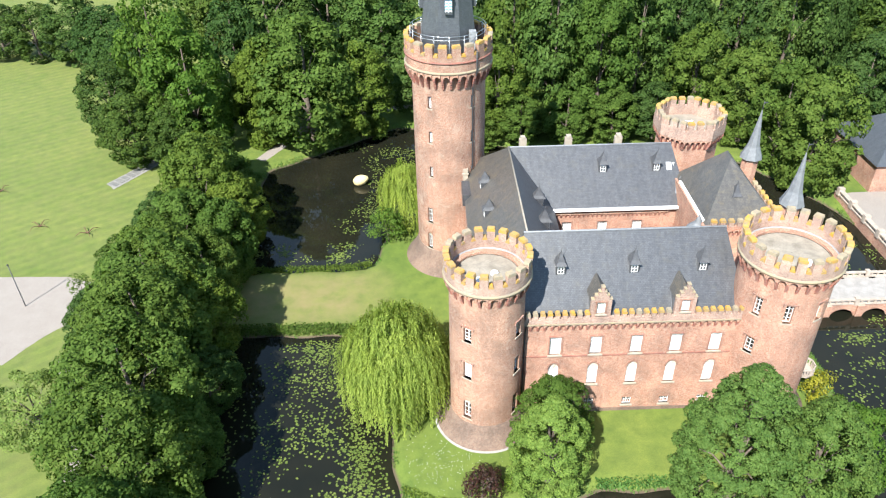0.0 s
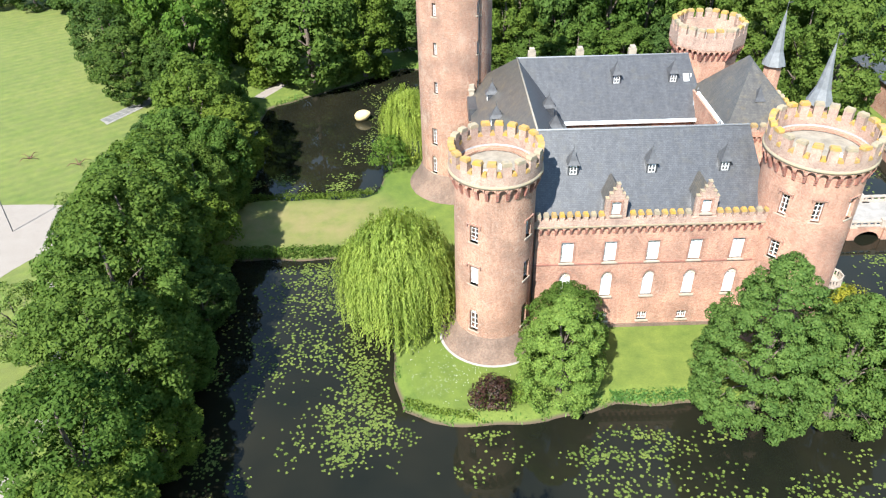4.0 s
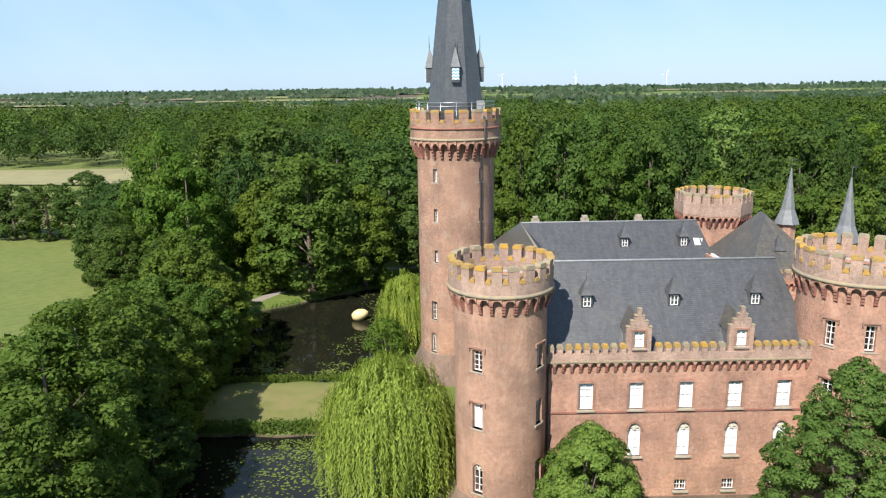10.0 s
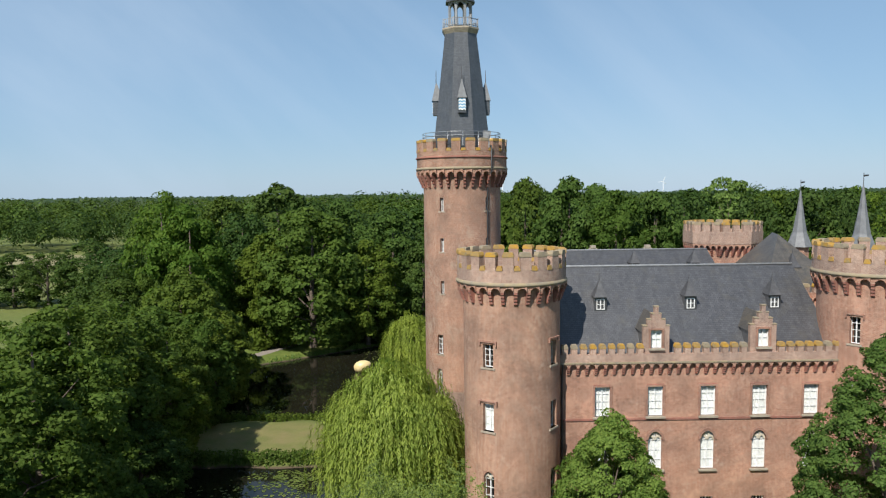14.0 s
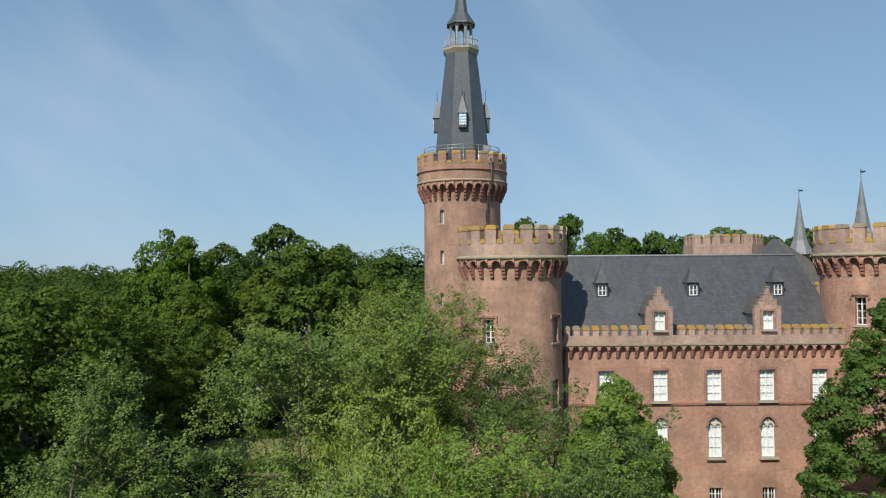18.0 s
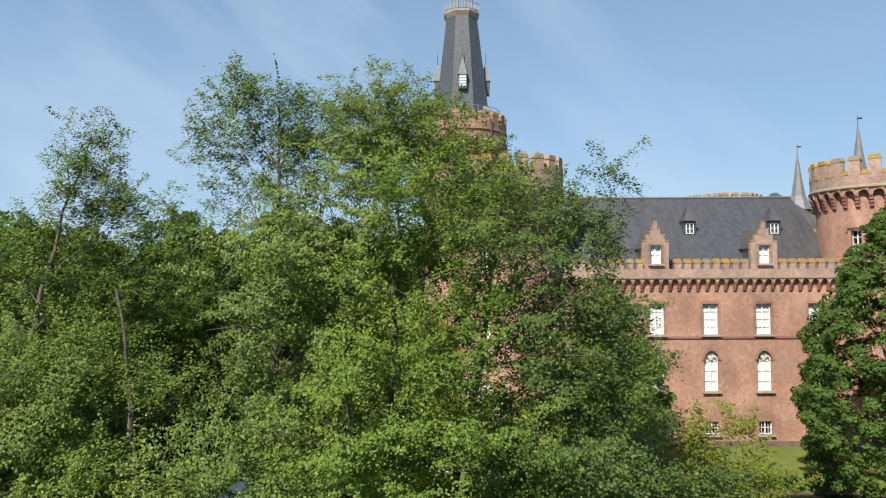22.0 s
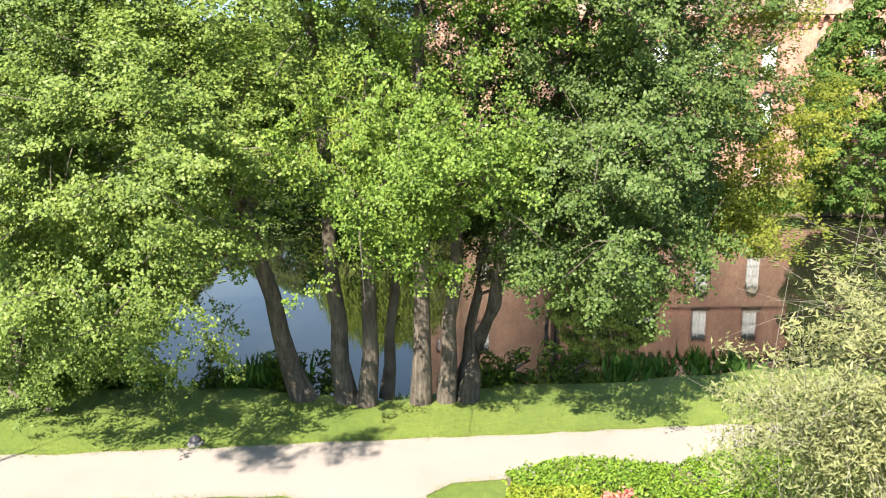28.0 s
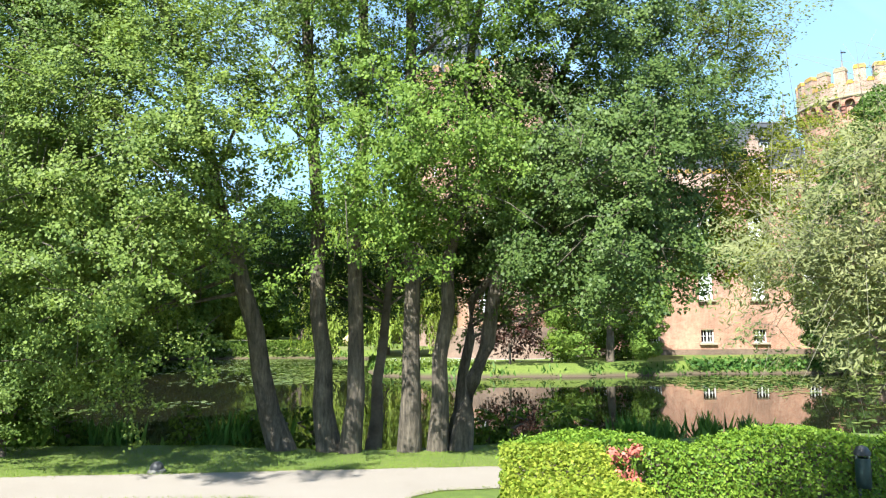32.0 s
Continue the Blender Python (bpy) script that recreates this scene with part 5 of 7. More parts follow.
wall_runs(gate, [(74, 74.5, 109.5, 125, -0.3, 5.4), (109.5, 110, 109.5, 125, -0.3, 5.4), (74, 110, 124.5, 125, -0.3, 5.4)])
for a, b, s, hd in gh:
    part("door", boxes("door", [(a, b, 109.25, 109.35, 0, 3.4)], GREEN_PAINT), gate, "green double door")
part("roof", poly("roof", [[(73.5, 108.4, 5.3), (110.5, 108.4, 5.3), (103, 117, 12), (81, 117, 12)], [(110.5, 125.6, 5.3), (73.5, 125.6, 5.3), (81, 117, 12), (103, 117, 12)],
                           [(73.5, 125.6, 5.3), (73.5, 108.4, 5.3), (81, 117, 12)], [(110.5, 108.4, 5.3), (110.5, 125.6, 5.3), (103, 117, 12)]], SLATE_DARK), gate, "dark hipped slate roof")
pin_dormer(gate, 82, 111.5, 7.0)
court = thing("forecourt_wall", "brick moat wall with pierced stone balustrade", "wall", (0, 0, 0))
wall_runs(court, [(70.6, 71.2, 84, 108, -1.6, 1.0), (70.6, 71.2, 40, 77, -1.6, 1.0)])
part("balustrade", boxes("balustrade", [(70.5, 71.3, 84, 108, 1.0, 1.2), (70.5, 71.3, 84, 108, 1.7, 1.9)] + [(70.7, 71.1, 84 + k * 0.8, 84.3 + k * 0.8, 1.2, 1.7) for k in range(30)], BRIDGE_STONE), court, "pale stone balustrade")
for k in range(6):
    part("pier", boxes("pier", [(70.4, 71.4, 84.5 + k * 4.4, 85.3 + k * 4.4, 0.9, 2.3)], BRIDGE_STONE), court)
strip("courtyard", "pinkish gravel courtyard before the gatehouse", [(71.2, 60), (130, 60), (130, 109), (74, 109), (71.2, 108)], GRAVEL, 0.06)
strip("inner_yard", "gravel inner courtyard of the castle", [(16.3, 73.5), (33, 73.5), (33, 81.8), (16.3, 81.8)], GRAVEL, 0.05)
bal = thing("balcony", "carved stone oriel balcony on the brick tower", "balcony", (43.0, 60.4, 0))
part("floor", lathe("floor", [(0.1, 4.4), (0.9, 5.2), (1.35, 5.6), (1.35, 5.8), (0.02, 5.82)], 8, BRIDGE_STONE, False), bal)
for k in range(8):
    part("balustrade", boxes("balustrade", [(-0.5, 0.5, -0.06, 0.06, 0.0, 0.15), (-0.5, 0.5, -0.06, 0.06, 0.75, 0.95), (-0.4, -0.25, -0.05, 0.05, 0.1, 0.8), (0.25, 0.4, -0.05, 0.05, 0.1, 0.8), (-0.08, 0.08, -0.05, 0.05, 0.1, 0.8)], BRIDGE_STONE), bal, "", on_ring(1.2, k * 45, 5.8))

# ---------------- sculpture, pole, turbines ----------------
egg = thing("sculpture", "pale gold egg-shaped sculpture floating on the pond", "sculpture", (-12.8, 118.3, WATER_Z))
part("shell", lathe("shell", [(0.02, -0.9), (0.55, -0.75), (0.92, -0.2), (1.0, 0.4), (0.9, 1.0), (0.66, 1.55), (0.34, 1.95), (0.02, 2.1)], 24, GOLD), egg, "", pose(-0.5, 0, 0.75, 0, 72, 0))
pole = thing("lamp_post", "tall thin dark pole in the gravel forecourt", "pole", (-59.4, 83.9, 0))
part("post", tube_mesh("post", [[(0, 0, -0.2), (0, 0, 7.4)]], [[0.08, 0.06]], 8, IRON), pole)
part("cap", lathe("cap", [(0.12, 7.3), (0.14, 7.45), (0.02, 7.6)], 8, IRON), pole)
for x, y, r in ((360, 3900, 20), (760, 3980, -40), (1250, 4000, 0)):
    wt = thing("wind_turbine", "distant white wind turbine on the horizon", "wind turbine", (x, y, 0), "distant wind turbines")
    part("tower", tube_mesh("tower", [[(0, 0, 0), (0, 0, 70)]], [[1.7, 1.1]], 8, WHITE), wt)
    for k in range(3):
        a = radians(r + 120 * k + 20)
        part("blade", tube_mesh("blade", [[(0, -3, 70), (13 * math.sin(a), -3, 70 + 13 * math.cos(a)), (28 * math.sin(a), -3, 70 + 28 * math.cos(a))]], [[1.1, 1.2, 0.3]], 5, WHITE), wt)

# ---------------- trees ----------------
protos = {}


def plant(key, x, y, turn, s, make, sz=None):
    z = float(ground_z(x, y))
    m = pose(x, y, z, 0, 0, turn) 
    if key not in protos:
        protos[key] = make()
        ob = protos[key]
        ob.matrix_basis = m
    else:
        ob = copy_thing(protos[key], m)
    ob.scale = (s, s, sz or s)
    return ob


PARK = {"full": ("tall broad-leaved park tree with full green crown", LEAF_OAK, 2.2), "dark": ("broad-leaved tree with dark dense crown", LEAF_DARK, 2.0),
        "bright": ("broad-leaved tree with fresh bright crown", LEAF_BRIGHT, 2.2), "round": ("round-crowned deciduous tree of the park", LEAF_MID, 2.5),
        "slim": ("slim pointed dark tree of the wood", LEAF_DARK, 1.2), "light": ("pale green round-crowned tree above the wood", LEAF_LIGHT, 2.5)}
DETAIL = {"near": (240, 1.25, 8.5, 0.41), "middle": (165, 1.55, 5.6, 0.58), "far": (95, 1.85, 3.9, 0.64)}


def park_tree(kind, detail):
    lab, mat, power = PARK[kind]
    n, lobe, dens, leaf = DETAIL[detail]
    seed = 300 + 10 * list(PARK).index(kind) + list(DETAIL).index(detail)
    if detail == "far":
        mat = {"full": LEAF_WOOD, "round": LEAF_WOOD_FRESH}.get(kind, mat)
    return dome_tree("tree", lab, seed, 20.0, 7.0, n, lobe, dens, leaf, mat, BARK, 0.42, "park trees", 0.4, power, limbs=5)


def grove(rows, turn):
    for i, (x, y, h, r, kind) in enumerate(rows):
        detail = "near" if y < 84 else "middle" if y < 142 else "far"
        h *= 1.0 if y < 125 else 1.08
        plant((kind, detail), x, y, (i * turn) % 360, r / 7, lambda: park_tree(kind, detail), h / 20)


# the row along the western moat bank
grove([(-27.5, 30.5, 13, 5.8, "round"), (-30.5, 38, 16.5, 6.5, "full"), (-30.8, 47, 18.5, 7.2, "full"), (-32.3, 56, 19.6, 7.6, "round"), (-33.6, 65, 19.6, 8.0, "full"), (-35.5, 73.5, 18.4, 7.6, "round"), (-30.5, 72, 13, 6.0, "full"),
       (-37, 81, 16, 6.6, "full"), (-31, 81, 14.5, 5.0, "round"), (-36.2, 90.5, 15, 6.2, "round"), (-30.2, 89, 14, 4.8, "full"), (-36, 101, 18.5, 6.4, "full"), (-31, 98, 13.5, 5.2, "round"), (-38, 110, 14.5, 5.6, "round"), (-33.5, 107, 13, 4.8, "full"),
       (-42, 84, 12.5, 4.8, "dark"), (-41.5, 95, 12, 4.6, "dark"), (-41, 71, 13, 5.0, "dark"), (-38.2, 117, 11.5, 4.2, "full"), (-27.5, 64, 9, 4.4, "dark"), (-27.2, 54, 9, 4.4, "full"), (-26.5, 44, 9, 4.2, "round"), (-25, 24.5, 12, 4.6, "full"), (-20.5, 17, 11, 4.2, "round")], 67)
# big trees round the north pond and behind the castle
grove([(-45, 131.5, 25, 7.8, "bright"), (-57, 151, 28.0, 8.0, "bright"), (-56.5, 128.5, 13.3, 6.4, "dark"), (-48, 127, 12, 5.2, "dark"), (-51, 137, 17, 6, "full"), (-23.5, 134.5, 24.5, 10.4, "round"), (-32.5, 136, 19.5, 6.6, "full"), (-13.5, 137.5, 18.5, 6.6, "full"),
       (-40, 149, 24, 7.0, "dark"), (-35, 160, 28.6, 10.5, "full"), (-23, 174, 25, 8.5, "round"), (-10, 162, 22.5, 9.0, "round"), (-3, 148, 17, 6.4, "full"), (-65, 142, 15, 6.2, "dark"), (-70, 165, 15, 7.0, "full"), (-64, 160, 18, 7, "dark"), (-78, 177, 16, 7.5, "dark"), (-88.5, 186, 16.5, 8.0, "full"), (-101, 188, 14, 7, "dark"),
       (-111, 190, 13.2, 7, "full"), (-122, 193, 13, 8, "dark"), (-133, 197, 14, 8, "round"), (-56, 190, 26, 9, "full"), (-12, 190, 24, 9, "dark"), (-36, 196, 26, 9.5, "dark"), (5, 180, 25, 9, "full"),
       (18.4, 150, 29, 7.4, "full"), (26, 142.5, 29.0, 7.6, "round"), (35, 140.5, 26.3, 7.6, "full"), (44, 146, 26, 7.2, "round"), (53, 155, 27, 7.4, "dark"), (53.5, 136.5, 20, 6.6, "full"), (61.5, 130, 19, 7.0, "round"), (66, 150, 26.4, 7.4, "dark"), (75, 147, 26.6, 7.4, "full"), (66.5, 111.5, 22.5, 6.8, "round"),
       (64.5, 120.5, 20.5, 6.2, "full"), (85.5, 151, 25, 3.6, "slim"), (90, 155, 23, 3.4, "slim"), (97, 148, 24, 7.5, "dark"), (76, 188, 29.6, 9.8, "light"), (112, 190, 27.5, 9, "bright"), (96, 168, 26, 8.5, "full"), (14, 137, 17, 6.2, "full"), (10, 132.5, 8, 4.2, "round"), (18.5, 133, 9, 4.6, "full"), (27.5, 132.5, 10, 5.0, "round"), (36.5, 131.8, 10, 5.0, "full"), (45, 132.5, 11, 5.2, "dark"), (52.5, 130.5, 9, 4.6, "round"), (4, 139, 10, 4.6, "full"), (6, 147, 20, 7.0, "round"), (9.5, 165, 26, 8.4, "dark"),
       (28, 163, 26.5, 8.6, "full"), (42, 190, 28, 9, "round"), (27, 196, 28, 9.5, "full"), (43, 166, 26, 8.4, "dark"), (60, 172, 26.5, 8.6, "full"), (78, 168, 26, 8, "round"), (84, 130, 20, 6.5, "dark"), (112, 142, 26, 8, "full"), (115, 165, 27, 8.5, "dark"), (130, 150, 25, 8, "full"), (-120, 60, 16, 6, "full"), (-70, 30, 14, 5, "round")], 113)
# the wood beyond, one canopy out to the fields
rng = np.random.default_rng(7)


def canopy(name, label, rows, mat, per, leaf, rng):
    """One mesh of many rounded crowns: clumps over the upper half of each dome."""
    cl, nl, sl = [], [], []
    for x, y, h in rows:
        r = h * rng.uniform(0.28, 0.46)
        m = int(per * r * r)
        d = rng.normal(size=(m, 3))
        d[:, 2] = np.abs(d[:, 2]) * 1.1 - 0.25
        d[:, 1] -= 0.25 * np.abs(d[:, 1])
        d /= np.linalg.norm(d, axis=1, keepdims=True)
        k = rng.normal(size=(14, 3))
        k /= np.linalg.norm(k, axis=1, keepdims=True)
        b = np.max(d @ k.T, axis=1)
        q = r * (0.8 + 0.26 * b ** 6 + rng.normal(size=m) * 0.03)
        cl.append(np.array([x, y, h - r * 1.25]) + d * q[:, None] * np.array([1, 1, 1.25]))
        near = k[np.argmax(d @ k.T, axis=1)]
        nl.append(d * 1.6 - near * 0.55 + np.array([0, 0, 0.25]) + rng.normal(size=(m, 3)) * 0.3)
        sl.append(leaf * (0.6 + 0.8 * rng.random(m)))
    me = leaves_mesh(name, np.concatenate(cl), np.concatenate(nl), np.concatenate(sl), mat, rng, 0.8)
    return tagged(new(name, me), label, "wood", kind="stuff")


def wood_rows(n, x0, x1, y0, y1, h0, h1):
    out = []
    while len(out) < n:
        x, y = rng.uniform(x0, x1), rng.uniform(y0, y1)
        if y < 190 and -125 < x < 135:
            continue
        if abs(x) > (y + 60) * 0.85:
            continue
        if x < -0.38 * y and y < 356:
            continue
        if x < -55 and y < 250 + (x + 55) * -0.15 and y < 195:
            continue
        out.append((x, y, rng.uniform(h0, h1)))
    return out


for lab, mat, k in (("dense deciduous wood behind the castle", LEAF_WOOD, 130), ("dark deciduous wood behind the castle", LEAF_DARK, 120), ("fresh green trees in the wood behind the castle", LEAF_WOOD_FRESH, 90), ("pale green trees in the wood behind the castle", LEAF_LIGHT, 16)):
    canopy("woodland", lab, wood_rows(k, -260, 300, 190, 350, 15, 29), mat, 8.5, 0.92, rng)
for lab, mat, k in (("distant wood towards the fields", LEAF_WOOD, 240), ("distant dark wood towards the fields", LEAF_DARK, 240), ("distant fresh green wood towards the fields", LEAF_WOOD_FRESH, 130)):
    canopy("woodland", lab, wood_rows(k, -420, 520, 350, 660, 15, 28), mat, 3.8, 1.5, rng)

canopy("woodland", "dark wood edge behind the ripe field", [(rng.uniform(-330, -105), rng.uniform(352, 430), rng.uniform(13, 22)) for _ in range(110)], LEAF_DARK, 7.0, 1.1, rng)


def far_belt(label, n, y0, y1, hmax, leaf, per, seed, half=0.8):
    """Woods and hedgerows near the horizon as long low belts of foliage."""
    g = np.random.default_rng(seed)
    cs = []
    for _ in range(n):
        y = g.uniform(y0, y1)
        x = g.uniform(-1, 1) * (y * half + 100) + 0.02 * y
        w, d, h = g.uniform(0.02, 0.09) * y, g.uniform(0.01, 0.03) * y, hmax * g.uniform(0.5, 1.0)
        m = per
        q = np.stack([x + g.uniform(-1, 1, m) * w, y + g.uniform(-1, 1, m) * d, h * (0.15 + 0.85 * g.random(m) ** 0.6) * (0.8 + 0.3 * np.sin(np.arange(m) * 0.7))], -1)
        cs.append(q)
    c = np.concatenate(cs)
    nn = np.array([-0.1, -0.7, 0.7]) + g.normal(size=c.shape) * 0.4
    return tagged(new("woodland", leaves_mesh("woodland", c, nn, leaf * (0.6 + 0.8 * g.random(len(c))), LEAF_FAR_HAZED, g, 0.9)), label, "wood", kind="stuff")


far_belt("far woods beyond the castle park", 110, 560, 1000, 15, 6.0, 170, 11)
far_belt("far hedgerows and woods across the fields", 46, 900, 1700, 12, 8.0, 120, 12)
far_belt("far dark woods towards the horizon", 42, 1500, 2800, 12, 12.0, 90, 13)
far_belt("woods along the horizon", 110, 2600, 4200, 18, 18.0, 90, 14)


def willow(name, label, seed, h, r, n, mat=LEAF_WILLOW):
    """Weeping willow: a dome of hanging strands."""
    g = np.random.default_rng(seed)
    ob = thing(name, label, "tree")
    tips, c, d, s = [], [], [], []
    tufts = []
    for k in range(n // 15):
        a, q = k * 2.39996, math.sqrt((k + 0.5) / (n // 15))
        q = min(1.0, q * (0.92 + 0.16 * g.random()))
        tufts.append((a, q, h * (1 - 0.34 * q ** 2.8) * (0.88 + 0.13 * g.random())))
    for k in range(n):
        a, q, crest = tufts[k % len(tufts)]
        dx, dy = g.normal(size=2) * 0.62
        x, y = (r - 0.7) * q * math.cos(a) + dx, (r - 0.7) * q * math.sin(a) + dy
        top = crest - 0.55 * (dx * dx + dy * dy)
        length = (0.18 + 0.82 * q ** 1.5) * top * (0.7 + 0.42 * g.random())
        m = max(4, int(length / 0.15))
        z = top - np.arange(m) * 0.15
        out = 0.75 * np.minimum(1, np.arange(m) / 14) * q
        c.append(np.stack([x + math.cos(a) * out + g.normal(size=m) * 0.09, y + math.sin(a) * out + g.normal(size=m) * 0.09, np.maximum(z, 0.3 + 0.3 * g.random())], -1))
        d.append(np.stack([np.full(m, math.cos(a) + dx), np.full(m, math.sin(a) + dy), np.full(m, 0.75)], -1) + g.normal(size=(m, 3)) * 0.5)
        s.append(np.full(m, 0.38) * (0.7 + 0.6 * g.random(m)))
        if k < 16:
            tips.append((x * 0.7, y * 0.7, top * 0.85))
    part("trunk", tree_trunk(g, h * 0.9, 0.5, tips, 14, BARK), ob)
    part("crown", leaves_mesh("crown", np.concatenate(c), np.concatenate(d), np.concatenate(s), mat, g, 0.3, np.array([0, 0, -1.0])), ob)
    return ob


willow("willow", "weeping willow with pale green hanging strands", 5, 13.9, 6.8, 1700).matrix_basis = pose(-4.4, 63.6, -0.1)
willow("willow", "weeping willow beside the keep at the pond", 6, 12.0, 4.2, 700).matrix_basis = pose(-4.2, 103.5, -0.2)

# swamp cypresses, limes and shrubs on the island
cyp = dome_tree("tree", "light green feathery conical tree by the moat", 81, 12.8, 4.7, 300, 0.66, 38, 0.21, LEAF_CYPRESS, BARK, 0.25, "", 0.3, 1.25, 0.85)
cyp.matrix_basis = pose(12.2, 50.4, 0)
dk = dome_tree("tree", "dense green tree against the brick wall", 82, 10.0, 4.4, 190, 0.75, 24, 0.23, LEAF_OAK, BARK, 0.22, "", 0.4, 1.8, 0.7)
dk.matrix_basis = pose(13.4, 55.6, 0)
lime = dome_tree("tree", "broad dense green lime tree at the moat", 83, 18.9, 6.6, 640, 0.72, 32, 0.24, LEAF_LIME, BARK, 0.4, "", 0.28, 1.22, 0.85)
lime.matrix_basis = pose(30.9, 47.6, -0.1)
l2 = dome_tree("tree", "leafy green tree drooping over the moat", 84, 15.5, 5.4, 330, 0.82, 28, 0.26, LEAF_LIME, BARK, 0.35, "", 0.4, 1.6, 0.7)
l2.matrix_basis = pose(38.2, 46.4, -0.2)
l3 = dome_tree("tree", "bright green shrubby tree at the water", 85, 9.5, 4.4, 120, 0.9, 20, 0.3, LEAF_BRIGHT, BARK, 0.25, "", 0.4, 2.0, 0.7)
l3.matrix_basis = pose(45.0, 50.5, -0.2)


def shrub(label, seed, x, y, h, r, mat, per=60, leaf=0.28, lobes=28):
    ob = make_tree("shrub", label, seed, h, r, r, 0.0, lobes, r * 0.36, per, leaf, mat, BARK, 0.08, "", 8, 0.1, "shrub")
    ob.matrix_basis = pose(x, y, float(ground_z(x, y)) - 0.05)
    return ob


shrub("dark purple-leaved shrub at the water's edge", 91, 5.0, 48.8, 3.9, 2.6, LEAF_PURPLE, 90, 0.26)
shrub("round bright green shrub beside the keep", 92, -6.9, 98.2, 6.0, 3.4, LEAF_BRIGHT, 60, 0.34)
shrub("yellow-leaved shrub beside the round tower", 93, 46.2, 61.5, 4.2, 2.4, LEAF_YELLOW, 60, 0.3)
shrub("green shrub beside the round tower", 94, 46.5, 57.0, 4.0, 2.6, LEAF_BRIGHT, 60, 0.3)
shrub("light green shrub under the purple shrub", 95, 8.0, 49.5, 2.0, 1.2, LEAF_BRIGHT, 90, 0.22)
tree9 = dome_tree("tree", "low spreading yellow-green tree on the lawn", 96, 9.0, 6.2, 120, 0.95, 13, 0.3, LEAF_LIGHT, BARK, 0.25, "", 0.5, 2.0, 0.35, 0.18)
tree9.matrix_basis = pose(-45.5, 58.5, 0)
tree10 = make_tree("tree", "slender feathery young tree", 97, 8.5, 2.4, 2.4, 0.1, 30, 0.9, 40, 0.3, LEAF_OAK, BARK, 0.12, "", 10, 0.4)
tree10.matrix_basis = pose(-48.5, 80.5, 0)


# ---------------- hedges and banks ----------------
def bank_hedge(name, label, pts, w, h, mat, per, leaf, seed, z=0.0):
    g = np.random.default_rng(seed)
    cs, ns = [], []
    for (ax, ay), (bx, by) in zip(pts, pts[1:]):
        ln = math.hypot(bx - ax, by - ay)
        n = int(per * ln * (w + 2 * h))
        t, q = g.random(n), g.random(n) * (w + 2 * h)
        nx_, ny_ = -(by - ay) / ln, (bx - ax) / ln
        off = np.where(q < h, -w / 2, np.where(q > w + h, w / 2, q - h - w / 2))
        zz = np.where(q < h, q, np.where(q > w + h, q - w - h, h))
        nn = np.where((q < h)[:, None], np.array([-nx_, -ny_, 0.3]), np.where((q > w + h)[:, None], np.array([nx_, ny_, 0.3]), np.array([0, 0, 1.0])))
        wob = 0.12 * h * np.sin(t * ln * 1.7 + seed)
        cs.append(np.stack([ax + (bx - ax) * t + nx_ * off, ay + (by - ay) * t + ny_ * off, z + zz + wob * (zz / h)], -1) + g.normal(size=(n, 3)) * leaf * 0.45)
        ns.append(nn + g.normal(size=(n, 3)) * 0.55)
    c, nn = np.concatenate(cs), np.concatenate(ns)
    s = leaf * (0.6 + 0.8 * g.random(len(c)))
    return tagged(new(name, leaves_mesh(name, c, nn, s, mat, g, 0.6)), label, "hedge" if "hedge" in name else "plants", kind="stuff" if name == "bank_plants" else "")


bank_hedge("bank_hedge", "low rough green hedge along the causeway bank", [(-30, 76.9), (-12.3, 76.6), (-10, 75.6)], 1.0, 1.0, LEAF_OAK, 45, 0.32, 1, -0.3)
bank_hedge("bank_hedge", "low rough green hedge along the pond bank", [(-30, 90.6), (-11, 90.9), (-9.6, 92)], 0.8, 0.8, LEAF_OAK, 45, 0.3, 2, -0.3)
bank_hedge("bank_plants", "tall green bank plants at the water", [(17.5, 49.9), (29, 50.0)], 0.9, 0.5, REED, 60, 0.3, 3, -0.45)
bank_hedge("bank_plants", "green bank plants along the island's edge", [(-3.6, 50), (-0.6, 48.6), (3.5, 47.7)], 0.7, 0.5, LEAF_OAK, 45, 0.26, 4, -0.4)


def lily_field(seed, patches, n):
    g = np.random.default_rng(seed)
    v, f = [], []
    total = sum(p[4] for p in patches)
    for cx, cy, rx, ry, wgt in patches:
        m = int(n * wgt / total)
        cl = g.normal(size=(max(3, m // 30), 2)) * 0.55
        for k in range(m):
            q = cl[g.integers(len(cl))] + g.normal(size=2) * 0.15
            x, y = cx + q[0] * rx, cy + q[1] * ry
            if land(np.array([x]), np.array([y]))[0] > -0.5:
                continue
            r = 0.09 + 0.09 * g.random()
            a0 = g.random() * 6.28
            b = len(v)
            v.append((x, y, WATER_Z + 0.012))
            for i in range(7):
                a = a0 + i * 0.95
                v.append((x + r * math.cos(a), y + r * math.sin(a), WATER_Z + 0.015 + 0.02 * g.random()))
            for i in range(6):
                f.append([b, b + 1 + i, b + 2 + i])
    return tagged(new("lily_pads", mesh_of("lily_pads", v, f, LILY)), "yellow-green lily pads floating on the moat", "lily pads", kind="stuff")


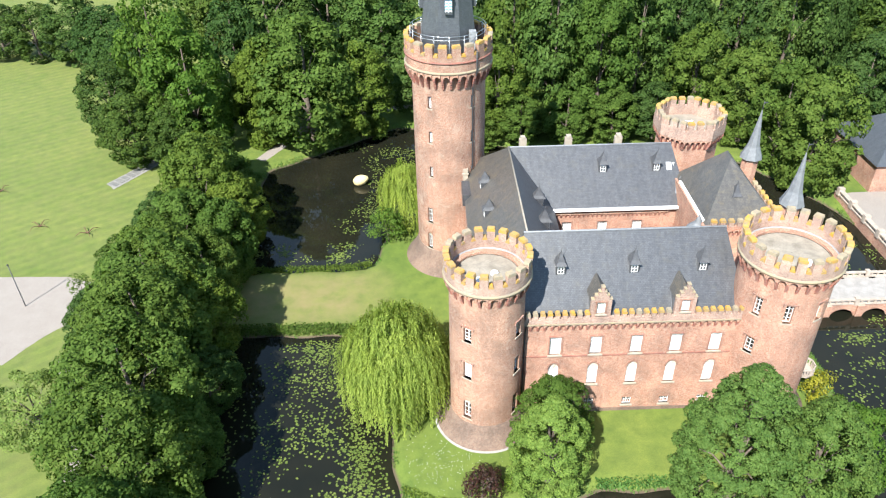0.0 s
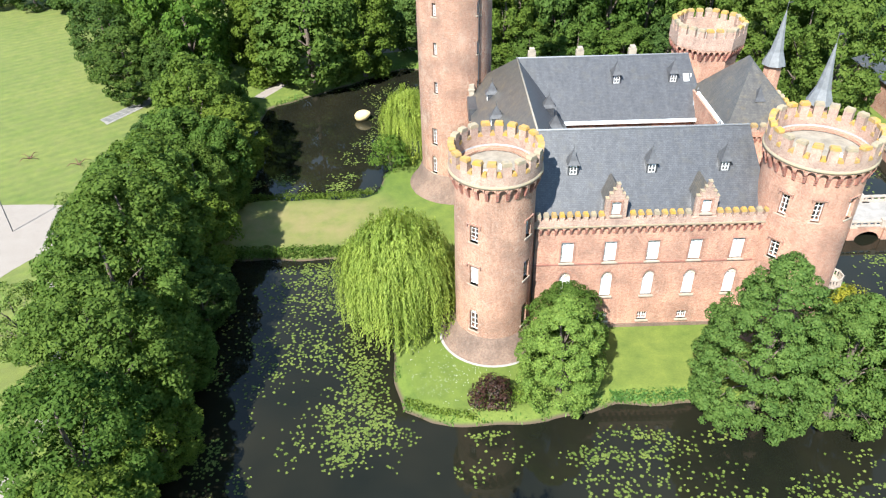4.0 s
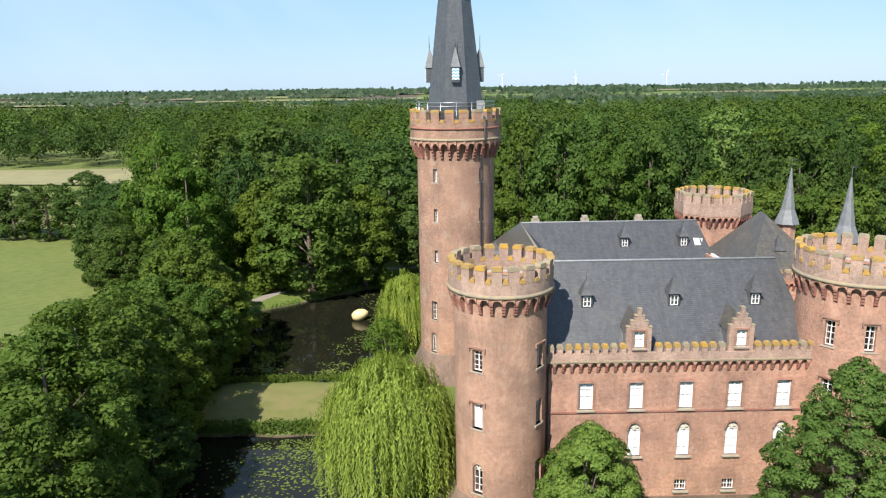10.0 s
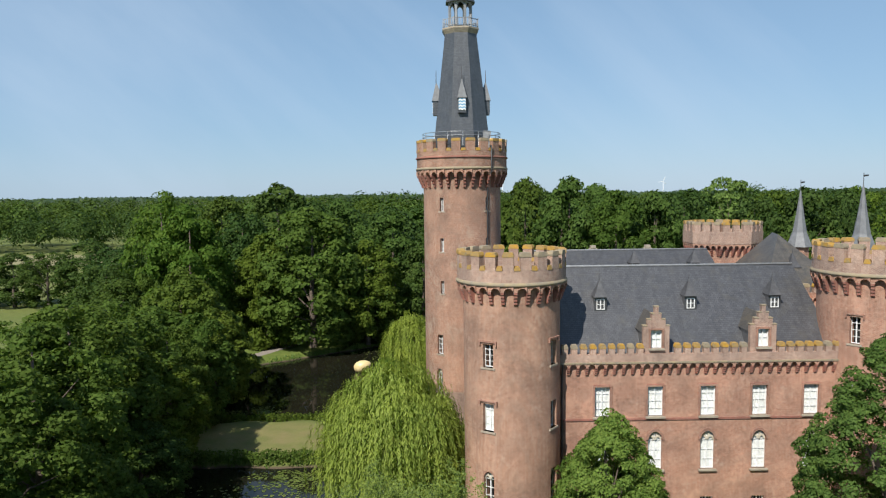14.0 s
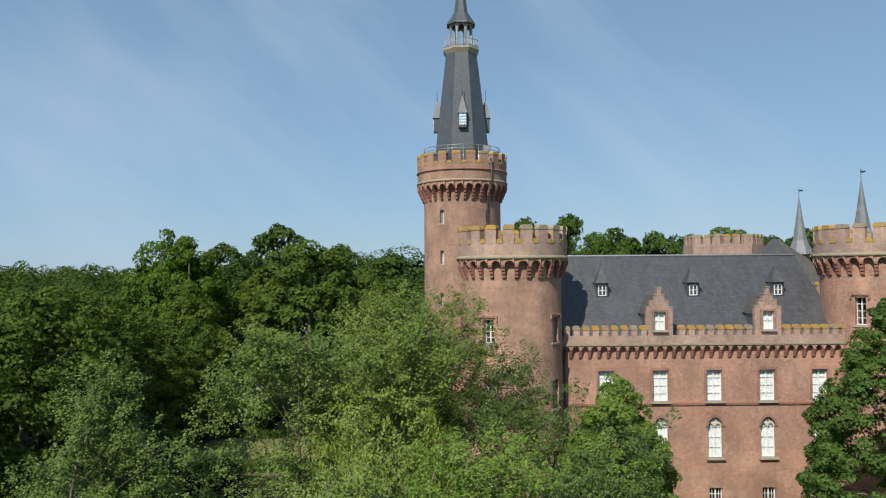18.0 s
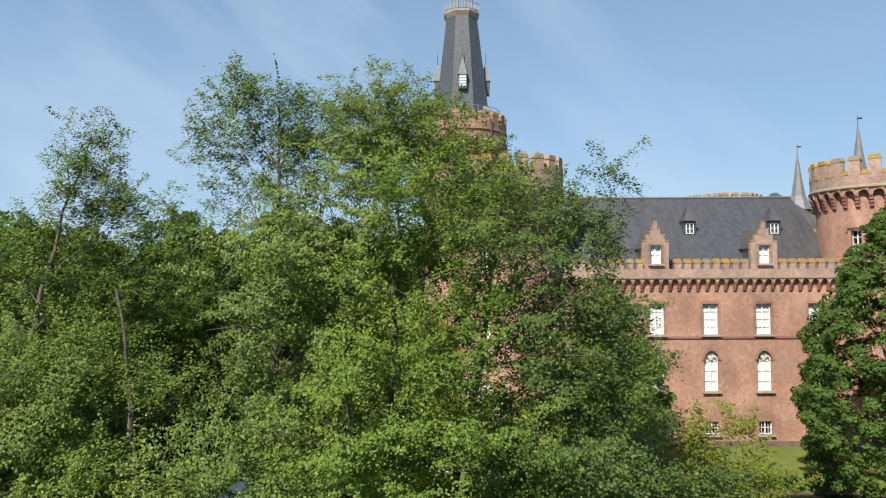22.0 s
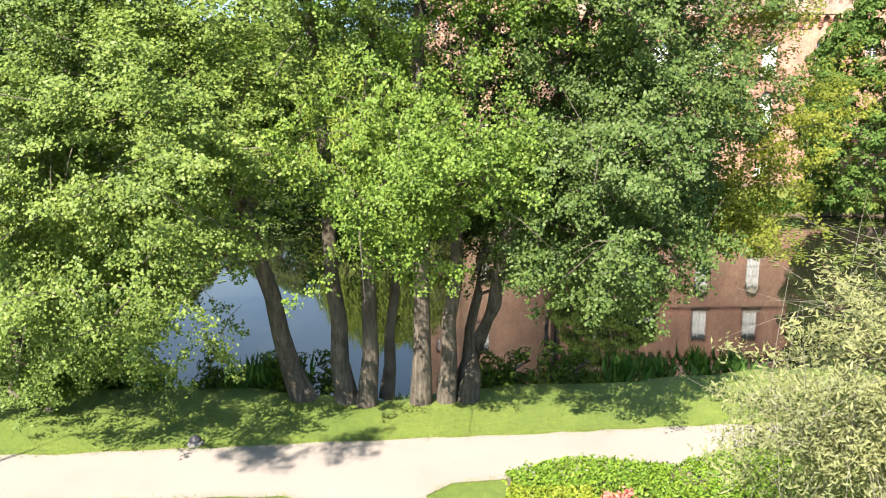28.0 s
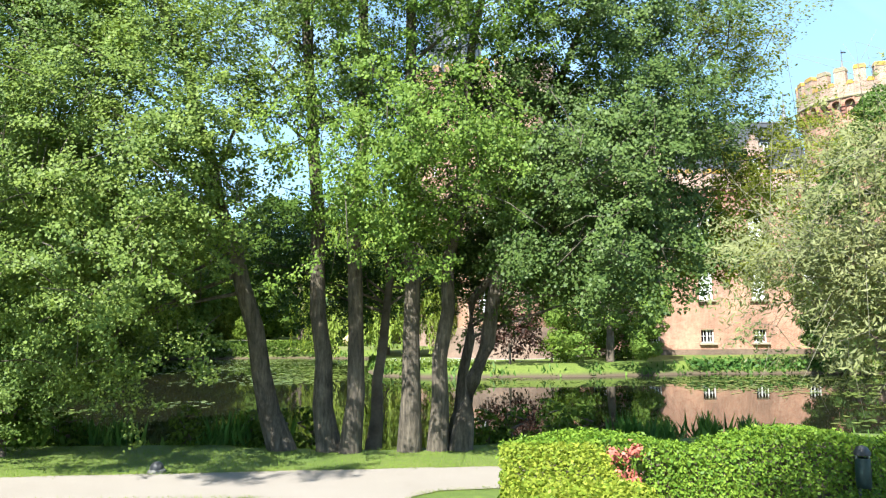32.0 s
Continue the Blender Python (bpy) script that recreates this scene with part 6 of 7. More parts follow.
lily_field(3, [(-16, 62, 9, 12, 5), (-9, 55, 5, 9, 4), (-16, 72, 9, 3.5, 2.5), (-8, 47, 7, 5, 3), (17, 43, 9, 4, 2.5), (24, 36, 9, 6, 3), (38, 36, 9, 5, 2), (57, 60, 7, 14, 2), (63, 92, 5, 9, 2.5), (60, 72, 7, 4, 1),
               (-14, 97, 6, 4, 1.5), (-24, 95, 5, 3, 1.2), (-10, 112, 4, 9, 1.5), (-6, 132, 9, 7, 2), (22, 27, 8, 4, 1.2), (-22, 44, 4, 8, 1), (-13, 30, 9, 5, 1)], 7500)

# ---------------- alders on the near bank ----------------
def stem_tree(name, label, seed, stem, r, masses, leaf, mat, bark, per=440, lobe=0.5, limbs=20, flat=0.78, twig=0.35, narrow=0.72, limb_r=0.05):
    """A tree from its own stem line; masses: (cx, cy, cz, rx, ry, rz, lobes) parts of its crown."""
    g = np.random.default_rng(seed)
    ob = thing(name, label, "tree", stem[0], "alders on the bank")
    o = np.array(stem[0])
    pts = [np.array(p) - o for p in stem]
    fine = []
    for a, b in zip(pts, pts[1:]):
        for t in np.linspace(0, 1, 5)[:-1]:
            fine.append(a + (b - a) * t + g.normal(size=3) * np.array([0.05, 0.05, 0]))
    fine.append(pts[-1])
    n = len(fine)
    lines, radii = [fine], [[r * (1.35 if i == 0 else 1.1 if i == 1 else 1.0) * (1 - 0.92 * (i / (n - 1)) ** 0.9) for i in range(n)]]
    cs, rs = [], []
    for cx, cy, cz, rx, ry, rz, k in masses:
        for _ in range(int(k * 1.9)):
            d = g.normal(size=3)
            d /= np.linalg.norm(d)
            q = g.random() ** 0.45
            cs.append(np.array([cx, cy, cz]) - o + d * q * np.array([rx, ry, rz]))
            rs.append(lobe * (0.6 + 0.8 * g.random()) * (0.8 if cz > 12.5 else 1.0))
    zs = np.array([p[2] for p in fine])
    n = len(fine)
    for k in g.permutation(len(cs))[:limbs]:
        e = cs[k % len(cs)]
        hd = math.hypot(e[0] - np.interp(e[2], zs, [q[0] for q in fine]), e[1] - np.interp(e[2], zs, [q[1] for q in fine]))
        z = min(max(e[2] - (0.25 + 0.6 * g.random()) * hd, zs[-1] * (0.22 + 0.2 * g.random())), zs[-1] * 0.9)
        i = int(np.searchsorted(zs, z)) - 1
        i = min(max(i, 0), n - 2)
        s = fine[i] + (fine[i + 1] - fine[i]) * min(1.0, (z - zs[i]) / max(zs[i + 1] - zs[i], 1e-3))
        mid = s * 0.5 + e * 0.5 + np.array([0, 0, 0.35 * abs(e[2] - z) * 0.3]) + g.normal(size=3) * 0.15
        m2 = mid * 0.45 + e * 0.55 + g.normal(size=3) * 0.12
        rr = min(radii[0][i] * 0.36, limb_r)
        lines.append([Vector(q) for q in (s, mid, m2, e)])
        radii.append([rr, rr * 0.6, rr * 0.4, rr * 0.2])
    for k in range(int(len(cs) * twig)):
        e = cs[k % len(cs)]
        d = g.normal(size=3) * 0.5
        lines.append([e, e + d * 0.6 + np.array([0, 0, 0.1]), e + d * 1.3])
        radii.append([limb_r * 0.26, limb_r * 0.18, limb_r * 0.08])
    tr = part("trunk", tube_mesh("trunk", lines[:1], radii[:1], 9, bark), ob)
    for k in range(1, 1 + limbs):
        part("branch", tube_mesh("branch", lines[k:k + 1], radii[k:k + 1], 6, bark), tr)
    part("twig", tube_mesh("twig", lines[1 + limbs:], radii[1 + limbs:], 4, bark), tr, "thin bare twigs among the leaves", kind="stuff")
    cl, nl, sl = [], [], []
    heart = np.mean(cs, axis=0)
    for c, rad in zip(cs, rs):
        out = c - heart
        out /= max(np.linalg.norm(out), 1e-3)
        for _ in range(4):
            m = int(per * rad * rad * 0.8)
            u = out * 0.7 + g.normal(size=3) * np.array([0.6, 0.6, 0.28])
            u /= np.linalg.norm(u)
            v = np.cross(u, np.array([0, 0, 1.0])) + g.normal(size=3) * 0.12
            v /= np.linalg.norm(v)
            w = np.cross(v, u)
            a = c + g.normal(size=3) * rad * np.array([0.5, 0.5, 0.55 * flat])
            t = g.random(m) ** 0.8
            across = g.normal(size=m) * 0.30 * (1.15 - 0.6 * t)
            cl.append(a + u * ((t - 0.35) * 1.7 * rad)[:, None] + v * (across * rad)[:, None] + w * (g.normal(size=m) * 0.11 * rad - 0.25 * across ** 2 * rad)[:, None])
            nl.append(np.array([-0.18, -0.42, 0.62]) + w * 0.2 + out * 0.5 + g.normal(size=(m, 3)) * 0.44)
            sl.append(leaf * (0.6 + 0.8 * g.random(m)))
    part("crown", leaves_mesh("crown", np.concatenate(cl), np.concatenate(nl), np.concatenate(sl), mat, g, narrow), ob)
    return ob


LAB = "many-stemmed alder with glossy round leaves on the bank"
ALD = 0.068
stem_tree("alder", "leaning alder with low spreading crown over the lawn", 201, [(-3.8, 15.5, -0.1), (-4.5, 15.0, 3.5), (-5.4, 14.6, 7), (-6.4, 14.6, 10), (-7.0, 15, 13.5)], 0.24,
          [(-7.0, 12.9, 4.9, 3.5, 2.7, 3.3, 75), (-5.2, 12.6, 6.6, 2.4, 2.2, 2.2, 34), (-7.4, 14.4, 4.2, 2.4, 1.6, 1.3, 30), (-8.8, 16.5, 2.5, 2.0, 0.9, 1.6, 34), (-6.4, 13.4, 8.6, 1.8, 1.4, 1.6, 26), (-8.0, 15.5, 10.8, 2.4, 2.4, 2.2, 40)], ALD, LEAF_ALDER, BARK_GREY)
stem_tree("alder", LAB, 202, [(-2.75, 15.3, -0.1), (-3.0, 15.4, 4), (-3.3, 15.6, 9), (-3.6, 15.8, 13), (-3.8, 16.8, 18.2)], 0.22, [(-3.2, 15.6, 13.2, 2.2, 2.6, 3.3, 58), (-4.5, 16.9, 17.1, 1.5, 1.4, 1.9, 34), (-2.8, 17.4, 17.1, 1.4, 1.4, 1.6, 24), (-3.6, 14.4, 9.5, 2.6, 2.2, 2.6, 34)], ALD, LEAF_ALDER, BARK_GREY)
stem_tree("alder", LAB, 203, [(-2.2, 15.05, -0.1), (-2.1, 15.1, 5), (-2.0, 15.3, 10), (-1.8, 15.9, 13.5), (-1.3, 18.4, 17.2), (-1.0, 20.8, 19.4)], 0.19, [(-1.7, 15.5, 14.0, 2.4, 2.6, 3.2, 58), (-1.0, 21.3, 18.2, 2.5, 2.2, 1.9, 64), (-1.5, 18.4, 17.6, 1.9, 1.7, 1.8, 40)], ALD, LEAF_ALDER, BARK_GREY)
stem_tree("alder", "thin dark alder stem with light crown", 204, [(-1.85, 15.9, -0.2), (-1.5, 16.2, 3), (-1.6, 16.6, 6), (-1.2, 17, 9)], 0.15, [(-1.4, 17, 8.5, 2.0, 1.6, 2.6, 24), (-2.6, 17.2, 4.3, 3.2, 1.1, 1.6, 40)], ALD, LEAF_ALDER_SHADED, BARK)
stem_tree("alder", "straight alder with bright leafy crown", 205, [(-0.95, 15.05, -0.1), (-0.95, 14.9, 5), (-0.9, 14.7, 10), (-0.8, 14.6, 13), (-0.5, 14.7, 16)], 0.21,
          [(-1.1, 12.7, 5.9, 2.4, 1.9, 2.4, 44), (-0.4, 13.4, 10.5, 2.8, 2.4, 3.2, 62), (0.1, 14.6, 14.6, 2.3, 2.4, 2.5, 46)], ALD, LEAF_ALDER_SUNLIT, BARK_GREY)
stem_tree("alder", LAB, 206, [(-0.4, 15.2, -0.1), (-0.1, 15.2, 4), (0.5, 15.2, 9), (1.4, 15.1, 14), (1.8, 15, 16.5)], 0.19, [(2.0, 14.8, 13.0, 2.4, 2.4, 2.6, 48), (1.7, 20.4, 16.2, 2.3, 1.9, 1.7, 56), (1.6, 17.4, 15.4, 1.8, 1.6, 1.5, 24), (2.8, 14.0, 9.5, 2.4, 2.2, 2.4, 36), (0.7, 16.9, 5.0, 1.6, 0.9, 2.2, 30), (1.0, 16.2, 7.4, 1.4, 1.0, 1.8, 26)], ALD, LEAF_ALDER_SHADED, BARK_GREY)
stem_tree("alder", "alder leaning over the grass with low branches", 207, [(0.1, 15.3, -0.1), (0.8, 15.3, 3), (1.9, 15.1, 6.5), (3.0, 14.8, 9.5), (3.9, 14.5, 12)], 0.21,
          [(2.7, 13.2, 4.9, 2.2, 2.2, 1.9, 40), (3.4, 14.6, 6.2, 2.4, 1.6, 2.2, 36), (1.8, 15.7, 4.9, 1.7, 1.0, 1.7, 20), (3.7, 15.9, 15.2, 1.3, 1.2, 1.5, 20), (4.0, 13.9, 8.0, 2.1, 2.2, 2.6, 42), (3.6, 14.5, 12.2, 1.4, 1.8, 2.0, 22), (4.0, 14.8, 4.6, 1.4, 1.3, 1.0, 20), (2.6, 16.3, 4.4, 1.8, 0.9, 1.1, 18)], ALD, LEAF_ALDER_SHADED, BARK_GREY)
stem_tree("alder", "leafy alder with crown reaching down to the water", 208, [(-10.6, 16.0, -0.1), (-10.8, 16, 5), (-10.0, 16, 10), (-9.8, 17.2, 13.5), (-9.0, 17.9, 17.6)], 0.18,
          [(-9.4, 15.2, 8.8, 2.9, 2.8, 3.8, 90), (-8.9, 18.0, 15.8, 1.2, 1.1, 2.3, 34), (-10.6, 17.8, 13.6, 1.8, 1.3, 1.9, 42), (-7.4, 18.0, 14.2, 1.2, 1.2, 1.9, 28), (-9.4, 14.3, 2.9, 2.4, 1.2, 2.4, 40), (-9.6, 16.8, 11.8, 2.3, 1.6, 2.0, 36), (-9.2, 15.6, 6.3, 2.2, 1.6, 2.2, 30)], ALD, LEAF_ALDER, BARK)
stem_tree("alder", "slender alder with airy crown", 209, [(-14.5, 15.5, -0.1), (-14.5, 15.6, 6), (-14.2, 15.8, 9), (-14, 16, 12)], 0.16, [(-14.2, 15.2, 9.0, 3.0, 2.6, 5.0, 80)], ALD, LEAF_ALDER, BARK_GREY)
# added out of view: its tufts and bent stem only shape the path's shade
stem_tree("alder", "alder added out of view to shade the path", 211, [(-13.2, 6.2, -0.05), (-13.2, 6.3, 5), (-12.2, 6.6, 8.6), (-8.9, 5.7, 10)], 0.08, [(-8.5, 4.7, 10.0, 0.5, 0.25, 0.4, 4), (-6.9, 5.0, 10.0, 0.4, 0.2, 0.3, 3)], ALD, LEAF_ALDER, BARK_GREY, 440, 0.36, 5, limb_r=0.02)
stem_tree("alder", "leaning alder with pale yellowish crown by the water", 210, [(-0.05, 15.9, -0.1), (0.5, 15.9, 3.2), (2.6, 15.8, 5.6), (5.0, 15.6, 7.6), (6.4, 15.6, 10.2)], 0.14, [(6.2, 15.6, 9.2, 1.4, 1.5, 2.0, 20), (6.9, 15.4, 6.3, 1.5, 1.4, 1.6, 18), (6.1, 15.3, 4.7, 1.2, 1.2, 1.1, 14)], ALD, LEAF_ALDER_YELLOW, BARK_GREY)

# grey-leaved willow beside the yard
sw = stem_tree("willow_tree", "grey-green narrow-leaved willow with bare twigs", 220, [(6.7, 5.5, -0.05), (6.5, 5.6, 1.8), (6.0, 5.9, 3.4), (5.4, 6.2, 4.9)], 0.14,
               [(5.4, 6.1, 4.2, 1.7, 1.2, 1.0, 50), (4.1, 6.5, 3.7, 1.2, 0.8, 0.9, 30), (4.9, 6.6, 2.9, 1.2, 0.7, 0.7, 22), (3.5, 6.5, 3.2, 0.8, 0.6, 0.9, 12), (5.9, 6.0, 2.2, 1.0, 0.7, 0.8, 20), (6.2, 5.8, 5.0, 1.2, 0.9, 0.7, 16)], 0.075, LEAF_SILVER, TWIG, 430, 0.4, 8, 0.9, 3.0, 0.26, 0.013)
sw["group"] = ""

# ---------------- yard hedges ----------------
def box_hedge(label, pts, w, h, seed, per=1900, leaf=0.058, mat=LEAF_HEDGE):
    ob = thing("hedge", label, "hedge")
    ob2 = bank_hedge("foliage", "", pts, w, h, mat, per, leaf, seed)
    del ob2["category"]
    ob2["label"] = "dense hornbeam leaves"
    ob2.parent = ob
    items = []
    for (ax, ay), (bx, by) in zip(pts, pts[1:]):
        ln = math.hypot(bx - ax, by - ay)
        ux, uy = (bx - ax) / ln, (by - ay) / ln
        q = w / 2 - 0.12
        c = [(ax - uy * q, ay + ux * q), (ax + uy * q, ay - ux * q), (bx + uy * q, by - ux * q), (bx - uy * q, by + ux * q)]
        items += [[(x, y, 0.02) for x, y in c], [(x, y, h - 0.12) for x, y in c]]
        for i in range(4):
            (x0, y0), (x1, y1) = c[i], c[(i + 1) % 4]
            items.append([(x0, y0, 0.02), (x1, y1, 0.02), (x1, y1, h - 0.12), (x0, y0, h - 0.12)])
    # box added inside the leaves so that no light shines through the hedge
    part("woody_core", poly("woody_core", items, BARK), ob, "box inside the leaves that blocks light")
    return ob


box_hedge("clipped hornbeam hedge round the gravel yard", [(0.5, 9.62), (3.5, 9.87), (6.5, 10.22), (12, 10.87)], 0.74, 1.0, 31)
box_hedge("clipped yellow-green hedge arm beside the path", [(1.05, 9.4), (0.98, 7.0), (0.95, 3.2)], 1.2, 0.95, 32, 1750, 0.06, LEAF_TIPS)
box_hedge("low clipped hedge edging the gravel yard", [(3.4, 6.1), (7, 6.3), (11, 6.6)], 0.7, 0.5, 33, 700, 0.09)

# ---------------- small things on the near ground ----------------
lampb = thing("ground_light", "small dark domed path light on a grey base", "garden light", (-5.55, 13.1, 0))
part("base", lathe("base", [(0.17, -0.01), (0.165, 0.03), (0.14, 0.06), (0.02, 0.06)], 16, BED_STONE), lampb, "grey concrete base")
part("head", lathe("head", [(0.12, 0.055), (0.125, 0.09), (0.10, 0.15), (0.05, 0.185), (0.01, 0.195)], 16, IRON), lampb)
binn = thing("litter_bin", "dark green litter bin with hooded top on a post", "bin", (5.55, 9.62, 0))
part("post", boxes("post", [(-0.03, 0.03, 0.16, 0.22, 0, 1.0)], IRON), binn)
part("body", lathe("body", [(0.02, 0.42), (0.15, 0.42), (0.165, 0.5), (0.165, 0.86), (0.15, 0.88)], 20, GREEN_PAINT), binn)
part("hood", lathe("hood", [(0.18, 0.93), (0.18, 0.97), (0.12, 1.05), (0.02, 1.08)], 20, IRON), binn, "dark hood")
part("strap", boxes("strap", [(-0.16, -0.13, -0.02, 0.02, 0.86, 0.95), (0.13, 0.16, -0.02, 0.02, 0.86, 0.95)], METAL), binn)
fl = thing("flower", "coral-red flower heads in front of the hedge", "flower", (1.98, 9.15, 0))
g = np.random.default_rng(41)
for k in range(14):
    bx, by, bz = g.uniform(-0.27, 0.27), g.normal() * 0.09, 0.5 + g.random() * 0.5
    st_ = part("stem", tube_mesh("stem", [[(bx * 0.3, by * 0.3, 0), (bx * 0.7, by * 0.7, bz * 0.6), (bx, by, bz)]], [[0.008, 0.007, 0.005]], 5, LEAF_OAK), fl)
    m = 34
    d = g.normal(size=(m, 3))
    part("bloom", leaves_mesh("bloom", np.array([bx, by, bz]) + d * np.array([0.045, 0.04, 0.05]), d, np.full(m, 0.07), CORAL, g, 0.7), st_, "coral-red bloom")
binn.scale = (0.62, 0.62, 0.88)
slab = thing("stone_slab", "small flat pale stone beside the path", "stone", (-0.6, 9.7, 0))
part("slab", boxes("slab", [(-0.12, 0.12, -0.06, 0.06, -0.02, 0.012)], PAVING), slab)


def clump(label, seed, n, h, r, mat, width=0.09):
    g = np.random.default_rng(seed)
    ob = thing("waterside_plant", label, "plant", group="plants on the near bank")
    c = np.stack([g.normal(size=n) * r, g.normal(size=n) * r * 0.6, h * (0.3 + 0.35 * g.random(n))], -1)
    nn = np.stack([g.normal(size=n), g.normal(size=n), np.full(n, 0.15)], -1)
    part("leaves", leaves_mesh("leaves", c, nn, h * (0.6 + 0.5 * g.random(n)), mat, g, width, np.array([0, 0, 1.0])), ob)
    return ob


g = np.random.default_rng(52)
reed_p = clump("upright green reeds at the water's edge", 1, 120, 1.0, 0.28, REED)
leafy_p = shrub("leafy dark green waterside plant on the bank", 61, -6.2, 16.6, 1.1, 0.55, LEAF_OAK, 700, 0.11, 24)
reed_p.matrix_basis = pose(-5.0, 16.7, -0.35)
for x in (-8.6, -7.6, -5.6, -4.4, 0.9, 4.2, 5.2, 6.4, 7.4, -9.6):
    y = 16.55 + 0.35 * g.random() + max(0, x) * 0.09
    copy_thing(reed_p, pose(x, y, -0.4, 0, 0, g.random() * 360)).scale = (1, 1, 0.7 + 0.4 * g.random())
for x in (-4.7, -4.1, -3.3, 0.7, 1.5, 2.3, 3.1, -8.9, -10.2):
    y = 16.4 + 0.35 * g.random() + max(0, x) * 0.06
    copy_thing(leafy_p, pose(x, y, -0.35, 0, 0, g.random() * 360)).scale = (1.1, 1.0, 0.8 + 0.5 * g.random())
shrub("leafy green shrub on the grassy bank", 63, -9.4, 14.9, 1.6, 1.0, LEAF_OAK, 420, 0.12, 24)

# grass blades on the near lawns
g = np.random.default_rng(71)
n = 60000
x, y = g.uniform(-12, 9, n), g.uniform(5.5, 16.6, n)
keep = np.ones(n, bool)
keep &= ~((y > 10.75 + np.minimum(0, x + 9) * 0.05 + np.maximum(0, x) * 0.08) & (y < 13.25 + x * 0.06 + 0.05))
keep &= ~((x > -2.75) & (x < -0.62) & (y < 11.2))
keep &= ~((x > 0.3) & (y < 11.1))
x, y = x[keep], y[keep]
z = ground_z(x, y)
n = len(x)
tagged(new("grass_blades", leaves_mesh("grass_blades", np.stack([x, y, z + 0.025], -1), np.stack([g.normal(size=n), g.normal(size=n) - 0.4, np.full(n, 0.5)], -1), 0.045 * (0.6 + 0.8 * g.random(n)),
       GRASS_LEAF, g, 0.16, np.array([0, 0, 1.0]))), "short mown grass blades on the near lawn", "grass", kind="stuff")

# worn grass along the path edges, and rough grass on the moat banks
EDGES = [[(-20, 10.6), (-9, 10.85), (-3.3, 10.95), (-2.85, 10.7), (-2.7, 10.2), (-2.4, 7.1), (-2.3, 4)], [(-0.55, 4), (-0.65, 7.1), (-0.8, 9), (-0.82, 10.9), (-0.4, 11.3), (1, 11.5)],
         [(12, 14.05), (9, 13.9), (1, 13.3), (-1.4, 13.2), (-5.8, 12.85), (-9, 12.7), (-20, 12.4)]]
pts = []
for line in EDGES:
    for (ax, ay), (bx, by) in zip(line, line[1:]):
        ln = math.hypot(bx - ax, by - ay)
        k = int(ln * 200)
        t, off = g.random(k), g.normal(size=k) * (0.05 + 0.07 * g.random(k))
        pts.append(np.stack([ax + (bx - ax) * t - (by - ay) / ln * off, ay + (by - ay) * t + (bx - ax) / ln * off], -1))
pts = np.concatenate(pts)
for mat, pick, lab in ((GRASS_LEAF, slice(0, None, 2), "uneven green grass at the path edges"), (GRASS_DRY, slice(1, None, 2), "dry worn grass at the path edges")):
    q = pts[pick]
    k = len(q)
    tagged(new("grass_edge", leaves_mesh("grass_edge", np.stack([q[:, 0], q[:, 1], np.full(k, 0.03)], -1), np.stack([g.normal(size=k), g.normal(size=k) - 0.4, np.full(k, 1.3)], -1),
           0.036 * (0.6 + 0.9 * g.random(k)), mat, g, 0.2, np.array([0, 0, 1.0]))), lab, "grass", kind="stuff")
pts = []
for outline in (ISLAND, OUTER):
    for (ax, ay), (bx, by) in zip(outline, outline[1:] + outline[:1]):
        ln = math.hypot(bx - ax, by - ay)
        k = int(ln * 60)
        t, off = g.random(k), g.normal(size=k) * 0.55
        pts.append(np.stack([ax + (bx - ax) * t - (by - ay) / ln * off, ay + (by - ay) * t + (bx - ax) / ln * off], -1))
q = np.concatenate(pts)
d = land(q[:, 0], q[:, 1])
q = q[(d > 0.0) & (d < 0.95) & (np.sin(q[:, 0] * 1.9) + np.sin(q[:, 1] * 1.3) + g.normal(size=len(q)) * 0.6 > -0.5)]
k = len(q)
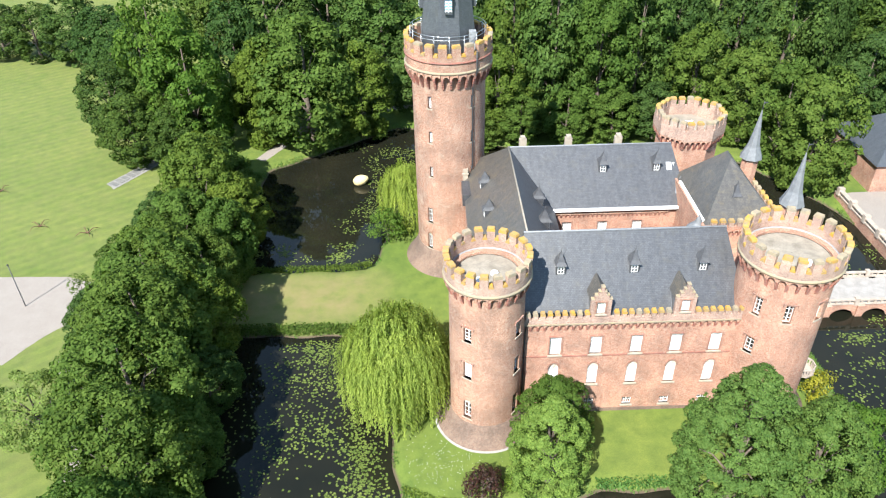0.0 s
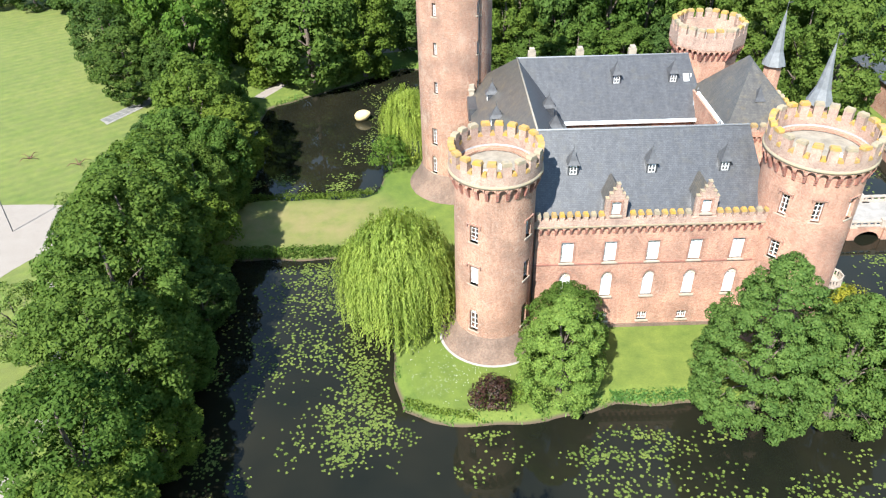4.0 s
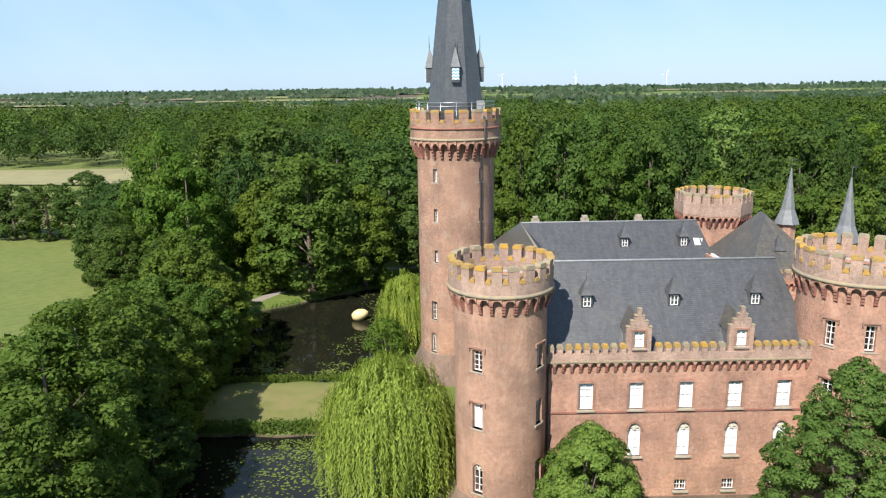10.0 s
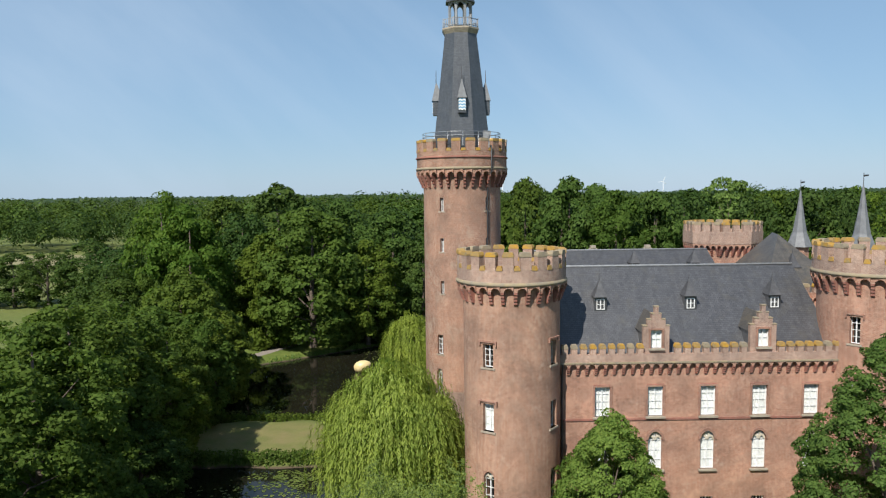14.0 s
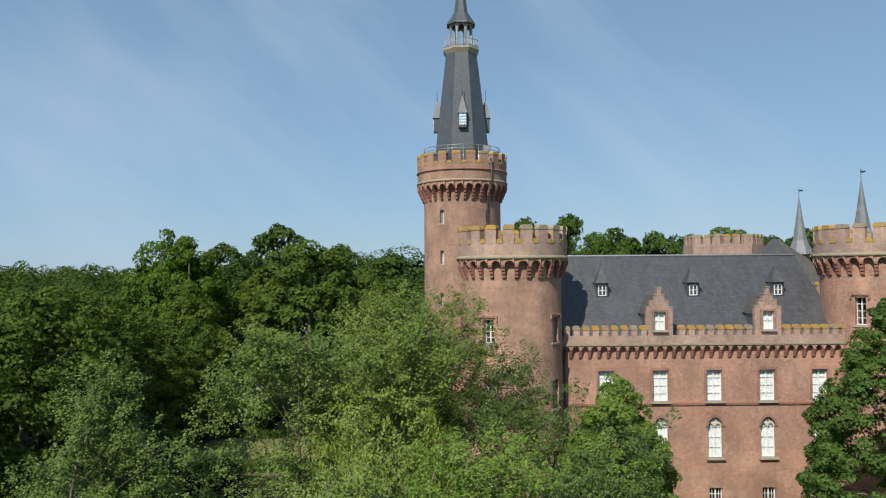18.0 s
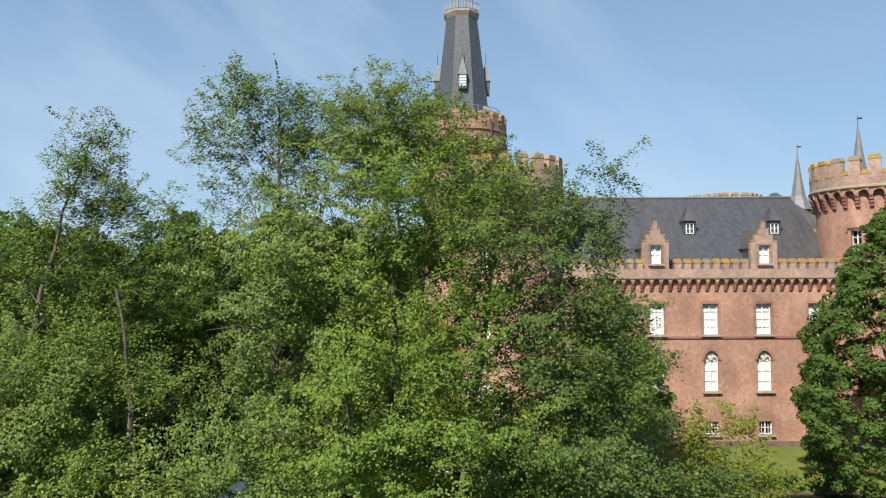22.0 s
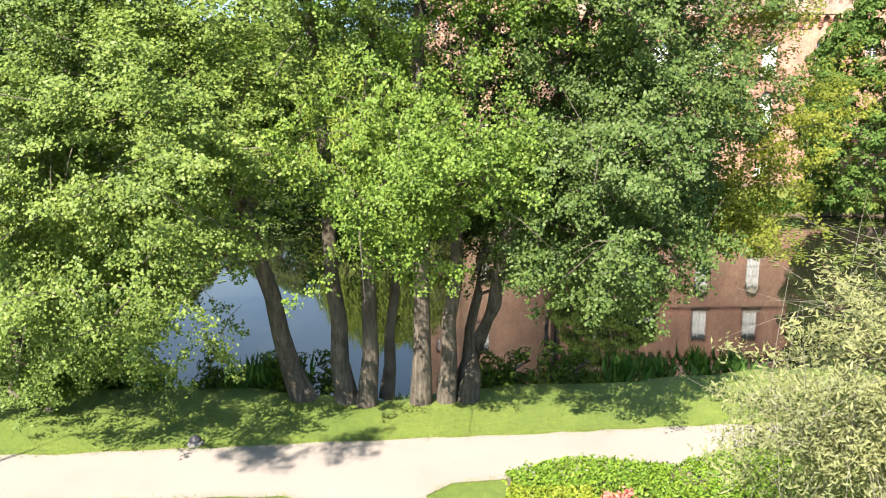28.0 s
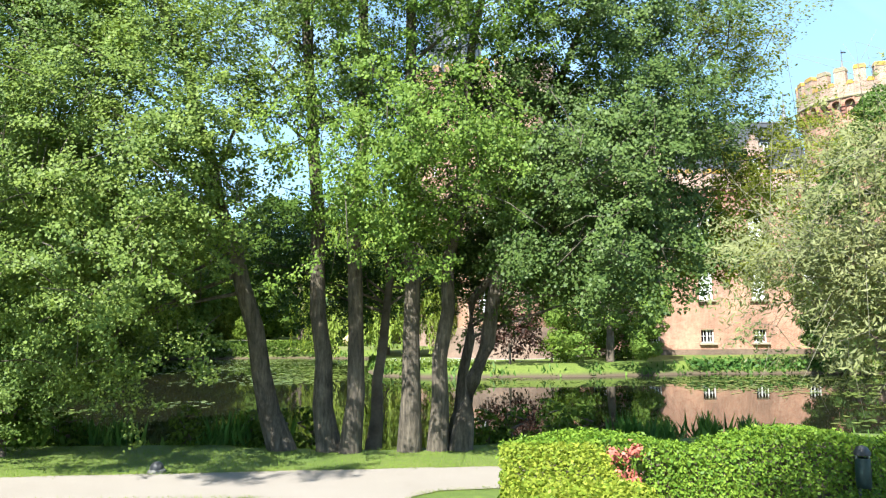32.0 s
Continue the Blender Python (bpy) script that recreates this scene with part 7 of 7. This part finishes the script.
tagged(new("bank_grass", leaves_mesh("bank_grass", np.stack([q[:, 0], q[:, 1], ground_z(q[:, 0], q[:, 1]) + 0.14], -1), np.stack([g.normal(size=k), g.normal(size=k) - 0.2, np.full(k, 0.6)], -1),
       0.42 * (0.5 + 0.9 * g.random(k)), REED, g, 0.3, np.array([0, 0, 1.0]))), "rough green grass fringing the moat banks", "grass", kind="stuff")

# gravel ring round the corner tower and slabs of the stone bed
tagged(new("gravel_ring", lathe("gravel_ring", [(5.6, 0.03), (6.02, 0.025), (6.1, -0.05)], 64, PAVING)), "pale gravel ring round the tower foot", "gravel", kind="structure").location = (6.05, 60.4, 0)
bed = thing("slab_row", "row of grey slabs set in the lawn", "paving", (-59.0, 118.9, 0.05))
for i in range(11):
    part("slab", cached("bedslab", lambda: boxes("slab", [(-0.95, 0.95, -0.5, 0.5, 0, 0.05)], BED_STONE)), bed, "", pose(0.3 + i * 0.66, 0.75 + i * 1.08, 0, 0, 0, -31.5))
# rusty low sculptures on the lawn
for x, y in ((-66.5, 105.5), (-79, 118), (-57.5, 103)):
    o = thing("lawn_sculpture", "low rusty branching sculpture on the lawn", "sculpture", (x, y, 0), "sculptures on the lawn")
    for k in range(4):
        a = k * 1.6 + x
        part("arm", tube_mesh("arm", [[(0, 0, 0.1), (1.1 * math.cos(a), 1.1 * math.sin(a), 0.7), (2.0 * math.cos(a), 2.0 * math.sin(a), 0.3)]], [[0.09, 0.06, 0.03]], 6, RUST), o)
# daisies in the lawn by the corner tower
g = np.random.default_rng(88)
k = 300
q = np.stack([g.normal(size=k) * 3.4 + 1.0, g.normal(size=k) * 2.6 + 53.0], -1)
d = land(q[:, 0], q[:, 1])
q = q[(d > 1.5) & (np.hypot(q[:, 0] - 6.05, q[:, 1] - 60.4) > 6.4)]
k = len(q)
tagged(new("daisies", leaves_mesh("daisies", np.stack([q[:, 0], q[:, 1], ground_z(q[:, 0], q[:, 1]) + 0.05], -1), np.stack([g.normal(size=k) * 0.2, g.normal(size=k) * 0.2, np.ones(k)], -1),
       0.075 * (0.6 + 0.8 * g.random(k)), WHITE, g, 0.9)), "small white daisies scattered in the lawn", "flowers", kind="stuff")
